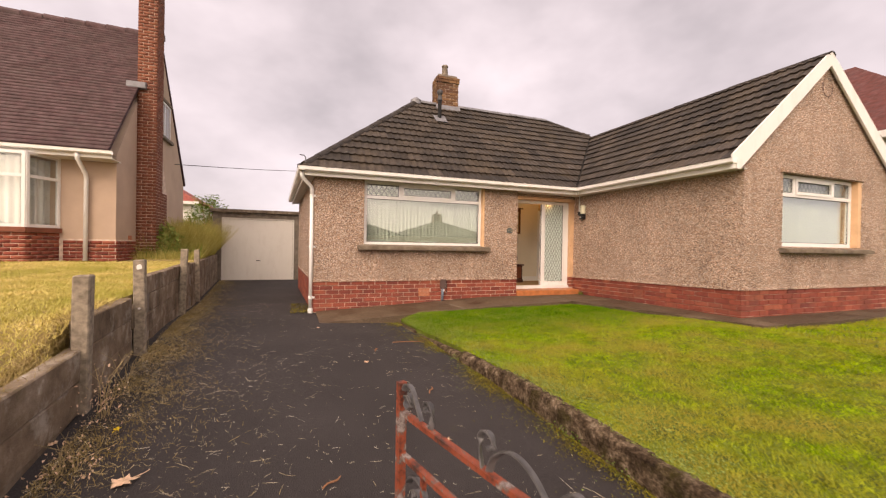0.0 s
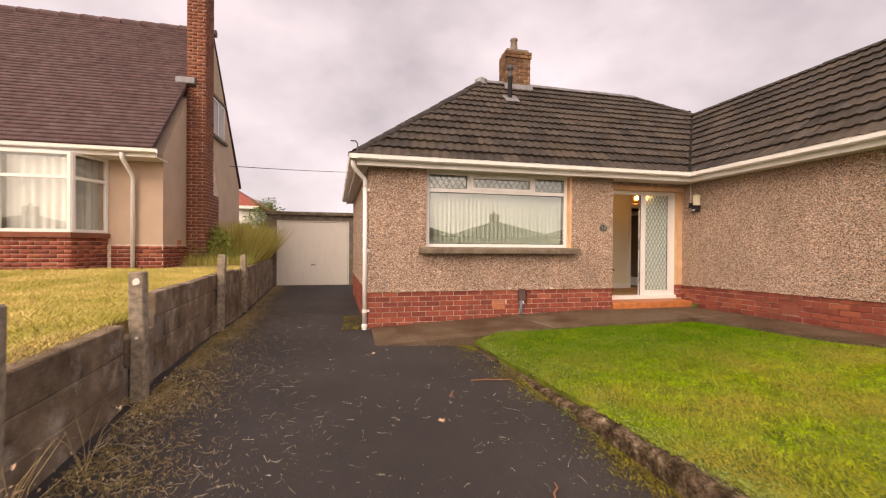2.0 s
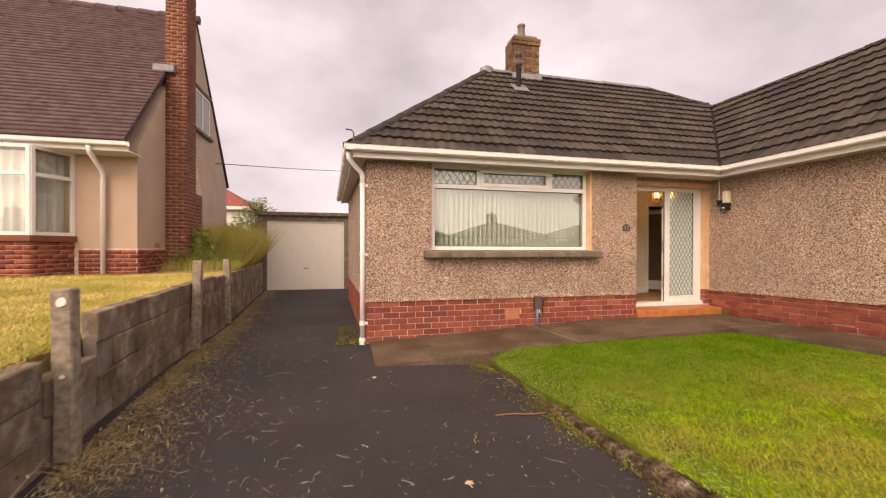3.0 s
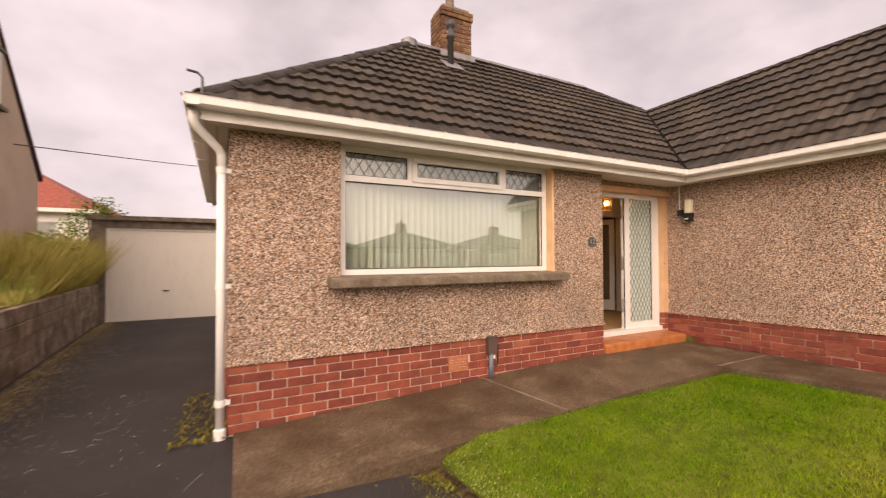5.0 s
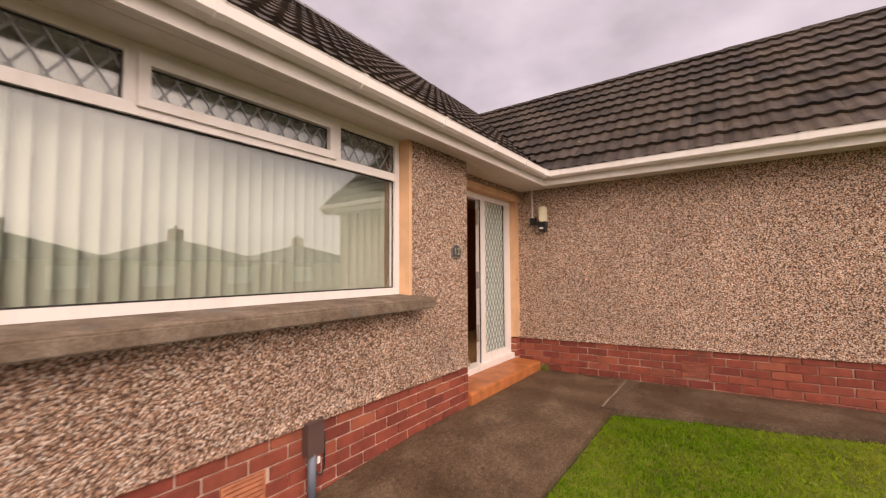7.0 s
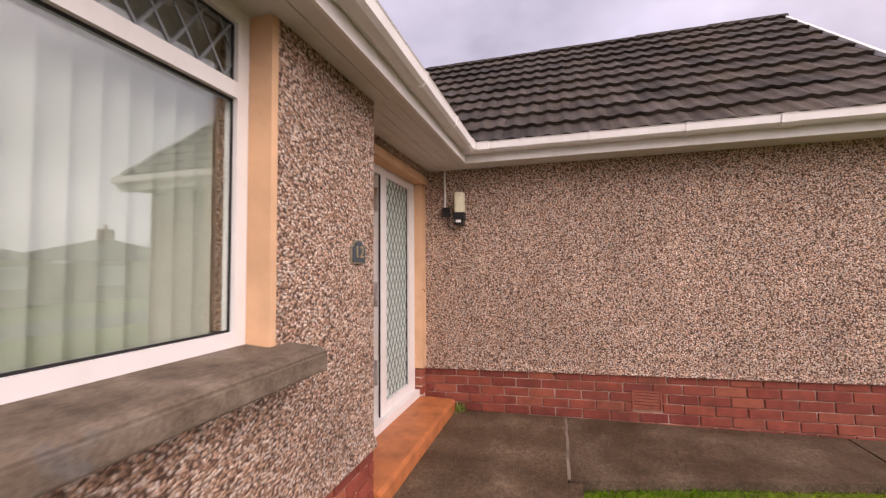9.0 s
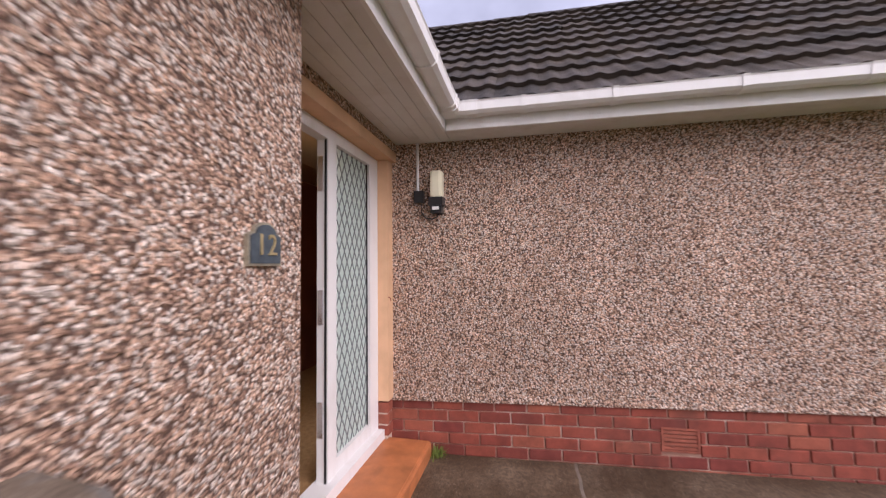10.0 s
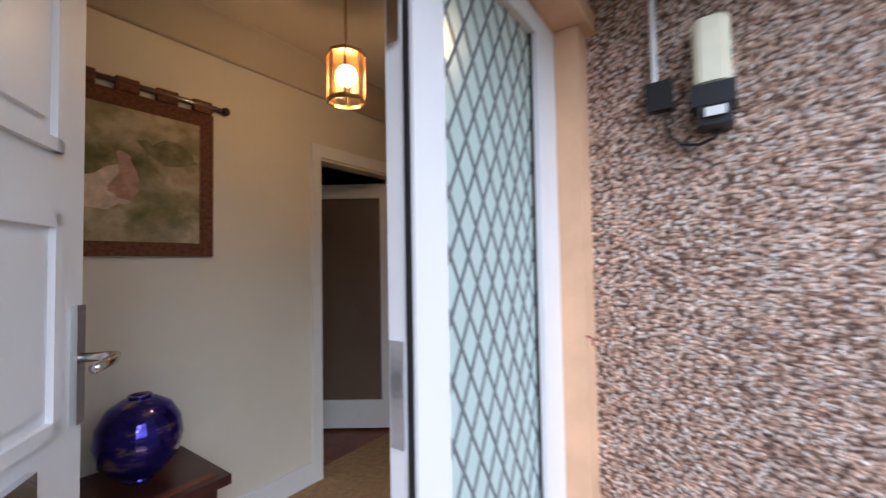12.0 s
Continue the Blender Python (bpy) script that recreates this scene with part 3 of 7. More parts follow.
def fall(bm, low):
    """The foot of the wing's pebbledash rises towards the road."""
    for v in bm.verts:
        if v.co.z < low:
            v.co.z += WING_FALL * (8.5 - v.co.y)
    return bm


wing_wall = structure(obj("wall_wing", fall(wall_mesh(4.782, 8.5, 0.395, WT, 6.81, 7.09, [], FACE_X), 1.0), M_DASH), "brown pebbledashed wall of the wing", "wall")
gable_wall = structure(obj("wall_gable", wall_mesh(6.81, 11.0, 0.49, 2.46, 4.5, 4.78, [(7.75, 9.98, 1.19, 2.40)], FACE_Y), M_DASH), "brown pebbledashed gable wall of the wing", "wall")
bm = bmesh.new()
prism(bm, [(6.812, 2.461), (10.99, 2.461), (10.99, 2.57), (8.83, 4.405), (6.812, 2.69)], 4.5, 4.78)
bmesh.ops.transform(bm, matrix=Matrix(((0, 1, 0, 0), (1, 0, 0, 0), (0, 0, 1, 0), (0, 0, 0, 1))), verts=bm.verts[:])
bmesh.ops.recalc_face_normals(bm, faces=bm.faces[:])
part("gable_peak", bm, M_DASH, gable_wall)
obj("gable_lintel", wall_mesh(7.68, 10.02, 2.395, 2.455, 4.46, 4.499, [], FACE_Y), M_DASH, gable_wall)
structure(pbox("wall_east", None, M_DASH, 10.72, 11.0, 4.781, 13.8, -0.3, WT, 0), "pebbledashed far side wall of the bungalow", "wall")
structure(pbox("wall_rear", None, M_DASH, 0.98, 10.72, 13.5, 13.8, -0.3, WT, 0), "pebbledashed rear wall of the bungalow", "wall")
# door recess: lintel, pilaster, return of the pier
recess = structure(pbox("wall_porch_lintel", None, M_DASH, 5.052, 6.808, 8.44, 8.66, 2.30, WT, 0), "pebbledashed lintel over the front door", "wall")
pbox("lintel_soffit", recess, M_TAN, 5.052, 6.808, 8.445, 8.655, 2.222, 2.298, 0.004, "tan painted door head")
pbox("pilaster", recess, M_TAN, 6.702, 6.808, 8.478, 8.66, 0.405, 2.22, 0.004, "tan painted door reveal")
bm = bmesh.new()
tube(bm, [(6.715, 8.495, 1.175), (6.698, 8.468, 1.177), (6.694, 8.455, 1.170), (6.696, 8.456, 1.150)], 0.004, 6)
part("hook", bm, M_TERRA_DARK, recess, "small rusty hook")
pbox("pier_return", recess, M_TAN, 5.02, 5.058, 8.502, 8.66, 0.13, 2.22, 0.003, "tan painted pier return")
structure(pbox("wall_hall_front", None, M_WALLPAPER, 6.81, 8.6, 8.502, 8.66, 0.0, 2.62, 0), "cream painted inner wall of the hall", "wall")

# bell-cast drip at the foot of the pebbledash
for owner, a, b, mtx in ((wall_front, 0.68, 5.06, pose(0, 8.2, 0)), (gable_wall, 6.79, 11.0, pose(0, 4.5, 0)), (wing_wall, -8.5, -4.49, pose(6.81, 0, 0, 0, 0, -90)), (side_wall, -13.8, -8.2, pose(0.70, 0, 0, 0, 0, -90))):
    bm = bmesh.new()
    prism(bm, [(0.004, 0.445), (-0.006, 0.43), (-0.020, 0.395), (-0.018, 0.386), (0.004, 0.3845)], a, b)
    bm.transform(mtx)
    if owner is wing_wall:
        fall(bm, 1.0)
    elif owner is gable_wall:
        bmesh.ops.translate(bm, vec=(0, 0, 0.105), verts=bm.verts[:])
    part("bell_cast", bm, M_DASH, owner)

# mortar beds of the brick plinths, the bricks follow at the end of the file
PL = 0.395
plinth_front = pbox("plinth_front", wall_front, M_MORTAR, 0.706, 5.05, 8.212, 8.45, -0.35, PL - 0.006, 0)
plinth_side = pbox("plinth_side", side_wall, M_MORTAR, 0.714, 0.95, 8.452, 13.78, -0.45, PL - 0.006, 0)
plinth_wing = pbox("plinth_wing", wing_wall, M_MORTAR_RED, 6.822, 7.05, 4.76, 8.70, -0.45, PL - 0.002, 0)
plinth_gable = pbox("plinth_gable", gable_wall, M_MORTAR_RED, 6.824, 10.99, 4.512, 4.755, -0.35, PL + 0.10, 0)
plinth_door = pbox("plinth_pilaster", recess, M_MORTAR, 6.706, 6.815, 8.492, 8.69, 0.0, PL - 0.006, 0)

# ---- roof ----
roof = structure(empty("roof"), "hipped roof of dark brown interlocking concrete tiles", "roof")
EZ, RZ, PITCH = 2.497, 5.028, 0.848
EY, RY = 8.0, 10.985
EX, WRX = 6.50, 8.83
WRZ = EZ + PITCH * (WRX - EX)


def slab_poly(name, pts, t=0.05):
    bm = bmesh.new()
    top = [bm.verts.new(p) for p in pts]
    low = [bm.verts.new((p[0], p[1], p[2] - t)) for p in pts]
    bm.faces.new(top)
    bm.faces.new(low[::-1])
    n = len(pts)
    for i in range(n):
        j = (i + 1) % n
        bm.faces.new((top[i], low[i], low[j], top[j]))
    bmesh.ops.recalc_face_normals(bm, faces=bm.faces[:])
    return obj(name, bm, M_DECK, roof)


HX = 0.46
hip_end = (HX + RY - EY, RY, RZ)
ridge_end = (7.62, RY, RZ)
valley_top = (WRX, EY + WRX - EX, WRZ)
slab_poly("front_deck", [(HX, EY, EZ), (EX, EY, EZ), valley_top, ridge_end, hip_end])
slab_poly("side_deck", [(HX, EY, EZ), hip_end, (HX, 2 * RY - EY, EZ)])
slab_poly("rear_deck", [(HX, 2 * RY - EY, EZ), hip_end, ridge_end, (11.4, 2 * RY - EY, EZ)])
slab_poly("end_deck", [ridge_end, valley_top, (11.42, 10.4, EZ), (11.4, 2 * RY - EY, EZ)])
slab_poly("wing_deck", [(EX, EY, EZ), (EX, 4.46, EZ), (WRX, 4.46, WRZ), valley_top])
slab_poly("wing_far_deck", [(2 * WRX - EX, 4.46, EZ), (2 * WRX - EX, 10.4, EZ), valley_top, (WRX, 4.46, WRZ)])

TW, TG, TL = 0.302, 0.297, 0.36


def tile_bm():
    bm = bmesh.new()
    n = 16
    prof = []
    for i in range(n + 1):
        u = i / n
        s = (u * 2) % 1.0 if u < 1 else 0.999
        roll = 0.015 * max(0.0, math.sin(math.pi * min(1.0, max(0.0, (s - 0.30) / 0.66)))) ** 1.2
        prof.append((u * TW, roll))
    tail = [bm.verts.new((x, 0, 0.050 + z)) for x, z in prof]
    low = [bm.verts.new((x, 0.004, 0.012 + z * 0.6)) for x, z in prof]
    head = [bm.verts.new((x, TL, 0.010 + z)) for x, z in prof]
    for i in range(n):
        bm.faces.new((tail[i], tail[i + 1], head[i + 1], head[i]))
        bm.faces.new((low[i], low[i + 1], tail[i + 1], tail[i]))
    bm.faces.new((tail[0], head[0], low[0]))
    return bm


def tile_slope(name, o, ex, poly, offset=0.0):
    """Roof tiles on a slope: o a corner on the eave, ex along the eave, poly the half planes (a, b, c) with a*u + b*v <= c."""
    ex = Vector(ex)
    back = Vector((-ex.y, ex.x, 0))
    ey = (back + Vector((0, 0, PITCH))).normalized()
    n = ex.cross(ey).normalized()
    m = Matrix((ex, ey, n)).transposed().to_4x4()
    m.translation = Vector(o)
    whole = bpy.data.meshes.new("roof_tile")
    b = tile_bm()
    b.to_mesh(whole)
    b.free()
    whole.materials.append(M_TILE)
    holder = obj(name, bmesh.new(), M_TILE, roof)
    rng = random.Random(5)
    for j in range(0, 16):
        for i in range(-10, 32):
            u, v = i * TW + offset, j * TG - 0.05
            cs = [(u + du, v + dv) for du in (0, TW) for dv in (0, TL)]
            if any(all(a * p + q * s > c for p, s in cs) for a, q, c in poly):
                continue
            cut = [h for h in poly if any(h[0] * p + h[1] * s > h[2] + 1e-4 for p, s in cs)]
            if cut:
                b = tile_bm()
                bmesh.ops.translate(b, vec=(u, v, 0), verts=b.verts[:])
                for a, q, c in cut:
                    bmesh.ops.bisect_plane(b, geom=b.verts[:] + b.edges[:] + b.faces[:], plane_co=(a * c / (a * a + q * q), q * c / (a * a + q * q), 0), plane_no=(a, q, 0), clear_outer=True)
                if not b.faces:
                    b.free()
                    continue
                bmesh.ops.translate(b, vec=(-u, -v, 0), verts=b.verts[:])
                me = bpy.data.meshes.new("roof_tile")
                b.to_mesh(me)
                b.free()
                me.materials.append(M_TILE)
            else:
                me = whole
            t = new("roof_tile", me)
            t.parent = holder
            t.matrix_world = m @ pose(u, v, rng.uniform(0, 0.004), rng.uniform(-0.5, 0.4), rng.uniform(-0.3, 0.3), rng.uniform(-0.25, 0.25))
    return holder


K = math.sqrt(1 + PITCH * PITCH)
# front slope: u from the hip corner along x, v up the slope (plan depth = v / K)
tile_slope("front_tiles", (HX, EY, EZ), (1, 0, 0), [(-1, 1 / K, 0.0), (1, -1 / K, EX - HX - 0.06), (0, 1, (RY - EY) * K - 0.02), (0.42, 1 / K, 0.42 * (7.62 - HX) + (RY - EY))])
# wing slope: u runs towards the road
tile_slope("wing_tiles", (EX, EY, EZ), (0, -1, 0), [(1, 0, EY - 4.457), (-1, -1 / K, -0.06), (0, 1, (WRX - EX) * K - 0.02), (-1, 0, 2.6)], 0.05)
tile_slope("side_tiles", (HX, 2 * RY - EY, EZ), (0, -1, 0), [(1, 1 / K, 2 * (RY - EY)), (-1, 1 / K, 0.0)])


def caps(name, a, b, mat, r=0.115, n=None, lift=0.03):
    """Half-round ridge or hip tiles from a to b, each a piece of its own."""
    a, b = Vector(a), Vector(b)
    d = (b - a)
    n = n or max(2, round(d.length / 0.42))
    q = d.to_track_quat("X", "Z").to_matrix().to_4x4()
    me = bpy.data.meshes.new("ridge_piece")
    bm = bmesh.new()
    k, L = 8, d.length / n
    rows = []
    for x, rr in ((-0.02, r * 1.04), (L - 0.012, r * 0.97)):
        rows.append([bm.verts.new((x, -rr * math.cos(math.pi * i / k), rr * math.sin(math.pi * i / k) * 0.85)) for i in range(k + 1)])
        rows.append([bm.verts.new((x, -(rr - 0.018) * math.cos(math.pi * i / k), (rr - 0.018) * math.sin(math.pi * i / k) * 0.85)) for i in range(k + 1)])
    for i in range(k):
        bm.faces.new((rows[0][i], rows[0][i + 1], rows[2][i + 1], rows[2][i]))
        bm.faces.new((rows[1][i + 1], rows[1][i], rows[0][i], rows[0][i + 1]))
        bm.faces.new((rows[2][i], rows[2][i + 1], rows[3][i + 1], rows[3][i]))
    bmesh.ops.recalc_face_normals(bm, faces=bm.faces[:])
    bm.to_mesh(me)
    bm.free()
    me.materials.append(mat)
    holder = obj(name, bmesh.new(), mat, roof)
    rng = random.Random(3)
    for i in range(n):
        t = new("ridge_piece", me)
        t.parent = holder
        t.matrix_world = Matrix.Translation(a + d * (i / n) + Vector((0, 0, lift - 0.03 + rng.uniform(-0.004, 0.004)))) @ q


caps("hip_cap", (HX + 0.06, EY + 0.06, EZ + 0.03), hip_end, M_RIDGE, 0.095)
caps("rear_hip_cap", (HX - 0.02, 2 * RY - EY, EZ), hip_end, M_RIDGE)
caps("main_ridge", hip_end, ridge_end, M_LEAD, 0.10)
caps("end_hip_cap", ridge_end, valley_top, M_RIDGE, 0.09, lift=0.02)
caps("wing_ridge", (WRX, valley_top[1], WRZ), (WRX, 4.40, WRZ), M_RIDGE, 0.095, lift=-0.005)
bm = bmesh.new()
tube(bm, [(EX + 0.02, EY + 0.02, EZ + 0.012), (valley_top[0], valley_top[1], valley_top[2] + 0.01)], 0, flat=(0.07, 0.006))
part("valley_gutter", bm, M_DECK, roof)
bm = bmesh.new()
lathe(bm, [(0.16, -0.10), (0.15, 0.03), (0.05, 0.10)], 10, (hip_end[0], hip_end[1], hip_end[2] + 0.04))
part("hip_saddle", bm, M_LEAD, roof, "grey lead saddle")

# barge boards on the gable
for s, nm in ((-1, "barge_board"), (1, "barge_board")):
    bm = bmesh.new()
    x0 = WRX + s * (WRX - EX + 0.05)
    prism(bm, [(WRX, WRZ + 0.05), (x0, EZ + 0.055), (x0, EZ - 0.16), (x0 - s * 0.16, EZ - 0.16), (WRX, WRZ - 0.20)], 4.425, 4.460)
    bmesh.ops.transform(bm, matrix=Matrix(((0, 1, 0, 0), (1, 0, 0, 0), (0, 0, 1, 0), (0, 0, 0, 1))), verts=bm.verts[:])
    bmesh.ops.recalc_face_normals(bm, faces=bm.faces[:])
    part(nm, bm, M_FASCIA, roof, "white barge board")
    bm = bmesh.new()
    prism(bm, [(WRX, WRZ - 0.10), (x0 - s * 0.05, EZ - 0.09), (x0 - s * 0.05, EZ - 0.115), (WRX, WRZ - 0.125)], 4.456, 4.5)
    bmesh.ops.transform(bm, matrix=Matrix(((0, 1, 0, 0), (1, 0, 0, 0), (0, 0, 1, 0), (0, 0, 0, 1))), verts=bm.verts[:])
    bmesh.ops.recalc_face_normals(bm, faces=bm.faces[:])
    part("verge_soffit", bm, M_FASCIA, roof)

# fascia and soffit boards
FZ0, FZ1 = 2.342, 2.492
FY, FX, FL = 7.985, 6.50, 0.525
eaves = structure(empty("eaves"), "white plastic fascia and cream soffit boards under the eaves", "eaves")
pbox("fascia", eaves, M_FASCIA, FL, FX + 0.02, FY, FY + 0.02, FZ0, FZ1, 0.004)
pbox("fascia", eaves, M_FASCIA, FX, FX + 0.02, 4.40, FY - 0.002, FZ0, FZ1, 0.004)
side_eaves = [pbox("fascia", eaves, M_FASCIA, FL - 0.02, FL - 0.001, FY, 14.0, FZ0, FZ1, 0.004)]
for k in range(4):
    w = (8.20 - FY - 0.022) / 2
    if k < 2:
        pbox("soffit_board", eaves, M_SOFFIT, FL, 5.05, FY + 0.022 + k * w, FY + 0.018 + (k + 1) * w, 2.362, 2.372, 0.002)
for k in range(6):
    w = (8.45 - FY - 0.022) / 6
    pbox("soffit_board", eaves, M_SOFFIT, 5.054, 6.806, FY + 0.022 + k * w, FY + 0.019 + (k + 1) * w, 2.362, 2.371, 0.002)
for k in range(3):
    w = (6.81 - FX - 0.022) / 3
    pbox("soffit_board", eaves, M_SOFFIT, FX + 0.022 + k * w, FX + 0.019 + (k + 1) * w, 4.45, FY + 0.018, 2.362, 2.371, 0.002)
for k in range(2):
    w = (0.70 - FL) / 2
    side_eaves.append(pbox("soffit_board", eaves, M_SOFFIT, FL + k * w, FL - 0.004 + (k + 1) * w, 8.19, 13.95, 2.362, 2.372, 0.002))
pbox("eaves_lid", eaves, M_DECK, 0.56, 10.9, 8.25, 13.7, 2.66, 2.68, 0)

# gutters: a moulded channel with brackets and unions
GP = [(0, 0.0), (-0.025, -0.012), (-0.085, -0.012), (-0.108, 0.012), (-0.112, 0.085), (-0.118, 0.098), (-0.104, 0.098), (-0.100, 0.02), (-0.080, 0.0), (-0.028, 0.0), (-0.012, 0.010), (-0.008, 0.09), (0, 0.09)]
BIG = [(0.0, -0.008), (-0.027, -0.018), (-0.089, -0.018), (-0.114, 0.008), (-0.118, 0.085), (-0.124, 0.104), (-0.098, 0.104), (-0.100, 0.02), (-0.08, 0.002), (0, 0.002)]

GP = [(y, z * 0.70) for y, z in GP]
BIG = [(y, z * 0.70 - 0.002) for y, z in BIG]


def gutter(name, a, b, m, marks):
    ob = structure(empty(name), "white plastic rain gutter with clips along the eaves", "gutter")
    bm = bmesh.new()
    prism(bm, GP, a, b)
    bm.transform(m)
    part("channel", bm, M_UPVC, ob)
    for u, w in marks:
        bm = bmesh.new()
        prism(bm, BIG, u - w / 2, u + w / 2)
        bm.transform(m)
        part("clip", bm, M_UPVC, ob)
    return ob


front_marks = [(x, 0.035) for x in (0.85, 2.55, 3.4, 4.25, 5.05, 5.75, 6.28)] + [(1.7, 0.11), (6.36, 0.06)]
gutter("gutter_front", 0.41, FX - 0.104, pose(0, FY - 0.001, 2.421), front_marks)
flip = Matrix(((0, 1, 0, FX - 0.001), (1, 0, 0, 0), (0, 0, 1, 2.421), (0, 0, 0, 1)))
gutter("gutter_wing", 4.40, FY - 0.004, flip, [(y, 0.035) for y in (4.9, 6.2, 7.45)] + [(5.55, 0.1), (7.8, 0.1), (6.9, 0.035)])
flip2 = Matrix(((0, 1, 0, FL - 0.021), (1, 0, 0, 0), (0, 0, 1, 2.421), (0, 0, 0, 1)))
gutter("gutter_side", FY - 0.113, 14.0, flip2, [(8.2 + 0.8 * k, 0.035) for k in range(7)])
# downpipe at the drive corner
pipe = tagged(empty("downpipe"), "white plastic downpipe on the corner beside the drive", "downpipe")
bm = bmesh.new()
tube(bm, [(0.46, 8.0, 2.40), (0.46, 8.0, 2.34), (0.475, 8.02, 2.30), (0.625, 8.17, 2.17), (0.645, 8.19, 2.12), (0.645, 8.19, 2.0)], 0.034, 12)
part("swan_neck", bm, M_UPVC, pipe, smooth=True)
bm = bmesh.new()
tube(bm, [(0.645, 8.19, 2.03), (0.645, 8.19, -0.17)], 0.033, 12)
part("pipe", bm, M_UPVC, pipe, smooth=True)
for z in (2.0, 1.05, 0.1):
    bm = bmesh.new()
    lathe(bm, [(0.040, -0.025), (0.040, 0.025)], 12, (0.645, 8.19, z))
    box(bm, 0.635, 0.72, 8.18, 8.22, z - 0.018, z + 0.018)
    part("socket", bm, M_UPVC, pipe)
bm = bmesh.new()
lathe(bm, [(0.045, -0.06), (0.045, 0.02), (0.034, 0.03)], 12, (0.645, 8.19, -0.13))
part("shoe", bm, M_UPVC, pipe)
# stay of an old aerial on the corner
bm = bmesh.new()
tube(bm, [(0.52, 7.98, 2.49), (0.52, 7.98, 2.66), (0.49, 7.97, 2.69), (0.42, 7.95, 2.69)], 0.010, 6)
tagged(obj("eaves_bracket", bm, M_IRON), "bent grey metal bracket on the gutter corner", "bracket")

# ---- windows ----


def window(name, x0, x1, y, z0, z1, mulls, trans, label, sash=True):
    """A plastic window: big pane below, three leaded lights above. y is the frame's face."""
    w = structure(empty(name), label, "window")
    f, d = 0.055, 0.065
    fr = [(x0, x0 + f, z0, z1), (x1 - f, x1, z0, z1), (x0 + f, x1 - f, z0, z0 + 0.065), (x0 + f, x1 - f, z1 - f, z1), (x0 + f, x1 - f, trans - 0.03, trans + 0.03)]
    for a, b, c, e in fr:
        pbox("window_frame", w, M_UPVC, a, b, y, y + d, c, e, 0.006)
    for mx in mulls:
        pbox("mullion", w, M_UPVC, mx - 0.03, mx + 0.03, y - 0.001, y + d - 0.001, trans + 0.03, z1 - f, 0.006)
    if sash:
        a, b, c, e = mulls[0] + 0.022, mulls[1] - 0.022, trans + 0.012, z1 - f + 0.01
        s = 0.05
        bm = bmesh.new()
        for q in ((a, b, c, c + s), (a, b, e - s, e), (a, a + s, c + s, e - s), (b - s, b, c + s, e - s)):
            box(bm, q[0], q[1], y - 0.018, y + 0.03, q[2], q[3])
        part("sash", bm, M_UPVC, w, bevel=0.004)
    lights = [(x0 + f, mulls[0] - 0.03), (mulls[0] + 0.07, mulls[1] - 0.07), (mulls[1] + 0.03, x1 - f)]
    panes = [(x0 + f, x1 - f, z0 + 0.065, trans - 0.03)] + [(a, b, trans + (0.062 if i == 1 and sash else 0.03), z1 - f - (0.04 if i == 1 and sash else 0)) for i, (a, b) in enumerate(lights)]
    for i, (a, b, c, e) in enumerate(panes):
        p = pbox("pane", w, M_GLASS, a - 0.004, b + 0.004, y + 0.028, y + 0.034, c - 0.004, e + 0.004, 0)
        p.visible_shadow = False
        p = pbox("inner_pane", w, M_GLASS, a - 0.004, b + 0.004, y + 0.05, y + 0.056, c - 0.004, e + 0.004, 0)
        p.visible_shadow = False
        bm = bmesh.new()
        for q in ((a, b, c, c + 0.008), (a, b, e - 0.008, e), (a, a + 0.008, c + 0.008, e - 0.008), (b - 0.008, b, c + 0.008, e - 0.008)):
            box(bm, q[0], q[1], y + 0.02, y + 0.027, q[2], q[3])
        part("gasket", bm, M_RUBBER, w)
        if i:
            bm = bmesh.new()
            lattice(bm, a, b, c, e, y + 0.024, 0.105, 0.16, 0.0045)
            part("leading", bm, M_LEADING, w, "diamond lead lattice")
    return w


def lattice(bm, x0, x1, z0, z1, y, px, pz, t):
    """Diamond lead strips clipped to a pane."""
    k = pz / px
    for s in (1, -1):
        c = -40
        lo = min(z0 - s * k * x0, z0 - s * k * x1)
        hi = max(z1 - s * k * x0, z1 - s * k * x1)
        c = lo + (pz / 2 if s == 1 else 0)
        while c < hi:
            pts = []
            for x in (x0, x1):
                z = s * k * x + c
                if z0 <= z <= z1:
                    pts.append((x, z))
            for z in (z0, z1):
                x = (z - c) / (s * k)
                if x0 < x < x1:
                    pts.append((x, z))
            if len(pts) >= 2:
                (ax, az), (bx, bz) = pts[0], pts[1]
                n = Vector((-(bz - az), bx - ax)).normalized() * t
                yy = y - 0.0008 * s
                q = [bm.verts.new((ax + n.x, yy, az + n.y)), bm.verts.new((bx + n.x, yy, bz + n.y)), bm.verts.new((bx - n.x, yy, bz - n.y)), bm.verts.new((ax - n.x, yy, az - n.y))]
                r = [bm.verts.new((v.co.x, yy + 0.0035, v.co.z)) for v in q]
                bm.faces.new(q)
                for i in range(4):
                    j = (i + 1) % 4
                    bm.faces.new((q[i], r[i], r[j], q[j]))
            c += pz


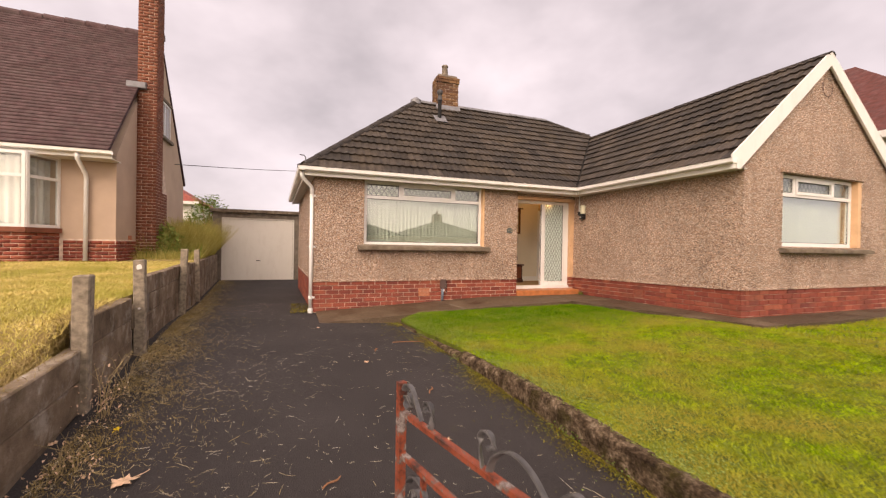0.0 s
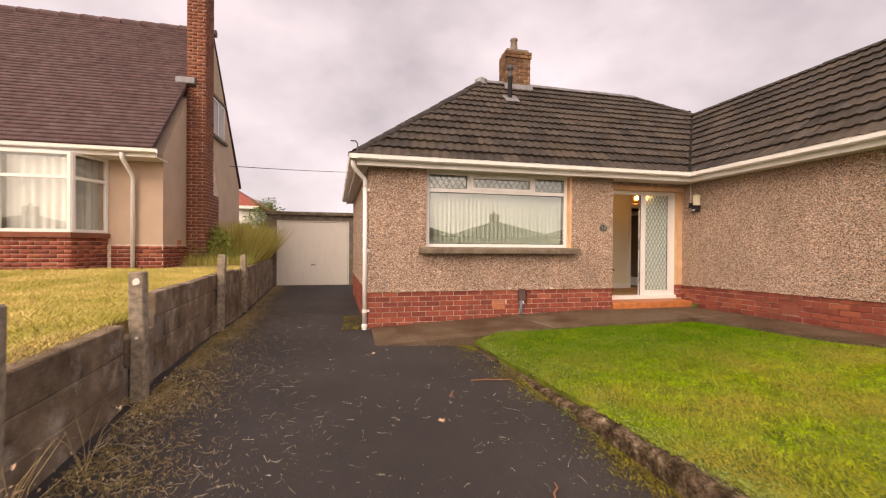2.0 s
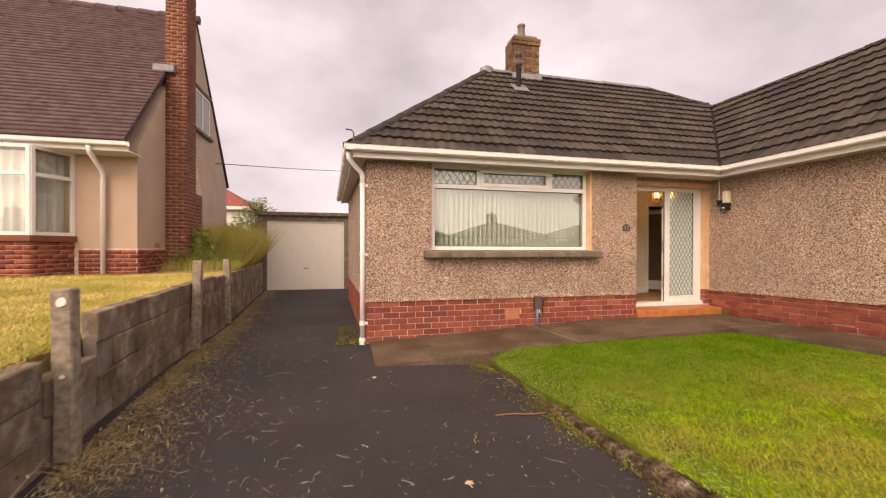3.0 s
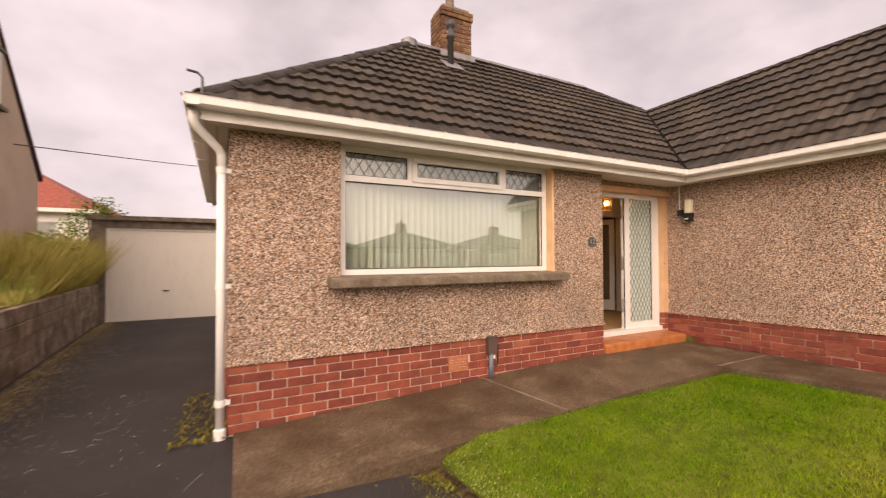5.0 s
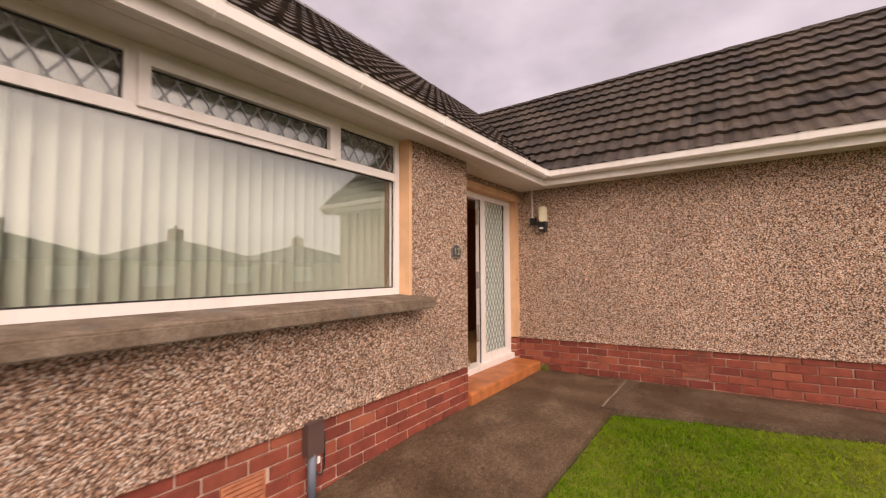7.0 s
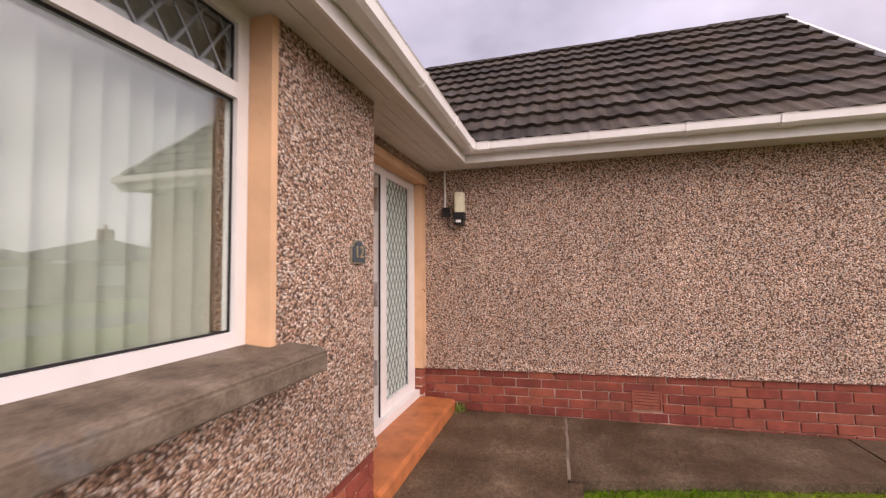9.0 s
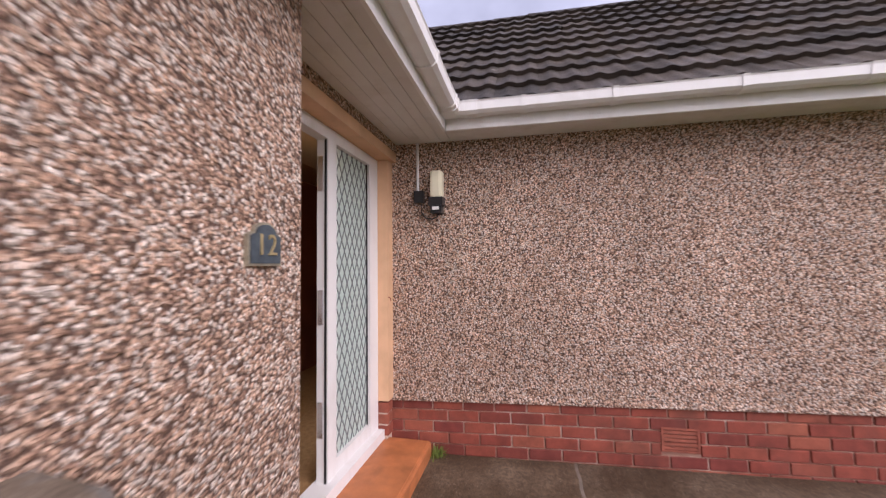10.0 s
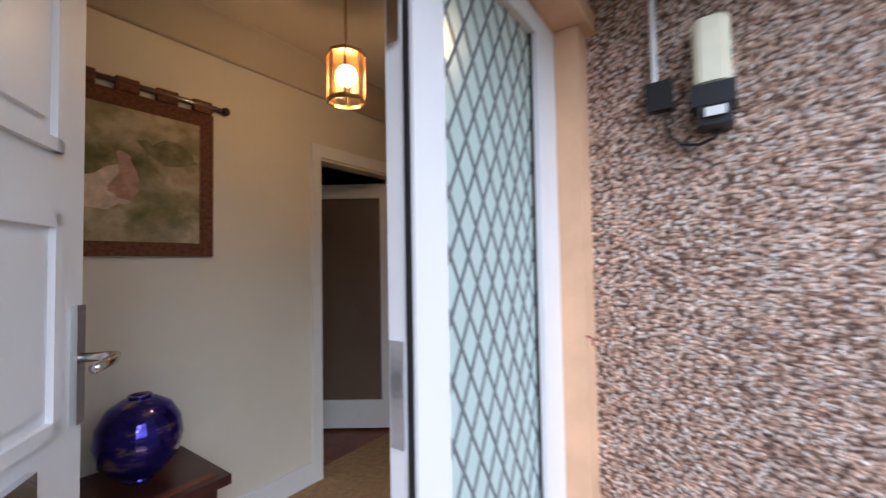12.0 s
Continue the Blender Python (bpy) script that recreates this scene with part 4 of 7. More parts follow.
win = window("window_1", 1.635, 4.185, 8.305, 1.10, 2.366, (2.365, 3.545), 2.055, "white plastic picture window with leaded top lights")
pbox("window_reveal", win, M_TAN, 4.187, 4.224, 8.202, 8.42, 1.095, 2.365, 0.003, "tan painted reveal")
pbox("head_trim", win, M_SOFFIT, 1.622, 4.223, 8.199, 8.45, 2.367, 2.40, 0)
bm = bmesh.new()
prism(bm, [(8.03, 1.005), (8.03, 1.075), (8.06, 1.092), (8.30, 1.112), (8.42, 1.112), (8.42, 1.005)], 1.50, 4.31)
part("window_sill", bm, M_SILL, win, "weathered grey stone sill", bevel=0.008)
gwin = window("window_2", 7.76, 9.87, 4.60, 1.195, 2.39, (8.22, 9.31), 2.06, "white plastic gable window with pale blinds behind")
pbox("window_reveal", gwin, M_TAN, 9.872, 9.978, 4.502, 4.72, 1.195, 2.395, 0.003, "tan painted reveal")
bm = bmesh.new()
prism(bm, [(4.36, 1.09), (4.36, 1.15), (4.62, 1.188), (4.7, 1.188), (4.7, 1.09)], 7.68, 10.12)
part("window_sill", bm, M_SILL, gwin, "weathered grey stone sill", bevel=0.008)

# rooms behind the windows
room = structure(obj("room_front", bmesh.new(), M_ROOM), "plain papered front room behind the blinds", "room")
for q in ((0.982, 4.98, 12.4, 12.5, 0.15, 2.6), (0.982, 4.98, 8.502, 12.4, 0.13, 0.149), (0.982, 4.98, 8.502, 12.4, 2.601, 2.64)):
    pbox("room_panel", room, M_ROOM, *q, 0)
pbox("room_panel", room, M_ROOM, 4.982, 5.018, 8.502, 12.4, 0.0, 2.64, 0)
room2 = structure(obj("room_wing", bmesh.new(), M_ROOM), "plain papered wing room behind the gable window", "room")
for q in ((7.1, 10.7, 8.4, 8.5, 0.0, 2.6), (7.1, 10.7, 4.79, 8.4, 0.1, 0.12), (7.1, 10.7, 4.79, 8.4, 2.601, 2.62)):
    pbox("room_panel", room2, M_ROOM, *q, 0)


def blinds(name, x0, x1, y, z0, z1, w, turn, label):
    b = tagged(empty(name), label, "blinds")
    pbox("head_rail", b, M_UPVC, x0, x1, y - 0.03, y + 0.03, z1, z1 + 0.04, 0.004)
    n = round((x1 - x0) / (w * 0.86))
    me = None
    rng = random.Random(9)
    for i in range(n):
        if me is None:
            bm = bmesh.new()
            cols = [[bm.verts.new((w * (k / 6 - 0.5), 0.006 * math.sin(math.pi * k / 6), z)) for z in (0, z1 - z0)] for k in range(7)]
            for p, q in zip(cols, cols[1:]):
                bm.faces.new((p[0], q[0], q[1], p[1]))
            ext = bmesh.ops.extrude_face_region(bm, geom=bm.faces[:])
            bmesh.ops.translate(bm, vec=(0, 0.0015, 0), verts=[v for v in ext["geom"] if isinstance(v, bmesh.types.BMVert)])
            bmesh.ops.recalc_face_normals(bm, faces=bm.faces[:])
            me = bpy.data.meshes.new("slat")
            bm.to_mesh(me)
            bm.free()
            me.materials.append(M_BLIND)
        s = new("slat", me)
        s.parent = b
        s.matrix_world = pose(x0 + (i + 0.5) * (x1 - x0) / n, y, z0, 0, 0, turn + rng.uniform(-4, 4))
    return b


blinds("vertical_blinds", 1.70, 4.14, 8.46, 1.13, 2.30, 0.089, -46, "pale green-white vertical fabric blinds, half turned, behind the window")
blinds("vertical_blinds", 7.80, 9.84, 4.74, 1.22, 2.33, 0.089, -7, "pale vertical fabric blinds, nearly closed, behind the gable window")

# ---- front door and hall ----
door = structure(empty("door_1"), "white plastic front door frame with a leaded side light, door standing open", "door")
DY = 8.56
for q in ((5.06, 5.13, 0.20, 2.15), (6.545, 6.70, 0.20, 2.15), (5.925, 6.03, 0.20, 2.15)):
    pbox("door_frame", door, M_UPVC, q[0], q[1], DY, DY + 0.07, q[2], q[3], 0.006)
pbox("door_head", door, M_UPVC, 5.06, 6.70, DY, DY + 0.07, 2.15, 2.22, 0.006)
pbox("door_sill", door, M_UPVC, 5.06, 6.70, DY - 0.05, DY + 0.09, 0.132, 0.20, 0.008)
pane = pbox("side_light", door, M_FROST, 6.026, 6.549, DY + 0.03, DY + 0.036, 0.27, 2.145, 0, "pale green obscured glass")
pane.visible_shadow = False
pbox("bottom_rail", door, M_UPVC, 6.031, 6.544, DY + 0.004, DY + 0.066, 0.201, 0.29, 0.005)
bm = bmesh.new()
lattice(bm, 6.03, 6.545, 0.29, 2.15, DY + 0.026, 0.076, 0.138, 0.0038)
part("leading", bm, M_LEADING, door, "diamond lead lattice")
bm = bmesh.new()
for q in ((6.03, 6.038, 0.29, 2.15), (6.537, 6.545, 0.29, 2.15)):
    box(bm, q[0], q[1], DY + 0.018, DY + 0.025, q[2], q[3])
part("gasket", bm, M_RUBBER, door)
bm = bmesh.new()
box(bm, 5.919, 5.9245, DY + 0.008, DY + 0.02, 0.20, 2.15)
part("door_seal", bm, M_RUBBER, door)
for z in (0.55, 1.18, 1.95):
    pbox("keep", door, M_CHROME, 5.917, 5.9245, DY + 0.03, DY + 0.06, z - 0.10, z + 0.10, 0.002, "steel lock keep")
# leaf, hinged at the pier side and swung into the hall
leaf = empty("door_leaf", (5.135, DY + 0.07, 0.0), 54.0, door)


def lbox(name, parent, mat, x0, x1, y0, y1, z0, z1, bevel=0.004, label=""):
    bm = bmesh.new()
    box(bm, x0, x1, y0, y1, z0, z1)
    return obj(name, bm, mat, parent, label, bevel=bevel)


lbox("slab", leaf, M_LEAF_DOOR, 0, 0.765, -0.03, 0.03, 0.21, 2.14)
for z0, z1 in ((0.36, 0.86), (1.115, 1.53), (1.65, 2.04)):
    for x0, x1 in ((0.10, 0.345), (0.42, 0.665)):
        bm = bmesh.new()
        for a, b, c, d in ((x0, x1, z0, z0 + 0.025), (x0, x1, z1 - 0.025, z1), (x0, x0 + 0.025, z0, z1), (x1 - 0.025, x1, z0, z1)):
            box(bm, a, b, -0.042, -0.028, c, d)
        box(bm, x0 + 0.055, x1 - 0.055, -0.040, -0.028, z0 + 0.055, z1 - 0.055)
        part("panel_mould", bm, M_LEAF_DOOR, leaf, bevel=0.005)
lbox("letter_plate", leaf, M_CHROME, 0.20, 0.59, -0.045, -0.03, 0.985, 1.075, 0.004, "brushed steel letter plate")
lbox("handle_plate", leaf, M_CHROME, 0.72, 0.752, -0.042, -0.03, 1.105, 1.35, 0.006, "chrome handle plate")
bm = bmesh.new()
tube(bm, [(0.735, -0.04, 1.24), (0.735, -0.086, 1.24), (0.732, -0.104, 1.24), (0.70, -0.112, 1.239), (0.62, -0.112, 1.238)], 0.010, 10)
part("lever", bm, M_CHROME, leaf, "chrome lever", smooth=True)
lbox("edge_strip", leaf, M_CHROME, 0.766, 0.769, -0.012, 0.012, 0.3, 2.05, 0)

# ochre step
step = structure(obj("door_step", bmesh.new(), M_STEP), "ochre painted concrete doorstep with worn edge", "step")
bm = bmesh.new()
prism(bm, [(8.165, -0.08), (8.165, 0.108), (8.18, 0.122), (8.64, 0.132), (8.64, -0.08)], 5.056, 6.75)
part("tread", bm, M_STEP, step, bevel=0.006)

HF, HC, HY = 0.17, 2.60, 10.10
structure(pbox("floor_hall", None, M_CARPET, 5.02, 8.6, 8.64, HY + 0.1, 0.10, HF, 0), "tan fitted carpet in the hall", "floor")
structure(pbox("floor_passage", None, M_REDWOOD, 5.02, 9.6, HY + 0.1, 12.35, 0.08, HF - 0.01, 0), "red-brown wooden floor of the passage", "floor")
structure(pbox("ceiling_hall", None, M_CEIL, 5.02, 9.6, 8.56, 12.35, HC, HC + 0.05, 0), "cream ceiling of the hall", "ceiling")
structure(obj("wall_hall_back", wall_mesh(5.02, 7.78, 0.1, HC, HY, HY + 0.1, [(6.895, 7.70, 0.1, 2.065)], FACE_Y), M_WALLPAPER), "cream painted wall of the hall with a doorway", "wall")
structure(pbox("wall_hall_return", None, M_RED_WALL, 7.78, 8.6, HY, HY + 0.1, 0.1, HC, 0), "dark red-brown wall beside the hall doorway", "wall")
structure(pbox("wall_hall_west", None, M_WALLPAPER, 5.02, 5.06, 8.662, 12.35, 0.0, HC, 0), "cream painted end wall of the hall", "wall")
structure(pbox("wall_hall_east", None, M_RED_WALL, 8.56, 8.6, 8.662, HY, 0.0, HC, 0), "dark red-brown end wall of the hall", "wall")
structure(pbox("wall_passage_back", None, M_RED_WALL, 5.06, 9.6, 12.3, 12.35, 0.0, HC, 0), "dark red-brown back wall of the passage", "wall")
structure(pbox("wall_passage_east", None, M_RED_WALL, 9.55, 9.6, HY + 0.1, 12.3, 0.0, HC, 0), "dark red-brown end wall of the passage", "wall")
structure(pbox("wall_door_over", None, M_WALLPAPER, 5.06, 6.81, 8.632, 8.66, 2.222, HC, 0), "cream painted wall over the front door", "wall")
cor = structure(obj("cornice", bmesh.new(), M_CEIL), "cream plaster cove along the hall ceiling", "cornice")
bm = bmesh.new()
prism(bm, [(HY + 0.002, HC + 0.002)] + [(HY - 0.15 + 0.15 * math.sin(a), HC - 0.15 + 0.15 * math.cos(a)) for a in steps(0, math.pi / 2, 12)], 5.06, 8.56)
part("cornice_run", bm, M_CEIL, cor, smooth=True)
trim = structure(obj("baseboard", bmesh.new(), M_GLOSS), "white gloss skirting board in the hall", "baseboard")
pbox("board", trim, M_GLOSS, 5.06, 6.835, HY - 0.016, HY - 0.001, HF, HF + 0.12, 0.004)
arch = structure(obj("trim_doorway", bmesh.new(), M_GLOSS), "white gloss door casing in the hall", "trim")
for q in ((6.835, 6.90, HF, 2.155), (7.70, 7.765, HF, 2.155), (6.90, 7.70, 2.08, 2.155)):
    pbox("casing", arch, M_GLOSS, q[0], q[1], HY - 0.018, HY - 0.001, q[2], q[3], 0.005)
pbox("door_lining", arch, M_GLOSS, 6.883, 6.897, HY + 0.001, HY + 0.10, HF, 2.065, 0.002)
inner = structure(empty("door_2", (7.70, HY + 0.13, 0), 125), "white inner door with a brown obscured panel, ajar", "door")
lbox("stile", inner, M_GLOSS, 0.0, 0.10, 0, 0.04, HF + 0.01, 2.05)
lbox("stile", inner, M_GLOSS, 0.66, 0.76, 0, 0.04, HF + 0.01, 2.05)
lbox("rail", inner, M_GLOSS, 0.10, 0.66, 0, 0.04, HF + 0.01, HF + 0.22)
lbox("rail", inner, M_GLOSS, 0.10, 0.66, 0, 0.04, 1.94, 2.05)
lbox("door_panel", inner, M_BROWNGLASS, 0.10, 0.66, 0.014, 0.026, HF + 0.22, 1.94, 0, "brown obscured panel")

# wall hanging, chest, glass ball, lantern
tap = tagged(empty("wall_hanging"), "woven brown wall hanging with a pale scene, on a dark pole", "tapestry")
m = Mat("woven_tapestry", 0.95, 0, 0.1)
col = m.ramp(m.noise(7, 4, 0.6), (0.32, (0.09, 0.085, 0.035)), (0.46, (0.26, 0.21, 0.10)), (0.58, (0.52, 0.41, 0.25)), (0.72, (0.36, 0.22, 0.13)))
m.colour(m.mix(0.35, col, m.ramp(m.noise(3.0, 2, 0.5, m.stretch(1, 1, 3)), (0.35, (0.15, 0.15, 0.07)), (0.65, (0.55, 0.48, 0.33)))))
m.bump(m.noise(220, 2, 0.6), 0.5, 0.002)
M_TAP = m.m
M_BORDER = plain("woven_border", (0.14, 0.058, 0.030), 0.95, vary=0.4, scale=60)
pbox("picture", tap, M_TAP, 5.50, 6.225, HY - 0.014, HY - 0.008, 1.52, 2.10, 0, "pale woven scene")
for q in ((5.45, 6.275, 1.475, 1.535), (5.45, 6.275, 2.085, 2.15), (5.45, 5.51, 1.535, 2.085), (6.215, 6.275, 1.535, 2.085)):
    pbox("border", tap, M_BORDER, q[0], q[1], HY - 0.016, HY - 0.007, q[2], q[3], 0.001)
M_PALE = plain("pale_weave", (0.60, 0.49, 0.38), 0.95, vary=0.25, scale=30)
M_ROSE = plain("rose_weave", (0.44, 0.27, 0.20), 0.95, vary=0.25, scale=30)
M_OLIVE = plain("olive_weave", (0.19, 0.165, 0.085), 0.95, vary=0.35, scale=25)
for k, (cx, cz, rx, rz2, weave) in enumerate(((5.86, 1.74, 0.10, 0.10, M_PALE), (5.70, 1.70, 0.10, 0.07, M_PALE), (5.93, 1.79, 0.045, 0.085, M_ROSE), (6.08, 1.93, 0.11, 0.05, M_OLIVE), (5.66, 1.94, 0.12, 0.06, M_OLIVE))):
    bm = bmesh.new()
    lathe(bm, [(1.0, 0), (1.0, 0.002)], 18)
    bm.transform(Matrix.Translation((cx, HY - 0.0145 - 0.0008 * k, cz)) @ pose(0, 0, 0, 90) @ Matrix.Diagonal((rx, rz2, 1, 1)))
    for v in bm.verts:
        d = noise.noise_vector(Vector((v.co.x, 0, v.co.z)) * 13) * 0.055 + noise.noise_vector(Vector((v.co.x, 0, v.co.z)) * 37) * 0.02
        v.co += Vector((d.x, 0, d.z))
    part("woven_shape", bm, weave, tap)
for k in range(6):
    pbox("loop", tap, M_BORDER, 5.46 + 0.145 * k, 5.54 + 0.145 * k, HY - 0.028, HY - 0.002, 2.15, 2.205, 0.004)
bm = bmesh.new()
tube(bm, [(5.40, HY - 0.016, 2.185), (6.32, HY - 0.016, 2.185)], 0.013, 8)
part("pole", bm, M_DARKWOOD, tap)
for x in (5.39, 6.33):
    bm = bmesh.new()
    bmesh.ops.create_uvsphere(bm, u_segments=10, v_segments=8, radius=0.021, matrix=Matrix.Translation((x, HY - 0.022, 2.185)))
    part("finial", bm, M_DARKWOOD, tap, smooth=True)

chest = tagged(empty("chest"), "dark mahogany chest with a moulded top against the hall wall", "chest")
pbox("body", chest, M_DARKWOOD, 5.40, 6.10, 9.67, 10.075, HF + 0.08, 0.615, 0.006)
pbox("top", chest, M_DARKWOOD, 5.37, 6.135, 9.635, 10.08, 0.615, 0.65, 0.008)
pbox("top_inlay", chest, M_REDWOOD, 5.41, 6.10, 9.665, 9.70, 0.6495, 0.654, 0.001)
pbox("plinth", chest, M_DARKWOOD, 5.38, 6.12, 9.655, 10.078, HF, HF + 0.08, 0.006)
for x0, x1 in ((5.43, 5.74), (5.76, 6.07)):
    pbox("front_panel", chest, M_REDWOOD, x0, x1, 9.662, 9.671, HF + 0.12, 0.58, 0.003)
m = Mat("iridescent_blue_glass", 0.06, 0.75, 0.7)
m.colour(m.ramp(m.noise(9, 4, 0.6, m.stretch(1, 1, 2.2)), (0.3, (0.02, 0.014, 0.14)), (0.52, (0.05, 0.036, 0.30)), (0.62, (0.38, 0.30, 0.26)), (0.75, (0.12, 0.14, 0.30))))
ball = tagged(empty("glass_vase"), "round iridescent cobalt blue glass vase on the chest", "vase")
bm = bmesh.new()
lathe(bm, [(r * 1.04, z * 1.07) for r, z in ((0.045, 0), (0.075, 0.012), (0.118, 0.06), (0.134, 0.125), (0.126, 0.185), (0.095, 0.235), (0.05, 0.262), (0.034, 0.266))], 28, (5.93, 9.90, 0.662))
part("bowl", bm, m.m, ball, smooth=True)
bm = bmesh.new()
lathe(bm, [(0.034, 0.280), (0.033, 0.284), (0.039, 0.290), (0.038, 0.293), (0.030, 0.293), (0.026, 0.275)], 24, (5.93, 9.90, 0.662))
part("rim", bm, m.m, ball, smooth=True)
bm = bmesh.new()
lathe(bm, [(0.050, 0.0), (0.051, 0.004), (0.044, 0.010), (0.044, 0.016)], 24, (5.93, 9.90, 0.6505))
part("foot", bm, m.m, ball, smooth=True)

lantern = tagged(empty("pendant_lantern"), "brass pendant lantern with amber glass panes, lit", "lamp")
LX, LY = 6.45, 9.34
bm = bmesh.new()
lathe(bm, [(0.05, 0.0), (0.052, -0.02), (0.02, -0.04)], 16, (LX, LY, HC))
part("ceiling_rose", bm, M_DARKWOOD, lantern)
for k in range(11):
    bm = bmesh.new()
    z = HC - 0.05 - k * 0.019
    ring = [(LX + 0.006 * math.cos(t) * (k % 2 == 0), LY + 0.006 * math.cos(t) * (k % 2), z + 0.012 * math.sin(t)) for t in steps(0, 2 * math.pi, 8)]
    tube(bm, ring, 0.0018, 5)
    part("chain_link", bm, M_BRASS, lantern)
bm = bmesh.new()
tube(bm, [(LX, LY, HC - 0.03), (LX, LY, 2.31)], 0.0025, 6)
part("flex", bm, M_BRASS, lantern)
bm = bmesh.new()
lathe(bm, [(0.078, 0), (0.08, 0.012), (0.05, 0.03), (0.015, 0.045)], 8, (LX, LY, 2.275))
part("cap", bm, M_BRASS, lantern)
bm = bmesh.new()
for k in range(8):
    a, b = 2 * math.pi * k / 8, 2 * math.pi * (k + 1) / 8
    p, q = Vector((LX + 0.076 * math.cos(a), LY + 0.076 * math.sin(a), 0)), Vector((LX + 0.076 * math.cos(b), LY + 0.076 * math.sin(b), 0))
    tube(bm, [(p.x, p.y, 2.09), (q.x, q.y, 2.09)], 0, flat=(0.004, 0.008))
    tube(bm, [(p.x, p.y, 2.085), (p.x, p.y, 2.275)], 0.004, 5)
part("cage", bm, M_BRASS, lantern)
for k in range(8):
    a, b = 2 * math.pi * k / 8, 2 * math.pi * (k + 1) / 8
    bm = bmesh.new()
    r = 0.073
    pts = [(LX + r * math.cos(a), LY + r * math.sin(a)), (LX + r * math.cos(b), LY + r * math.sin(b))]
    bm.faces.new([bm.verts.new((*pts[0], 2.10)), bm.verts.new((*pts[1], 2.10)), bm.verts.new((*pts[1], 2.272)), bm.verts.new((*pts[0], 2.272))])
    ext = bmesh.ops.extrude_face_region(bm, geom=bm.faces[:])
    bmesh.ops.translate(bm, vec=((LX - pts[0][0]) * 0.03, (LY - pts[0][1]) * 0.03, 0), verts=[v for v in ext["geom"] if isinstance(v, bmesh.types.BMVert)])
    bmesh.ops.recalc_face_normals(bm, faces=bm.faces[:])
    g = part("glass", bm, M_AMBER, lantern)
    g.visible_shadow = False
m = Mat("lit_bulb")
m.b.inputs["Emission Color"].default_value = (1.0, 0.72, 0.36, 1)
m.b.inputs["Emission Strength"].default_value = 6.0
bm = bmesh.new()
bmesh.ops.create_uvsphere(bm, u_segments=12, v_segments=8, radius=0.019, matrix=Matrix.Translation((LX, LY, 2.19)))
bulb = part("bulb", bm, m.m, lantern, smooth=True)
bulb.visible_shadow = False
lamp_data = bpy.data.lights.new("lantern_light", "POINT")
lamp_data.energy, lamp_data.color, lamp_data.shadow_soft_size = HALL_W, (1.0, 0.56, 0.22), 0.05
new("lantern_light", lamp_data).location = (LX, LY, 2.20)

# ---- fittings on the walls ----
wl = tagged(empty("security_light"), "cream and black bulkhead light with a sensor on the wall", "wall lamp")
bm = bmesh.new()
prof = [(8.062, -0.0), (8.062, -0.06), (8.075, -0.09), (8.145, -0.09), (8.158, -0.06), (8.158, 0.0)]
vs0 = [bm.verts.new((6.808 + d, y, 1.925)) for y, d in prof]
vs1 = [bm.verts.new((6.808 + d, y, 2.125)) for y, d in prof]
for i in range(6):
    j = (i + 1) % 6
    bm.faces.new((vs0[i], vs0[j], vs1[j], vs1[i]))
bm.faces.new(vs0[::-1])
bm.faces.new(vs1)
bmesh.ops.recalc_face_normals(bm, faces=bm.faces[:])
part("lens", bm, M_LENS, wl, "ribbed cream lens", bevel=0.008)
pbox("base", wl, M_BLACK, 6.71, 6.808, 8.055, 8.165, 1.862, 1.924, 0.006)
pbox("sensor", wl, M_BLACK, 6.71, 6.806, 8.065, 8.148, 1.805, 1.86, 0.02)
pbox("sensor_window", wl, M_UPVC, 6.694, 6.701, 8.08, 8.13, 1.825, 1.85, 0.002, "white sensor window")
bm = bmesh.new()
tube(bm, [(6.78, 8.235, 1.885), (6.775, 8.232, 1.82), (6.77, 8.20, 1.775), (6.77, 8.15, 1.765), (6.772, 8.11, 1.78), (6.78, 8.10, 1.81)], 0.005, 6)
part("cable", bm, M_BLACK, wl)
jb = tagged(empty("junction_box"), "black junction box with a white conduit on the wall", "junction box")
pbox("case", jb, M_BLACK, 6.765, 6.808, 8.215, 8.290, 1.895, 1.985, 0.018)
bm = bmesh.new()
tube(bm, [(6.79, 8.265, 1.985), (6.79, 8.265, 2.36)], 0.011, 10)
part("conduit", bm, M_UPVC, jb, "white conduit")

sign = tagged(empty("number_plaque"), "slate house number plaque with a brass edge and number 12", "sign")


def plaque(bm, s, y0, y1, cx=4.845, cz=1.478):
    pts = [(-0.075, -0.062), (0.075, -0.062), (0.075, 0.025), (0.055, 0.034)]
    pts += [(0.05 * math.cos(a), 0.034 + 0.03 * math.sin(a)) for a in steps(0, math.pi, 10)][0:]
    pts += [(-0.055, 0.034), (-0.075, 0.025)]
    f = [bm.verts.new((cx + x * s, y0, cz + z * s)) for x, z in pts]
    b = [bm.verts.new((cx + x * s, y1, cz + z * s)) for x, z in pts]
    bm.faces.new(f)
    bm.faces.new(b[::-1])
    for i in range(len(pts)):
        j = (i + 1) % len(pts)
        bm.faces.new((f[i], b[i], b[j], f[j]))
    bmesh.ops.remove_doubles(bm, verts=bm.verts[:], dist=0.0001)
    bmesh.ops.recalc_face_normals(bm, faces=bm.faces[:])


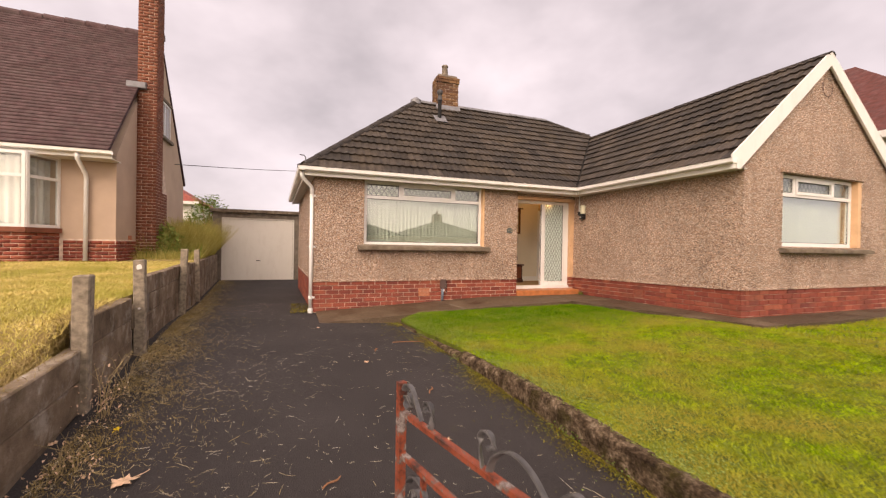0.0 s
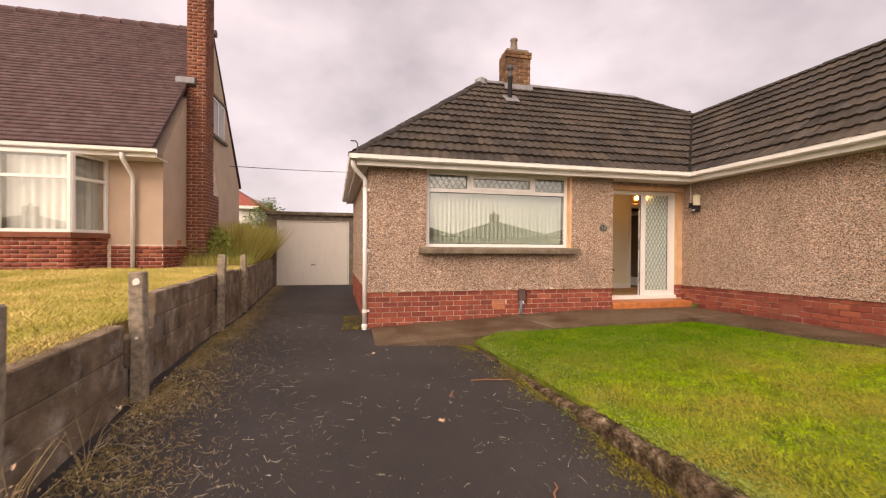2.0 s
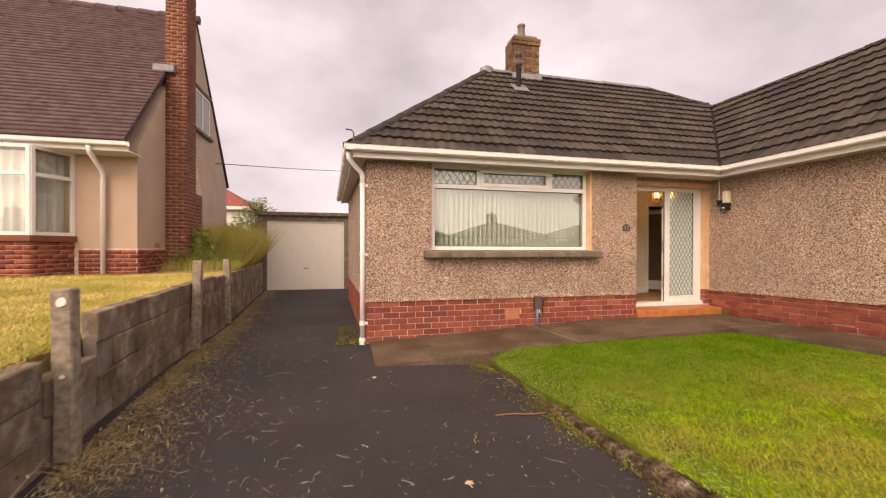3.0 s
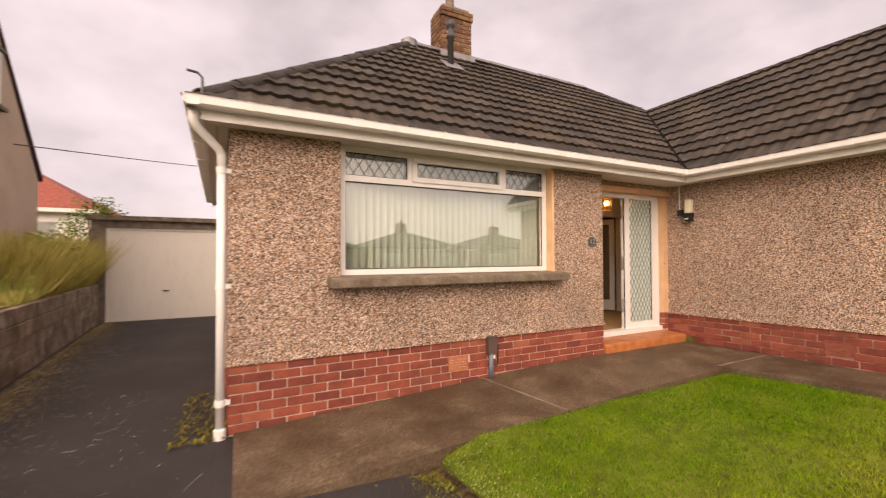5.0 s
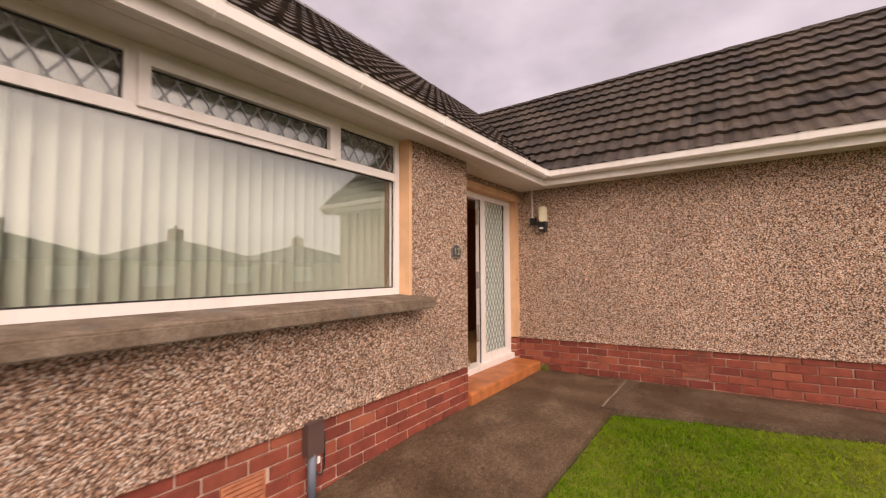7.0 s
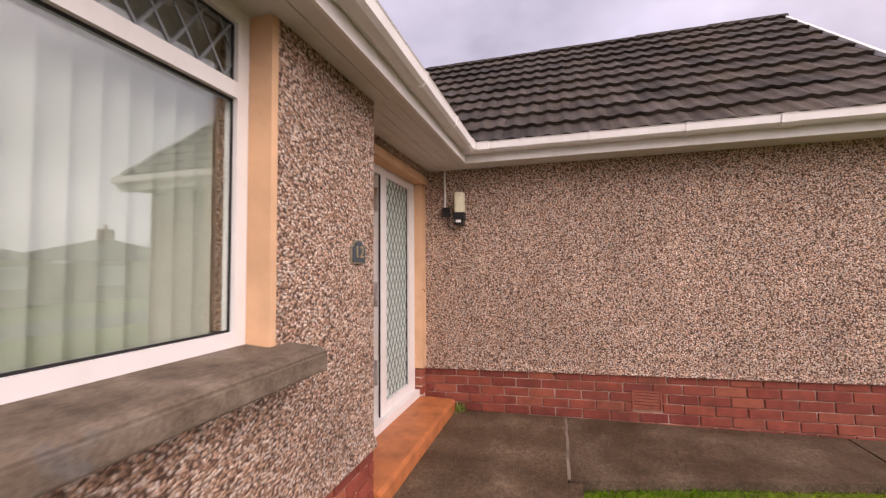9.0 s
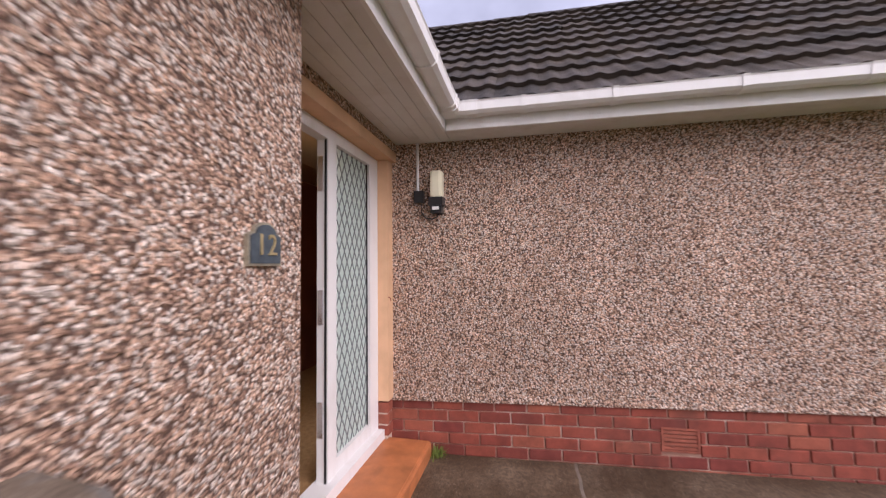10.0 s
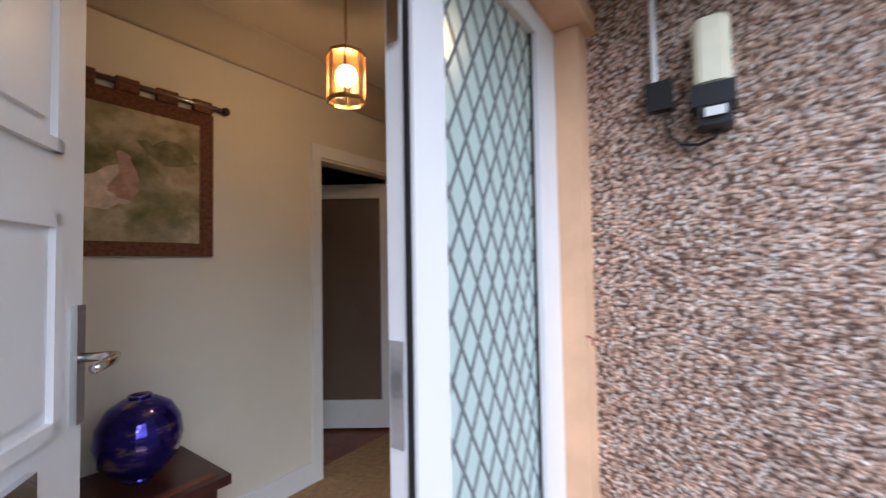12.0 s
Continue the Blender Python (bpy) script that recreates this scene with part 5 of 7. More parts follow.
bm = bmesh.new()
plaque(bm, 1.0, 8.187, 8.20)
part("rim", bm, M_PALE_BRONZE, sign, "tarnished bronze rim")
bm = bmesh.new()
plaque(bm, 0.89, 8.183, 8.195)
part("plate", bm, M_SLATE, sign)
txt = bpy.data.curves.new("number", "FONT")
txt.body, txt.size, txt.extrude, txt.align_x = "12", 0.088, 0.002, "CENTER"
txt.space_character = 1.15
txt.materials.append(plain("brass_numeral", (0.55, 0.45, 0.25), 0.35, 0.6, 0.2))
tob = new("number", txt)
tob.matrix_world = pose(4.845, 8.181, 1.447, 90, 0, 0)
tob.parent = sign


def air_brick(name, m, label, clay):
    ob = tagged(empty(name), label, "air brick")
    bm = bmesh.new()
    box(bm, 0, 0.235, -0.006, 0.03, 0, 0.012)
    box(bm, 0, 0.235, -0.006, 0.03, 0.146, 0.158)
    box(bm, 0, 0.014, -0.006, 0.03, 0.012, 0.146)
    box(bm, 0.221, 0.235, -0.006, 0.03, 0.012, 0.146)
    bm.transform(m)
    part("surround", bm, clay, ob, bevel=0.002)
    bm = bmesh.new()
    box(bm, 0.014, 0.221, 0.02, 0.03, 0.012, 0.146)
    bm.transform(m)
    part("back", bm, M_DECK, ob)
    for k in range(5):
        bm = bmesh.new()
        box(bm, 0.0145, 0.2205, -0.002, 0.02, 0.016 + k * 0.0265, 0.034 + k * 0.0265)
        bm.transform(m)
        part("louvre", bm, clay, ob, bevel=0.003)
    return ob


VF = (2.75, 2.99, 0.066, 0.229)
VW = (6.352, 6.592, 0.149, 0.311)
air_brick("air_brick", pose(2.753, 8.2, 0.069), "terracotta louvred air brick in the front plinth", M_TERRA)
air_brick("air_brick", pose(6.81, 6.589, 0.152, 0, 0, -90), "terracotta louvred air brick in the wing plinth", M_TERRA_DARK)

ent = tagged(empty("service_box"), "brown cable entry box on a grey pipe at the plinth", "service box")
pbox("box_lid", ent, M_DARKBOX, 3.215, 3.33, 8.14, 8.198, 0.215, 0.405, 0.01)
bm = bmesh.new()
tube(bm, [(3.262, 8.165, 0.225), (3.262, 8.165, -0.06)], 0.026, 12)
part("pipe", bm, M_GREYPIPE, ent, "grey-blue plastic pipe", smooth=True)
bm = bmesh.new()
tube(bm, [(3.345, 8.185, 0.41), (3.36, 8.18, 0.3), (3.36, 8.175, 0.12), (3.335, 8.17, 0.07), (3.30, 8.17, 0.09), (3.285, 8.17, 0.15)], 0.006, 6)
part("cable", bm, M_BLACK, ent, "black cable loop")
pbox("tag", ent, M_UPVC, 3.278, 3.298, 8.135, 8.139, 0.165, 0.205, 0.001, "white label")

# ---- chimney of the bungalow ----
chim = tagged(empty("chimney"), "small weathered brick chimney with a pot, behind the ridge", "chimney")
CX0, CX1, CY0, CY1 = 4.01, 4.62, 10.80, 11.28
pbox("core", chim, M_MORTAR, CX0 + 0.012, CX1 - 0.012, CY0 + 0.012, CY1 - 0.012, 4.5, 5.80, 0)
pbox("flaunching", chim, M_CONCRETE, CX0 + 0.03, CX1 - 0.03, CY0 + 0.03, CY1 - 0.03, 5.79, 5.87, 0.03)
bm = bmesh.new()
lathe(bm, [(0.10, 0), (0.09, 0.06), (0.075, 0.30), (0.09, 0.31), (0.09, 0.35), (0.06, 0.35), (0.06, 0.2)], 14, (4.30, 11.05, 5.86))
part("pot", bm, M_CONCRETE, chim, "pale clay pot", smooth=True)
bm = bmesh.new()
prism(bm, [(10.73, 4.80), (10.73, 4.88), (10.80, 5.02), (10.80, 4.80)], CX0 - 0.05, CX1 + 0.05)
part("flashing", bm, M_LEAD, chim, "lead flashing")
vent = tagged(empty("roof_vent_pipe"), "dark vent pipe with a lead collar through the roof tiles", "vent pipe")
bm = bmesh.new()
lathe(bm, [(0.05, 0), (0.05, 0.45), (0.068, 0.46), (0.068, 0.52), (0.05, 0.53), (0.05, 0.62), (0.075, 0.64), (0.075, 0.72), (0.03, 0.75)], 12, (3.86, 10.2, 4.42))
part("pipe", bm, M_VENT, vent, smooth=True)
bm = bmesh.new()
box(bm, -0.16, 0.16, -0.2, 0.16, 0, 0.012)
bm.transform(Matrix.Translation((3.86, 10.16, 4.415)) @ pose(0, 0, 0, math.degrees(math.atan(PITCH))))
part("collar", bm, M_LEAD, vent, "grey lead collar", bevel=0.004)

# ---- garage ----
gar = tagged(empty("garage"), "flat-roofed concrete garage with a white up-and-over door", "garage")
pbox("wall_left", gar, M_CONCRETE, -2.42, -2.13, 17.0, 22, -0.5, 2.03, 0.01)
pbox("wall_right", gar, M_CONCRETE, 0.37, 0.7, 17.0, 22, -0.5, 2.03, 0.01)
pbox("wall_back", gar, M_CONCRETE, -2.13, 0.37, 21.8, 22, -0.5, 2.03, 0.0)
pbox("lintel", gar, M_CONCRETE, -2.42, 0.7, 16.99, 17.2, 2.03, 2.22, 0.01)
pbox("roof", gar, M_SILL, -2.5, 0.8, 16.86, 22.1, 2.22, 2.33, 0.015, "brown felted roof edge")
gd = pbox("door", gar, M_GARAGE, -2.075, 0.315, 17.05, 17.09, -0.33, 1.975, 0.006, "white metal garage door")
for q in ((-2.13, -2.08, -0.4, 2.03), (0.32, 0.37, -0.4, 2.03), (-2.08, 0.32, 1.98, 2.03)):
    pbox("door_frame", gar, M_GARAGE, q[0], q[1], 17.02, 17.1, q[2], q[3], 0.004)
for k in range(11):
    pbox("door_rib", gd, M_GARAGE, -2.03 + k * 0.213, -1.87 + k * 0.213, 17.044, 17.051, -0.27, 1.93, 0.003)
bm = bmesh.new()
box(bm, -0.96, -0.82, 17.0, 17.02, 0.42, 0.445)
box(bm, -0.90, -0.88, 17.02, 17.046, 0.42, 0.445)
part("handle", bm, M_BLACK, gd, "black T handle", bevel=0.004)

# ---- boundary wall of concrete blocks, posts, kerb ----


def rough_block(name, lx, ly, lz, mat, seed, amp=0.006, cuts=3):
    """A worn block with uneven faces, its base at z 0, its length along x."""
    bm = bmesh.new()
    box(bm, 0, lx, 0, ly, 0, lz)
    bmesh.ops.bevel(bm, geom=bm.edges[:], offset=min(lx, ly, lz) * 0.09, segments=1, affect="EDGES")
    bmesh.ops.subdivide_edges(bm, edges=[e for e in bm.edges if e.calc_length() > 0.08], cuts=cuts, use_grid_fill=True)
    for v in bm.verts:
        v.co += noise.noise_vector(v.co * 9 + Vector((seed * 3.1, seed, 0))) * amp + noise.noise_vector(v.co * 30 + Vector((seed, 0, seed))) * amp * 0.4
    me = bpy.data.meshes.new(name)
    bm.to_mesh(me)
    bm.free()
    me.materials.append(mat)
    return me


bwall = structure(empty("wall_boundary"), "low weathered concrete block wall along the drive", "wall")
block_meshes = [rough_block("block", 0.438, 0.10, 0.212, M_BLOCK, k) for k in range(5)]
rng = random.Random(11)
ANG = math.degrees(math.atan2(1, -0.09))
slab_meshes = [rough_block("block", 0.446, 0.10, 0.217, M_BLOCK, 9 + k, 0.005, 5) for k in range(3)]
tops = [(-1.3, 3.92, 0.335, 1.45), (3.93, 5.20, 0.53, 1.45), (5.20, 5.80, 0.41, 0.45), (5.80, 9.6, 0.70, 0.45), (9.6, 16.9, 0.66, 0.45)]
for y0, y1, top, unit in tops:
    n = max(1, round((y1 - y0) / unit))
    step_y = (y1 - y0) / n
    for r in range(5):
        z = top - 0.218 * (r + 1)
        if z < -0.55:
            break
        for i in range(n):
            y = y0 + step_y * (i + (0.5 if r % 2 and unit < 1 else 0.0))
            if y + step_y > y1 + 0.23:
                continue
            b = new("block", rng.choice(slab_meshes if unit > 1 else block_meshes))
            b.parent = bwall
            b.matrix_world = pose(wall_x(y) - 0.055 + rng.uniform(-0.006, 0.006), y, z + rng.uniform(-0.004, 0.004), rng.uniform(-0.5, 0.5), rng.uniform(-0.2, 0.2), ANG + rng.uniform(-0.25, 0.25)) @ Matrix.Diagonal((step_y / 0.45, 1, 1, 1))
    bm = bmesh.new()
    a = Vector((wall_x(y0) - 0.155, y0, 0))
    b2 = Vector((wall_x(y1) - 0.155, y1, 0))
    box(bm, 0, (b2 - a).length, 0.01, 0.085, -0.5, top - 0.012)
    bm.transform(pose(wall_x(y0) - 0.062, y0, 0, 0, 0, ANG))
    part("bedding", bm, M_CONCRETE, bwall)

post_me = rough_block("concrete_post", 0.10, 0.10, 1.0, M_POST, 7, 0.004, 4)
for y, h0, h1, lean in ((3.83, -0.12, 0.855, 0.8), (5.32, -0.10, 0.905, -0.6), (8.15, -0.15, 0.98, 1.6), (10.35, -0.2, 0.93, -1.0), (1.6, -0.3, 0.84, 0.4)):
    p = tagged(new("fence_post", post_me), "square weathered concrete fence post against the block wall", "post", "fence posts")
    p.matrix_world = pose(wall_x(y) - (0.105 if 3 < y < 4 else 0.06), y - 0.05, h0, 0, lean, 4) @ Matrix.Diagonal((1, 1, h1 - h0, 1))
    for radius, drop in ((0.012, 0.50), (0.026, 0.075)) if 5 < y < 6 else ():
        bm = bmesh.new()
        lathe(bm, [(radius, 0), (radius, 0.006)], 9)
        for v in bm.verts:
            v.co.xy *= 1 + 0.35 * noise.noise(v.co * 60)
        bm.transform(pose(wall_x(y) - 0.01, y - 0.050, h1 - drop, 90, 0, 0))
        d = obj("patch", bm, M_RENDER_WHITE, label="pale lichen patch")
        d.parent = p
        d.matrix_parent_inverse = p.matrix_world.inverted()

def kerb_stone(seed):
    """A crumbled kerb stone: rounded, pitted and uneven."""
    bm = bmesh.new()
    prof = [(0.0, 0.0), (0.0, 0.12), (0.0, 0.20), (0.0, 0.24), (0.0, 0.28), (0.0, 0.31), (0.0, 0.34), (0.0, 0.37), (0.002, 0.395), (0.012, 0.412), (0.03, 0.42), (0.05, 0.423), (0.07, 0.423), (0.09, 0.42), (0.108, 0.412), (0.12, 0.39), (0.12, 0.2)]
    rings = []
    for k in range(43):
        x = -0.006 + 0.838 * k / 42
        ring = []
        for y, z in prof:
            p = Vector((x, y, z))
            q = p + Vector((seed * 0.83, 0, 0))
            d = noise.noise_vector(q * 7) * 0.012 + noise.noise_vector(q * 21) * 0.009 + noise.noise_vector(q * 55) * 0.005
            edge = max(0.0, 1 - min(x + 0.006, 0.832 - x) / 0.03)
            ring.append(bm.verts.new(p + Vector((0, d.y + 0.010 * edge * (1 if y < 0.06 else -1), d.z - 0.010 * edge * (z > 0.35)))))
        rings.append(ring)
    for a, b in zip(rings, rings[1:]):
        for i in range(len(prof) - 1):
            bm.faces.new((a[i], b[i], b[i + 1], a[i + 1]))
    bm.faces.new(rings[0])
    bm.faces.new(rings[-1][::-1])
    bmesh.ops.recalc_face_normals(bm, faces=bm.faces[:])
    me = bpy.data.meshes.new("kerb_stone")
    bm.to_mesh(me)
    bm.free()
    me.materials.append(M_KERB)
    return me


kerb = structure(empty("kerb"), "mossy crumbling concrete kerb between drive and lawn", "kerb")
for k in range(10):
    y0 = -1.2 + k * 0.83
    y1 = y0 + 0.825
    me = kerb_stone(20 + k)
    o = new("kerb_stone", me)
    o.parent = kerb
    z = lawn_z(kerb_x(y0) + 0.05, (y0 + y1) / 2) + 0.006 - 0.42 - (0.012 + 0.05 * max(0.0, min(1.0, (y0 - 3.6) / 1.2)))
    dz = (lawn_z(kerb_x(y1) + 0.05, y1) - lawn_z(kerb_x(y0) + 0.05, y0)) / 0.83
    o.matrix_world = pose(kerb_x(y0) + 0.10, y0, z, 0, -math.degrees(dz), math.degrees(math.atan2(1, -0.06)))

# ---- grass and litter ----


def blades_mesh(name, xy, z, h, w, rng, mat, lean=0.5):
    n = len(xy)
    ang = rng.uniform(0, 2 * np.pi, n)
    tilt = rng.uniform(0, 2 * np.pi, n)
    L = rng.uniform(0.1, lean, n) * h
    bx, by = np.cos(ang) * w / 2, np.sin(ang) * w / 2
    lx, ly = np.cos(tilt) * L, np.sin(tilt) * L
    v = np.zeros((n, 4, 3))
    v[:, 0] = np.stack([xy[:, 0] - bx, xy[:, 1] - by, z], 1)
    v[:, 1] = np.stack([xy[:, 0] + bx, xy[:, 1] + by, z], 1)
    v[:, 2] = np.stack([xy[:, 0] + lx + bx * 0.25, xy[:, 1] + ly + by * 0.25, z + h], 1)
    v[:, 3] = np.stack([xy[:, 0] + lx - bx * 0.25, xy[:, 1] + ly - by * 0.25, z + h], 1)
    return soup(name, v.reshape(-1, 3), np.arange(n * 4).reshape(n, 4), mat)


g = np.random.default_rng(4)


def scatter(n, x0, x1, y0, y1, keep):
    p = np.stack([g.uniform(x0, x1, n), g.uniform(y0, y1, n)], 1)
    return p[[keep(x, y) for x, y in p]]


def tuft(p, s=2.0):
    return np.array([noise.noise((x * s, y * s, 0.5)) for x, y in p])


pts = scatter(280000, 2.0, 6.5, -1.0, 7.05, lambda x, y: x > kerb_x(y) + 0.05 and x < slab_edge(max(y, 3.9)) + 0.02)
zz = np.array([lawn_z(x, y) for x, y in pts]) - 0.015
hh = g.uniform(0.010, 0.026, len(pts)) * (1 + 0.5 * tuft(pts))
tagged(blades_mesh("lawn_grass", pts, zz, hh, g.uniform(0.0035, 0.008, len(pts)), g, M_GRASS, 1.9), "short bright green mossy lawn grass", "grass", kind="stuff")
pts = scatter(60000, slab_edge(3.9), 13.0, -1.0, 3.9, lambda x, y: True)
tagged(blades_mesh("lawn_grass_strip", pts, np.array([lawn_z(x, y) for x, y in pts]) - 0.015, g.uniform(0.02, 0.045, len(pts)), g.uniform(0.006, 0.012, len(pts)), g, M_GRASS, 0.9), "short bright green lawn grass before the gable", "grass", kind="stuff")
pts = scatter(420000, -9.0, -0.9, 0.0, 11.0, lambda x, y: x < wall_x(y) - 0.14 and (g.random() < min(1.0, 9 / (1 + (x + 1) ** 2 + (y - 2) ** 2 * 0.3) + 0.25)))
tagged(blades_mesh("dry_lawn_grass", pts, np.array([verge_z(x, y) for x, y in pts]) - 0.015, g.uniform(0.015, 0.042, len(pts)), g.uniform(0.003, 0.008, len(pts)), g, M_GRASS_DRY, 1.9), "parched yellow neighbouring lawn grass", "grass", kind="stuff")
pts = scatter(46000, -3.3, -1.6, 11.6, 17.0, lambda x, y: x < wall_x(y) - 0.15 and x > -3.2 and g.random() < (y - 11.4) / 1.6)
tagged(blades_mesh("tall_dry_grass", pts, np.array([verge_z(x, y) for x, y in pts]) - 0.02, 0.08 + g.uniform(0.3, 1.0, len(pts)) * np.clip(0.45 + 1.3 * tuft(pts, 0.9) + 0.05 * (pts[:, 1] - 10), 0.12, 1.0) * 1.1, g.uniform(0.005, 0.013, len(pts)), g, M_GOLD, 1.0), "tall dry yellow grass beside the garage", "grass", kind="stuff")
pts = scatter(900, -3.1, -1.6, 11.8, 16.0, lambda x, y: x < wall_x(y) - 0.15)
tagged(blades_mesh("wall_top_weeds", pts, np.array([verge_z(x, y) for x, y in pts]) - 0.02, g.uniform(0.12, 0.5, len(pts)), g.uniform(0.008, 0.02, len(pts)), g, M_LEAFY, 0.8), "green weeds growing behind the block wall", "weeds", kind="stuff")


def litter(name, p, length, width, mat, lift=0.012, up=0.0):
    """Thin bent stalks lying on the drive."""
    n = len(p)
    a = g.uniform(0, 2 * np.pi, n)
    bend = g.normal(0, 0.08, n)
    v = np.zeros((n, 6, 3))
    for k, (s, t) in enumerate(((-0.5, 0), (0.0, 0), (0.5, 1))):
        an = a + (bend if t else 0)
        cx = p[:, 0] + np.cos(an) * length * s
        cy = p[:, 1] + np.sin(an) * length * s
        z = np.array([drive_z(x, y) for x, y in zip(cx, cy)]) + 0.005 + g.uniform(0, lift, n) + up * length * (k == 2) * g.uniform(0, 1, n)
        v[:, 2 * k] = np.stack([cx - np.sin(an) * width / 2, cy + np.cos(an) * width / 2, z], 1)
        v[:, 2 * k + 1] = np.stack([cx + np.sin(an) * width / 2, cy - np.cos(an) * width / 2, z + 0.001], 1)
    f = np.arange(n * 6).reshape(n, 6)
    faces = np.concatenate([f[:, [0, 1, 3, 2]], f[:, [2, 3, 5, 4]]])
    return tagged(soup(name, v.reshape(-1, 3), faces, mat), "dry grass clippings scattered on the tarmac", "litter", kind="stuff")


def on_drive(x, y):
    return wall_x(y) + 0.03 < x < (kerb_x(y) - 0.05 if y < 7 else 0.6)


pts = scatter(10000, -1.6, 2.4, -0.5, 10, lambda x, y: on_drive(x, y) and g.random() < (0.30 + 0.55 * math.exp(-abs(x + 0.2) * 1.2)) * (1.0 if y < 5.2 else 0.30) * (0.45 + 0.9 * max(0, 0.4 + noise.noise((x * 1.6, y * 1.6, 2)))))
litter("grass_clippings", pts, g.gamma(1.2, 0.022, len(pts)) + 0.006, g.uniform(0.0004, 0.0012, len(pts)), M_CLIP)
pts = scatter(80000, -3.0, 0.2, -0.5, 16.5, lambda x, y: on_drive(x, y) and g.random() < 1.5 * math.exp(-(x - wall_x(y)) * (4.3 if y < 6 else 5.5)) * (0.6 + 1.2 * max(0, 0.3 + noise.noise((x * 2, y * 1.1, 7)))))
litter("matted_straw", pts, g.gamma(2.2, 0.019, len(pts)), g.uniform(0.0007, 0.0018, len(pts)), M_STRAW, 0.03, 0.25)
pts = scatter(300000, 0.9, 2.45, -0.5, 7.0, lambda x, y: on_drive(x - 0.05, y) and g.random() < 1.5 * math.exp(-(kerb_x(y) - x) * 13) * max(0, 0.60 + 1.5 * noise.noise((x * 2.2, y * 1.8, 4))))
litter("kerb_moss", pts, g.gamma(2.0, 0.006, len(pts)), g.uniform(0.002, 0.006, len(pts)), M_MOSS, 0.015, 0.4)
pts = scatter(480000, -2.9, 0.3, 0.5, 16.8, lambda x, y: on_drive(x, y) and (y < 8 or g.random() < 0.45) and g.random() < 2.8 * math.exp(-(x - wall_x(y)) * 6.0) * max(0, 0.6 + 1.3 * noise.noise((x * 1.2, y * 1.2, 9))))
litter("wall_foot_moss", pts, g.gamma(2.2, 0.013, len(pts)), g.uniform(0.0008, 0.0030, len(pts)), M_THATCH, 0.025, 0.35)
pts = scatter(600, 0.3, 0.68, 8.1, 9.6, lambda x, y: g.random() < 0.3 + 0.7 * max(0, noise.noise((x * 4, y * 3, 1)) + 0.3))
litter("drain_weeds", pts, g.gamma(2.5, 0.018, len(pts)), g.uniform(0.006, 0.016, len(pts)), M_MOSS, 0.03, 0.3)


def leaflets(name, p, z, s, mat):
    """Small leaves at loose angles, each a folded pair of faces."""
    n = len(p)
    a = g.uniform(0, 2 * np.pi, n)
    up = np.stack([np.cos(a), np.sin(a), g.uniform(-0.4, 0.6, n)], 1) * s[:, None]
    side = np.stack([-np.sin(a), np.cos(a), g.uniform(-0.4, 0.4, n)], 1) * (s * 0.75)[:, None]
    c = np.stack([p[:, 0], p[:, 1], z], 1)
    v = np.stack([c - up, c + side - up * 0.1, c + up, c - side - up * 0.1], 1)
    return soup(name, v.reshape(-1, 3), np.arange(n * 4).reshape(n, 4), mat)


# dead thatch lying over the wall's top
pts = scatter(70000, -1.75, -0.6, 0.3, 9.6, lambda x, y: 0.0 < wall_x(y) - 0.045 - x < 0.24 and g.random() < 0.12 + (wall_x(y) - 0.045 - x) * 4.5 * max(0.1, 0.5 + noise.noise((x * 2, y * 2.5, 3))))
ztop = np.array([(0.335 if y < 3.83 else 0.53 if y < 5.2 else 0.41 if y < 5.8 else 0.70) for x, y in pts]) - 0.012
keep_low = pts[:, 1] < 5.2
tagged(blades_mesh("wall_top_thatch", pts[keep_low], ztop[keep_low], g.uniform(0.012, 0.05, keep_low.sum()), g.uniform(0.002, 0.005, keep_low.sum()), g, M_THATCH, 2.4), "dead brown grass hanging over the wall top", "grass", kind="stuff")

pts = np.stack([g.uniform(-0.235, -0.15, 9000), g.uniform(0.3, 3.95, 9000)], 1)
pts[:, 0] += np.array([wall_x(y) for y in pts[:, 1]])
zlow = np.array([verge_z(x - 0.06, y) for x, y in pts])
tagged(blades_mesh("hanging_thatch", pts, 0.29 + g.uniform(0, 1, len(pts)) * np.maximum(0.0, zlow - 0.29), g.uniform(0.01, 0.045, len(pts)), g.uniform(0.003, 0.007, len(pts)), g, M_THATCH, 2.0), "dead grass matted on the edge of the raised lawn", "grass", kind="stuff")

# weeds in the corner by the step and along the kerb
pts = np.stack([g.normal(6.76, 0.03, 120), g.normal(8.13, 0.03, 120)], 1)
tagged(blades_mesh("step_weed", pts, np.full(120, -0.01), g.uniform(0.03, 0.10, 120), g.uniform(0.006, 0.014, 120), g, M_LEAFY, 0.9), "small green weed beside the doorstep", "weed", kind="stuff")
pts = np.concatenate([np.stack([g.normal(kerb_x(y) - 0.02, 0.03, 90), g.normal(y, 0.07, 90)], 1) for y in (2.3, 2.75, 4.7, 5.9)])
tagged(leaflets("kerb_weeds", pts, np.array([drive_z(x, y) for x, y in pts]) + g.uniform(0.0, 0.07, len(pts)), g.uniform(0.004, 0.011, len(pts)), M_LEAFY), "small green weeds along the kerb", "weeds", kind="stuff")

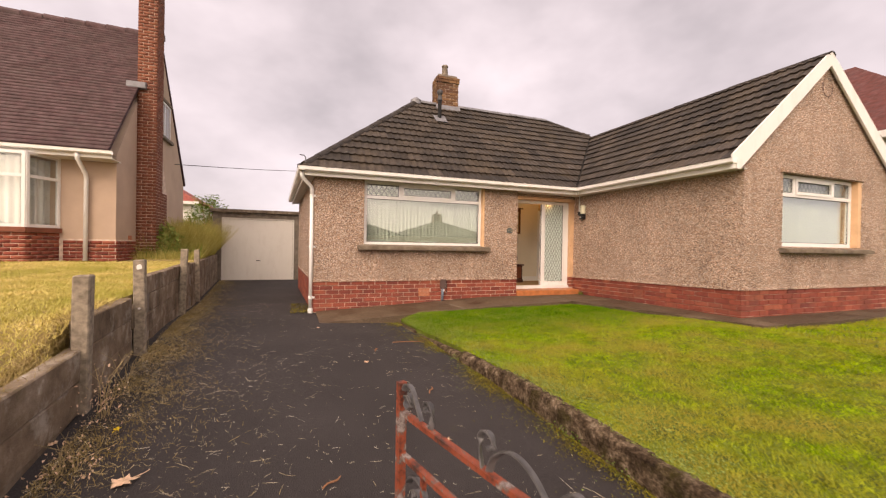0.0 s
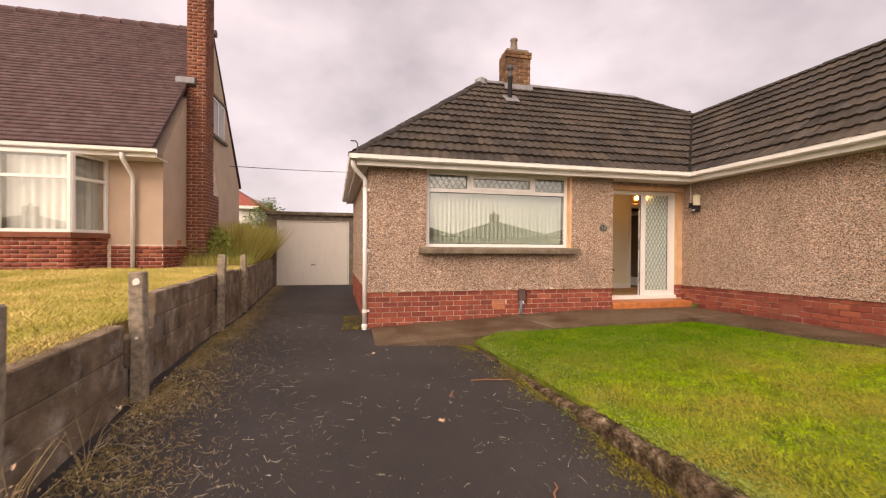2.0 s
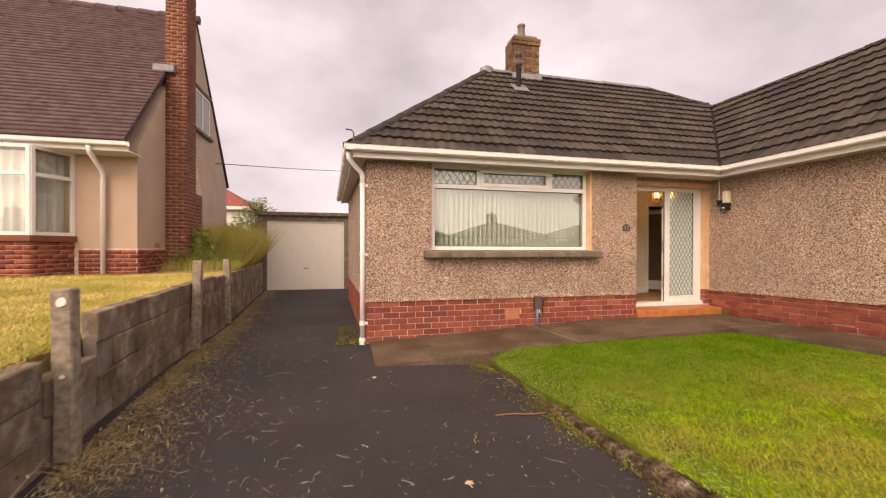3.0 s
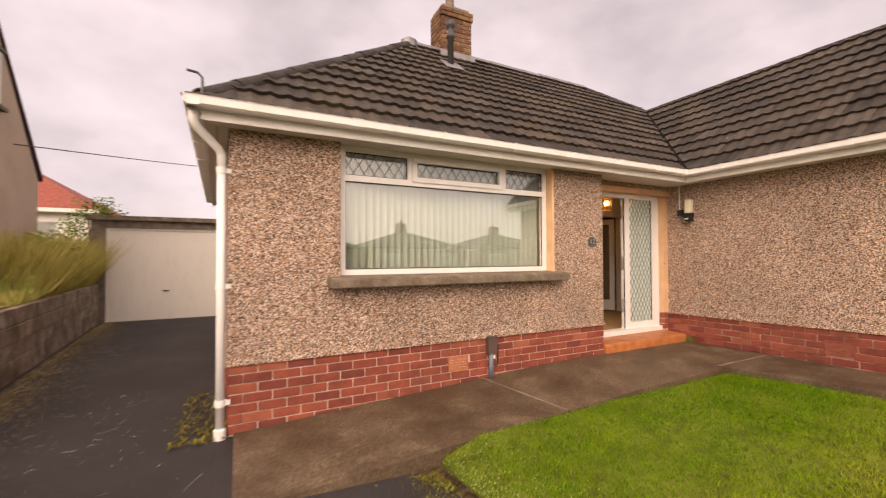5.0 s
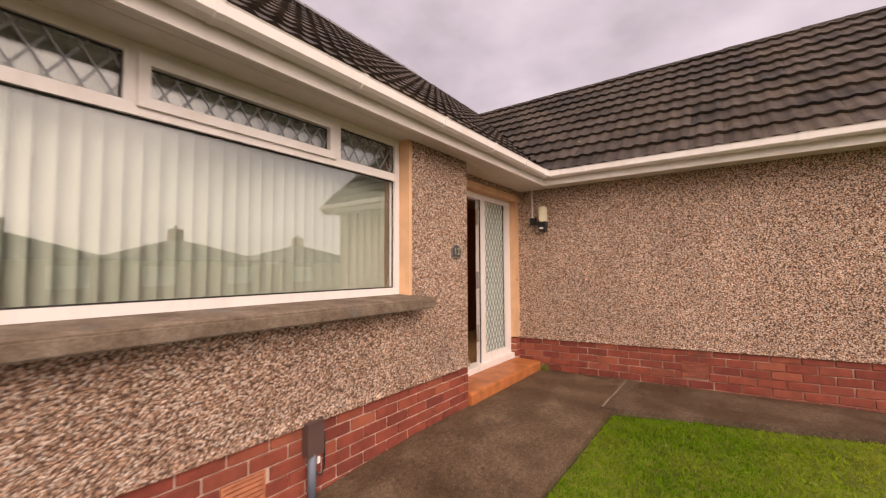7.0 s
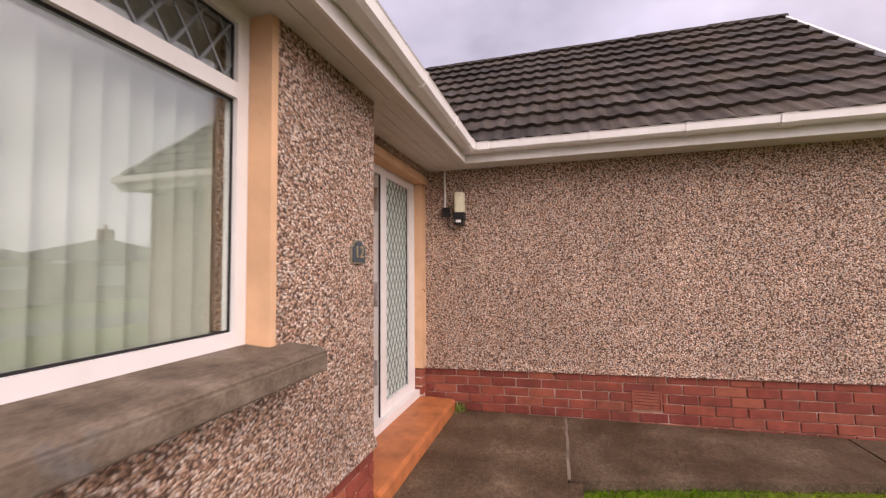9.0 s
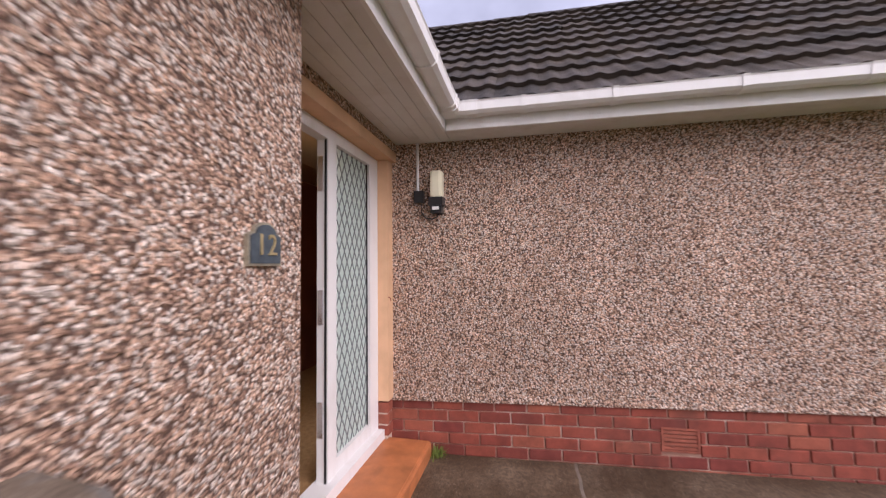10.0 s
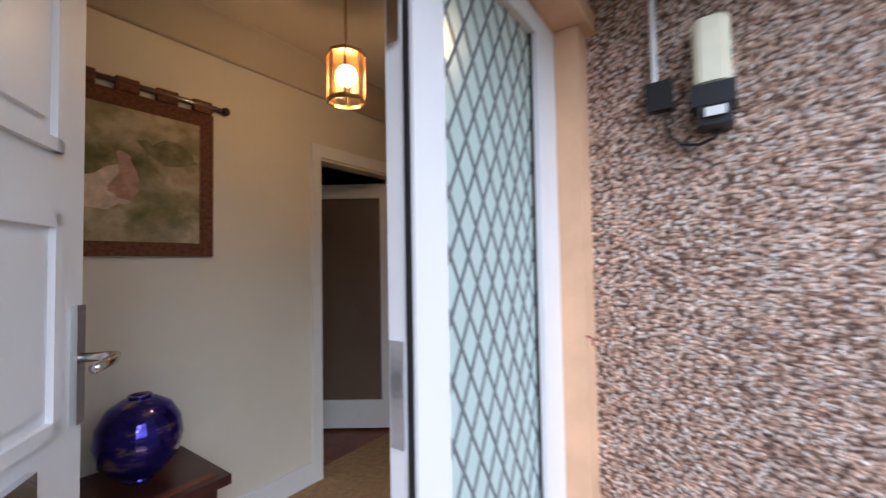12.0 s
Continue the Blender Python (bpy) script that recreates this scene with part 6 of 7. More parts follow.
pts = scatter(60000, 1.5, 2.45, -0.6, 6.9, lambda x, y: on_drive(x - 0.02, y) and g.random() < 1.2 * math.exp(-(kerb_x(y) - x) * 15) * max(0.0, 0.15 + 1.5 * noise.noise((x * 2.6, y * 2.1, 8))))
tagged(leaflets("gutter_weeds", pts, np.array([drive_z(x, y) for x, y in pts]) + g.uniform(0.004, 0.03, len(pts)), g.uniform(0.003, 0.009, len(pts)), M_CLOVER), "yellow-green weeds and moss at the foot of the kerb", "weeds", kind="stuff")
pts = scatter(60000, 2.0, 2.9, -0.8, 7.0, lambda x, y: 0.03 < x - kerb_x(y) < 0.6 and g.random() < 1.6 * math.exp(-(x - kerb_x(y)) * 5) * (0.3 + 1.4 * max(0, noise.noise((x * 3, y * 2.2, 6)) + 0.2)))
tagged(leaflets("edge_clover", pts, np.array([lawn_z(x, y) for x, y in pts]) + g.uniform(0.004, 0.022, len(pts)), g.uniform(0.003, 0.008, len(pts)), M_CLOVER), "pale clover and weeds creeping over the kerb", "weeds", kind="stuff")


def stalks(name, x, y, z, n, h, spread, label, seed, mat):
    rg = random.Random(seed)
    ob = tagged(empty(name), label, "weed")
    for _ in range(n):
        bm = bmesh.new()
        a = rg.uniform(0, 2 * math.pi)
        r = rg.uniform(0.2, 1) * spread
        hh2 = h * rg.uniform(0.4, 1)
        b = Vector((x + rg.uniform(-0.04, 0.04), y + rg.uniform(-0.05, 0.05), z))
        tube(bm, [b, b + Vector((math.cos(a) * r * 0.3, math.sin(a) * r * 0.3, hh2 * 0.6)), b + Vector((math.cos(a) * r, math.sin(a) * r, hh2))], [0.0022, 0.0017, 0.0008], 4)
        part("stem", bm, M_STRAW, ob)
    bm = bmesh.new()
    for _ in range(n * 9):
        c = Vector((x + rg.gauss(0, spread * 0.4), y + rg.gauss(0, spread * 0.5), z + abs(rg.gauss(0.05, h * 0.28))))
        m2 = Matrix.Translation(c) @ Euler((rg.uniform(0, 6), rg.uniform(0, 6), rg.uniform(0, 6))).to_matrix().to_4x4()
        s = rg.uniform(0.005, 0.013)
        vs = [bm.verts.new(m2 @ Vector(p)) for p in ((-s, -s * 0.5, 0), (0, -s * 0.6, s * 0.4), (s, 0, 0), (0, s * 0.6, s * 0.3))]
        bm.faces.new(vs)
    part("dead_leaves", bm, mat, ob)


stalks("dead_weed", wall_x(3.72) + 0.12, 3.66, -0.1, 16, 0.42, 0.20, "dead brown weed with curled leaves at the wall foot", 3, M_LEAF)
stalks("dead_weed", wall_x(3.0) + 0.14, 3.0, -0.15, 9, 0.25, 0.22, "dead brown weed with curled leaves at the wall foot", 5, M_LEAF)
stalks("dry_stalks", wall_x(4.4) + 0.10, 4.3, -0.1, 6, 0.5, 0.5, "long dry straw stalks leaning from the wall", 8, M_STRAW)
stalks("dry_stalks", wall_x(5.1) + 0.10, 5.15, -0.1, 8, 0.22, 0.5, "long dry straw stalks leaning from the wall", 9, M_STRAW)


def leaf_bm(s, seed):
    rg = random.Random(seed)
    bm = bmesh.new()
    c = bm.verts.new((0, 0, 0.006))
    ring = []
    for k in range(20):
        a = 2 * math.pi * k / 20
        r = s * (1.0 if k % 4 == 0 else 0.42 if k % 4 == 2 else 0.66) * rg.uniform(0.85, 1.1)
        ring.append(bm.verts.new((r * math.cos(a), r * math.sin(a), rg.uniform(0.002, 0.02))))
    for k in range(20):
        bm.faces.new((c, ring[k], ring[(k + 1) % 20]))
    ext = bmesh.ops.extrude_face_region(bm, geom=bm.faces[:])
    bmesh.ops.translate(bm, vec=(0, 0, 0.0015), verts=[v for v in ext["geom"] if isinstance(v, bmesh.types.BMVert)])
    tube(bm, [(0, 0, 0.006), (-s * 0.7, -s * 1.0, 0.01), (-s * 0.8, -s * 1.4, 0.012)], 0.0025, 4)
    return bm


lf = tagged(obj("fallen_leaf", leaf_bm(0.075, 1), M_LEAF), "large curled brown maple leaf on the tarmac", "leaf")
lf.matrix_world = pose(-0.49, 2.86, drive_z(-0.49, 2.86) + 0.006, 0, 0, 160)
o = tagged(obj("fallen_leaf", leaf_bm(0.028, 8), M_LEAF_YELLOW), "small bright yellow leaf at the wall foot", "leaf")
o.matrix_world = pose(-0.72, 3.45, drive_z(-0.72, 3.45) + 0.02, 12, 8, 20)
rg = random.Random(2)
for x, y in ((-1.0, 3.35), (1.35, 2.9), (0.7, 6.6), (1.1, 4.7)):
    o = tagged(obj("fallen_leaf", leaf_bm(0.03, int(y * 10)), M_LEAF), "small curled dead leaf on the tarmac", "leaf")
    o.matrix_world = pose(x, y, drive_z(x, y) + 0.006, 0, 0, rg.uniform(0, 360))
for x, y, L, a in ((1.53, 3.78, 0.17, 60), (1.8, 5.55, 0.42, -8), (1.3, 5.2, 0.12, 70), (0.55, 2.6, 0.14, 35)):
    bm = bmesh.new()
    tube(bm, [(-L / 2, 0, 0.008), (-L / 6, 0.012, 0.011), (L / 5, -0.006, 0.010), (L / 2, 0.014, 0.008)], [0.005, 0.0055, 0.005, 0.003], 6)
    o = tagged(obj("twig", bm, M_TWIG), "thin bare red-brown twig on the tarmac", "twig")
    o.matrix_world = pose(x, y, drive_z(x, y) + 0.004, 0, 0, a)

# ---- wrought iron gate, standing open ----
gate = tagged(empty("iron_gate", (0.62, 1.42, 0), math.degrees(math.atan2(-0.971, 0.237))), "open wrought iron gate in flaking red paint with grey scrolls", "gate")
GL = 1.25


def smooth(pts, n=6):
    """A rounded chain through the points."""
    p = [Vector(q) for q in (pts[0], *pts, pts[-1])]
    out = []
    for i in range(1, len(p) - 2):
        for t in steps(0, 1, n)[:-1]:
            out.append(0.5 * (2 * p[i] + (p[i + 1] - p[i - 1]) * t + (2 * p[i - 1] - 5 * p[i] + 4 * p[i + 1] - p[i + 2]) * t * t + (3 * p[i] - p[i - 1] - 3 * p[i + 1] + p[i + 2]) * t ** 3))
    return out + [p[-1]]


def flatbar(name, pts, fl, mat, label=""):
    bm = bmesh.new()
    if len(pts) < 12:
        pts = smooth(pts)
    tube(bm, pts, 0, flat=fl)
    return part(name, bm, mat, gate, label)


lbox("stile", gate, M_GATE, -0.011, 0.011, -0.011, 0.011, -0.22, 0.712, 0.004)
lbox("stile", gate, M_GATE, GL - 0.014, GL + 0.014, -0.014, 0.014, -0.25, 0.80, 0.004)
for z in (0.628, 0.508, -0.10):
    lbox("rail", gate, M_GATE, 0.014, GL - 0.014, -0.009, 0.009, z - 0.0065, z + 0.0065, 0.002)
for k in range(1, 10):
    x = GL * k / 10
    lbox("bar", gate, M_GATE, x - 0.006, x + 0.006, -0.006, 0.006, -0.09, 0.505, 0.002)


def spiral(cx, cz, r0, r1, a0, a1, n=22):
    return [(cx + (r0 + (r1 - r0) * t) * math.cos(a0 + (a1 - a0) * t), 0, cz + (r0 + (r1 - r0) * t) * math.sin(a0 + (a1 - a0) * t)) for t in steps(0, 1, n)]


BAR = (0.0075, 0.002)
IRON = "bare grey iron scroll"


def hook(cx, s, way=1):
    """A crook of flat bar standing on the top rail."""
    pts = [(0.0, 0.634), (-0.008, 0.662), (-0.010, 0.690), (0.002, 0.712), (0.022, 0.714), (0.034, 0.698), (0.028, 0.682), (0.014, 0.684)]
    flatbar("scroll", [(cx + way * x * s, 0, 0.634 + (z - 0.634) * s) for x, z in pts], BAR, M_IRON, IRON)


def arch(x0, x1, h):
    pts = [(0.0, 0.0), (0.10, 0.55), (0.30, 0.95), (0.52, 1.0), (0.75, 0.72), (0.92, 0.28), (1.0, 0.0)]
    flatbar("scroll", [(x0 + (x1 - x0) * u, 0, 0.634 + h * v) for u, v in pts], BAR, M_IRON, IRON)


flatbar("scroll", [(0.012, 0, 0.690), (0.022, 0, 0.708), (0.045, 0, 0.715), (0.068, 0, 0.702), (0.088, 0, 0.672), (0.112, 0, 0.640)], BAR, M_IRON, IRON)
flatbar("scroll", spiral(0.036, 0.668, 0.010, 0.026, 0, 2.4 * math.pi), BAR, M_IRON, IRON)
hook(0.155, 0.8, -1)
for cx in (0.36, 0.86):
    hook(cx, 1.0, 1)
    arch(cx + 0.02, cx + 0.19, 0.066)
    hook(cx + 0.22, 0.7, 1)
    hook(cx + 0.25, 0.8, -1)
arch(0.63, 0.83, 0.066)
for cx in (0.10, 0.35, 0.60, 0.85, 1.10):
    flatbar("scroll", spiral(cx, 0.43, 0.012, 0.055, 0.5, 2.9 * math.pi), (0.0085, 0.0022), M_IRON, "bare grey iron scroll")
pbox("gate_post", None, M_POST, 0.87, 1.02, -0.02, 0.13, -0.5, 0.95, 0.012)
tagged(bpy.data.objects["gate_post"], "square concrete gate post carrying the iron gate", "post")

# ---- the neighbouring house ----


def brick_soup(name, mat, parent, place, u0, u1, z0, z1, L=0.225, H=0.077, depth=0.008, seed=1):
    """Joined bricks in stretcher bond on a plane: place turns (u, d, z) into the world."""
    V, F = [], []
    rg = random.Random(seed)
    r, z = 0, z0
    while z + H * 0.5 < z1:
        u = u0 - (L / 2 if r % 2 else 0)
        while u < u1:
            a, b = max(u, u0), min(u + L - 0.011, u1)
            if b - a > 0.03:
                d = -depth + rg.uniform(-0.002, 0.002)
                c, e = z + 0.005, min(z + H - 0.005, z1)
                k = len(V)
                for dd, i in ((d, 0.0), (0.0, 0.0)):
                    V += [place(a, dd, c), place(b, dd, c), place(b, dd, e), place(a, dd, e)]
                F += [(k, k + 1, k + 2, k + 3), (k, k + 4, k + 5, k + 1), (k + 1, k + 5, k + 6, k + 2), (k + 2, k + 6, k + 7, k + 3), (k + 3, k + 7, k + 4, k)]
            u += L
        z += H
        r += 1
    ob = soup(name, V, F, mat, parent)
    ob["kind"] = "stuff"
    return ob


nb = tagged(empty("neighbour_house"), "buff rendered house with plum tiled roof and tall brick chimney", "house")
NX, NY, NBY = -3.30, 11.05, 16.75
NEZ, NRZ, NRY, NGY = 2.93, 6.93, 14.05, 10.52
pbox("wall", nb, M_RENDER, -16, NX, NY, NBY, 0.4, 2.95, 0.0)
bm = bmesh.new()
prism(bm, [(NY, 2.95), (NRY, NRZ - 0.12), (NBY, 3.05), (NBY, 2.95)], NX - 0.25, NX)
part("gable", bm, M_RENDER, nb)
pbox("plinth", nb, M_MORTAR, -16, NX + 0.012, NY - 0.012, NBY, 0.3, 1.12, 0)
brick_soup("plinth_bricks", M_BRICK_JOINED, nb, lambda u, d, z: (u, NY - 0.012 + d, z), -4.2, NX + 0.03, 0.55, 1.12)
brick_soup("plinth_bricks", M_BRICK_JOINED, nb, lambda u, d, z: (NX + 0.012 - d, u, z), NY - 0.03, NBY, 0.55, 1.12)
# roof: courses of small tiles
sl = math.atan2(NRZ - NEZ, NRY - NGY)
run = math.hypot(NRZ - NEZ, NRY - NGY)
V, F = [], []
rg = random.Random(4)
rows_n, tw = 44, 0.20
gz = run / rows_n
for r in range(rows_n):
    v0, v1 = r * gz, r * gz + gz * 1.25
    u = -14.5 + (tw / 2 if r % 2 else 0)
    while u < NX + 0.04:
        a, b = u, min(u + tw - 0.001, NX + 0.04)
        h0 = 0.036 + rg.uniform(0, 0.002)
        k = len(V)
        for x, v, h in ((a, v0, h0), (b, v0, h0), (b, v1, 0.008), (a, v1, 0.008), (a, v0, 0.0), (b, v0, 0.0)):
            V.append((x, NGY + v * math.cos(sl) - h * math.sin(sl), NEZ + 0.03 + v * math.sin(sl) + h * math.cos(sl)))
        F += [(k, k + 1, k + 2, k + 3), (k + 4, k + 5, k + 1, k)]
        u += tw
rt = soup("roof_tiles", V, F, M_TILE_NB, nb)
rt["kind"] = "stuff"
for nm, pts in (("roof", [(-14.5, NGY, NEZ + 0.02), (NX + 0.03, NGY, NEZ + 0.02), (NX + 0.03, NRY, NRZ + 0.02), (-14.5, NRY, NRZ + 0.02)]), ("rear_roof", [(-14.5, NRY, NRZ), (NX + 0.02, NRY, NRZ), (NX + 0.02, 16.95, 3.15), (-14.5, 16.95, 3.15)])):
    bm = bmesh.new()
    t = [bm.verts.new(p) for p in pts]
    l = [bm.verts.new((p[0], p[1], p[2] - 0.09)) for p in pts]
    bm.faces.new(t)
    bm.faces.new(l[::-1])
    for i in range(4):
        bm.faces.new((t[i], l[i], l[(i + 1) % 4], t[(i + 1) % 4]))
    bmesh.ops.recalc_face_normals(bm, faces=bm.faces[:])
    part(nm, bm, M_TILE_NB, nb)
for k in range(24):
    bm = bmesh.new()
    x = NX + 0.08 - 0.45 * k
    tube(bm, [(x, NRY, NRZ + 0.015), (x - 0.435, NRY, NRZ + 0.035)], 0.105, 10)
    part("ridge_tile", bm, M_TILE_NB, nb)
pbox("fascia", nb, M_FASCIA, -14.5, NX + 0.08, NGY + 0.04, NGY + 0.07, NEZ - 0.14, NEZ + 0.03, 0.004)
pbox("soffit", nb, M_SOFFIT, -14.5, NX + 0.08, NGY + 0.07, NY, NEZ - 0.14, NEZ - 0.12, 0.0)
bm = bmesh.new()
prism(bm, GP, -14.5, NX + 0.10)
bm.transform(pose(0, NGY + 0.04, NEZ - 0.06))
part("gutter", bm, M_UPVC, nb)
bm = bmesh.new()
tube(bm, [(-3.78, NGY + 0.0, NEZ - 0.07), (-3.78, NGY + 0.02, NEZ - 0.18), (-3.80, NY - 0.12, NEZ - 0.42), (-3.80, NY - 0.075, NEZ - 0.50), (-3.80, NY - 0.075, 0.66)], 0.04, 10)
part("downpipe", bm, M_UPVC, nb, smooth=True)
# chimney on the gable side
K0, K1, KX = 12.25, 12.78, NX + 0.40
bm = bmesh.new()
prism(bm, [(K0, 0.4), (13.2, 0.4), (13.2, 2.3), (K1, 3.3), (K1, 9.6), (K0, 9.6)], NX + 0.001, KX)
part("chimney_body", bm, M_MORTAR, nb)
brick_soup("chimney_bricks", M_BRICK_STACK, nb, lambda u, d, z: (u, K0 + d, z), NX, KX + 0.015, 0.45, 9.6, depth=0.007)
brick_soup("chimney_bricks", M_BRICK_STACK, nb, lambda u, d, z: (KX - d, u, z), K0 - 0.015, K1, 0.45, 9.6, depth=0.007)
brick_soup("chimney_bricks", M_BRICK_STACK, nb, lambda u, d, z: (KX - d, u, z), K1 + 0.004, 13.19, 0.45, 2.35, depth=0.007)
bm = bmesh.new()
prism(bm, [(K0 - 0.12, 4.84), (K0 - 0.12, 4.98), (K0 + 0.02, 5.02), (K0 + 0.02, 4.82)], NX - 0.2, NX + 0.2)
part("flashing", bm, M_LEAD, nb, "pale lead flashing", bevel=0.01)
# side window
for q in ((13.95, 15.05, 4.18, 4.24), (13.95, 15.05, 5.16, 5.22), (13.95, 14.01, 4.24, 5.16), (14.99, 15.05, 4.24, 5.16), (14.46, 14.52, 4.24, 5.16)):
    pbox("window_frame", nb, M_UPVC, NX - 0.02, NX + 0.015, q[0], q[1], q[2], q[3], 0.004)
pbox("window_pane", nb, M_GLASS, NX - 0.004, NX + 0.004, 14.0, 15.0, 4.22, 5.18, 0)
pbox("window_sill", nb, M_SILL, NX + 0.001, NX + 0.09, 13.85, 15.15, 4.10, 4.175, 0.006)
pbox("window_head", nb, M_SILL, NX + 0.001, NX + 0.05, 13.85, 15.15, 5.23, 5.30, 0.006)
# bay window
BX, BY = -4.52, 10.42
bm = bmesh.new()
pr = [(-9.0, NY), (-9.0, BY), (BX, BY), (-4.27, NY)]
for z0, z1, mt, nm in ((0.4, 1.30, M_MORTAR, "bay_base"),):
    lo = [bm.verts.new((x, y, z0)) for x, y in pr]
    hi = [bm.verts.new((x, y, z1)) for x, y in pr]
    for i in range(4):
        j = (i + 1) % 4
        bm.faces.new((lo[i], lo[j], hi[j], hi[i]))
    bm.faces.new(hi)
    bmesh.ops.recalc_face_normals(bm, faces=bm.faces[:])
    part(nm, bm, mt, nb)
cant = Vector((-4.27 - BX, NY - BY, 0))
cl = cant.length
cd = cant.normalized()
cn = Vector((cd.y, -cd.x, 0))
brick_soup("bay_bricks", M_BRICK_JOINED, nb, lambda u, d, z: (u, BY + d, z), -9.0, BX + 0.01, 0.55, 1.23)
brick_soup("bay_bricks", M_BRICK_JOINED, nb, lambda u, d, z: tuple(Vector((BX, BY, z)) + cd * u - cn * d), 0, cl, 0.55, 1.23)
bm = bmesh.new()
box(bm, -9.0, BX + 0.03, BY - 0.06, BY + 0.1, 1.235, 1.33)
part("bay_sill", bm, M_BRICK_STACK, nb, "dark brick sill", bevel=0.006)
bm = bmesh.new()
box(bm, -0.02, cl, -0.06, 0.1, 1.236, 1.329)
bm.transform(Matrix.Translation((BX, BY, 0)) @ pose(0, 0, 0, 0, 0, math.degrees(math.atan2(cd.y, cd.x))))
part("bay_sill", bm, M_BRICK_STACK, nb, bevel=0.006)
bay_m = Matrix.Translation((BX, BY, 0)) @ pose(0, 0, 0, 0, 0, math.degrees(math.atan2(cd.y, cd.x)))


def light(m, w, name):
    for q in ((0, 0.06, 1.33, 2.80), (w - 0.06, w, 1.33, 2.80), (0.06, w - 0.06, 1.33, 1.39), (0.06, w - 0.06, 2.74, 2.80), (0.06, w - 0.06, 2.30, 2.36)):
        bm = bmesh.new()
        box(bm, q[0], q[1], -0.02, 0.04, q[2], q[3], m)
        part("window_frame", bm, M_UPVC, nb, bevel=0.004)
    bm = bmesh.new()
    box(bm, 0.05, w - 0.05, 0.008, 0.014, 1.37, 2.75, m)
    part("window_pane", bm, M_GLASS, nb).visible_shadow = False
    bm = bmesh.new()
    n = int(w / 0.03)
    f = [[bm.verts.new(m @ Vector((0.05 + (w - 0.1) * k / n, 0.16 + 0.025 * math.sin(k * 1.1) + 0.012 * math.sin(k * 0.37), z))) for z in (1.36, 2.72)] for k in range(n + 1)]
    for p, q in zip(f, f[1:]):
        bm.faces.new((p[0], q[0], q[1], p[1]))
    part("curtain", bm, M_CURTAIN, nb, "white net curtain", smooth=True)


light(bay_m, cl, "side")
for k in range(4):
    light(pose(BX - 1.12 * (k + 1), BY, 0), 1.12, "front")
pbox("bay_room", nb, M_ROOM, -9.0, -4.5, BY + 0.9, BY + 0.95, 1.0, 2.9, 0)
pbox("wall_vent", nb, M_TERRA, NX + 0.001, NX + 0.02, 11.75, 11.92, 1.12, 1.22, 0.003)

# ---- houses further off ----


def far_house(name, x, y, w, d, zg, ze, zr, wall, tile, label, rz=0.0, chimney=True, front=True):
    h = tagged(empty(name, (x, y, zg), rz), label, "house")
    lbox("wall", h, wall, -w / 2, w / 2, -d / 2, d / 2, 0, ze - zg, 0.0)
    bm = bmesh.new()
    o = 0.35
    k = min(w, d) / 2
    e = [(-w / 2 - o, -d / 2 - o), (w / 2 + o, -d / 2 - o), (w / 2 + o, d / 2 + o), (-w / 2 - o, d / 2 + o)]
    lo = [bm.verts.new((*p, ze - zg)) for p in e]
    if w >= d:
        a, b = bm.verts.new((-w / 2 + k, 0, zr - zg)), bm.verts.new((w / 2 - k + 0.01, 0, zr - zg))
        bm.faces.new((lo[0], lo[1], b, a)), bm.faces.new((lo[1], lo[2], b)), bm.faces.new((lo[2], lo[3], a, b)), bm.faces.new((lo[3], lo[0], a))
    else:
        a, b = bm.verts.new((0, -d / 2 + k, zr - zg)), bm.verts.new((0, d / 2 - k + 0.01, zr - zg))
        bm.faces.new((lo[0], lo[1], a)), bm.faces.new((lo[1], lo[2], b, a)), bm.faces.new((lo[2], lo[3], b)), bm.faces.new((lo[3], lo[0], a, b))
    bm.faces.new(lo[::-1])
    bmesh.ops.recalc_face_normals(bm, faces=bm.faces[:])
    part("roof", bm, tile, h)
    lbox("fascia", h, M_FASCIA, -w / 2 - o, w / 2 + o, -d / 2 - o - 0.02, -d / 2 - o, ze - zg - 0.16, ze - zg + 0.02, 0)
    lbox("fascia", h, M_FASCIA, -w / 2 - o - 0.02, -w / 2 - o, -d / 2 - o, d / 2 + o, ze - zg - 0.16, ze - zg + 0.02, 0)
    if chimney:
        c = lbox("chimney", h, M_BRICK_STACK, -0.45, 0.45, -0.3, 0.3, zr - zg - 0.8, zr - zg + 0.7, 0.01)
        bm = bmesh.new()
        lathe(bm, [(0.12, 0), (0.1, 0.35)], 10, (0, 0, zr - zg + 0.7))
        part("pot", bm, M_TERRA, c)
    for sx in (-w * 0.28, w * 0.28):
        s = -d / 2 if front else d / 2
        f = lbox("window", h, M_UPVC, sx - 0.9, sx + 0.9, min(s, s * 1.004), max(s, s * 1.004), (ze - zg) * 0.38, (ze - zg) * 0.86, 0)
        for q in (-0.84, 0.03):
            bm = bmesh.new()
            box(bm, sx + q, sx + q + 0.81, min(s * 1.003, s * 1.006), max(s * 1.003, s * 1.006), (ze - zg) * 0.41, (ze - zg) * 0.83)
            part("pane", bm, M_GLASS, f)
    return h


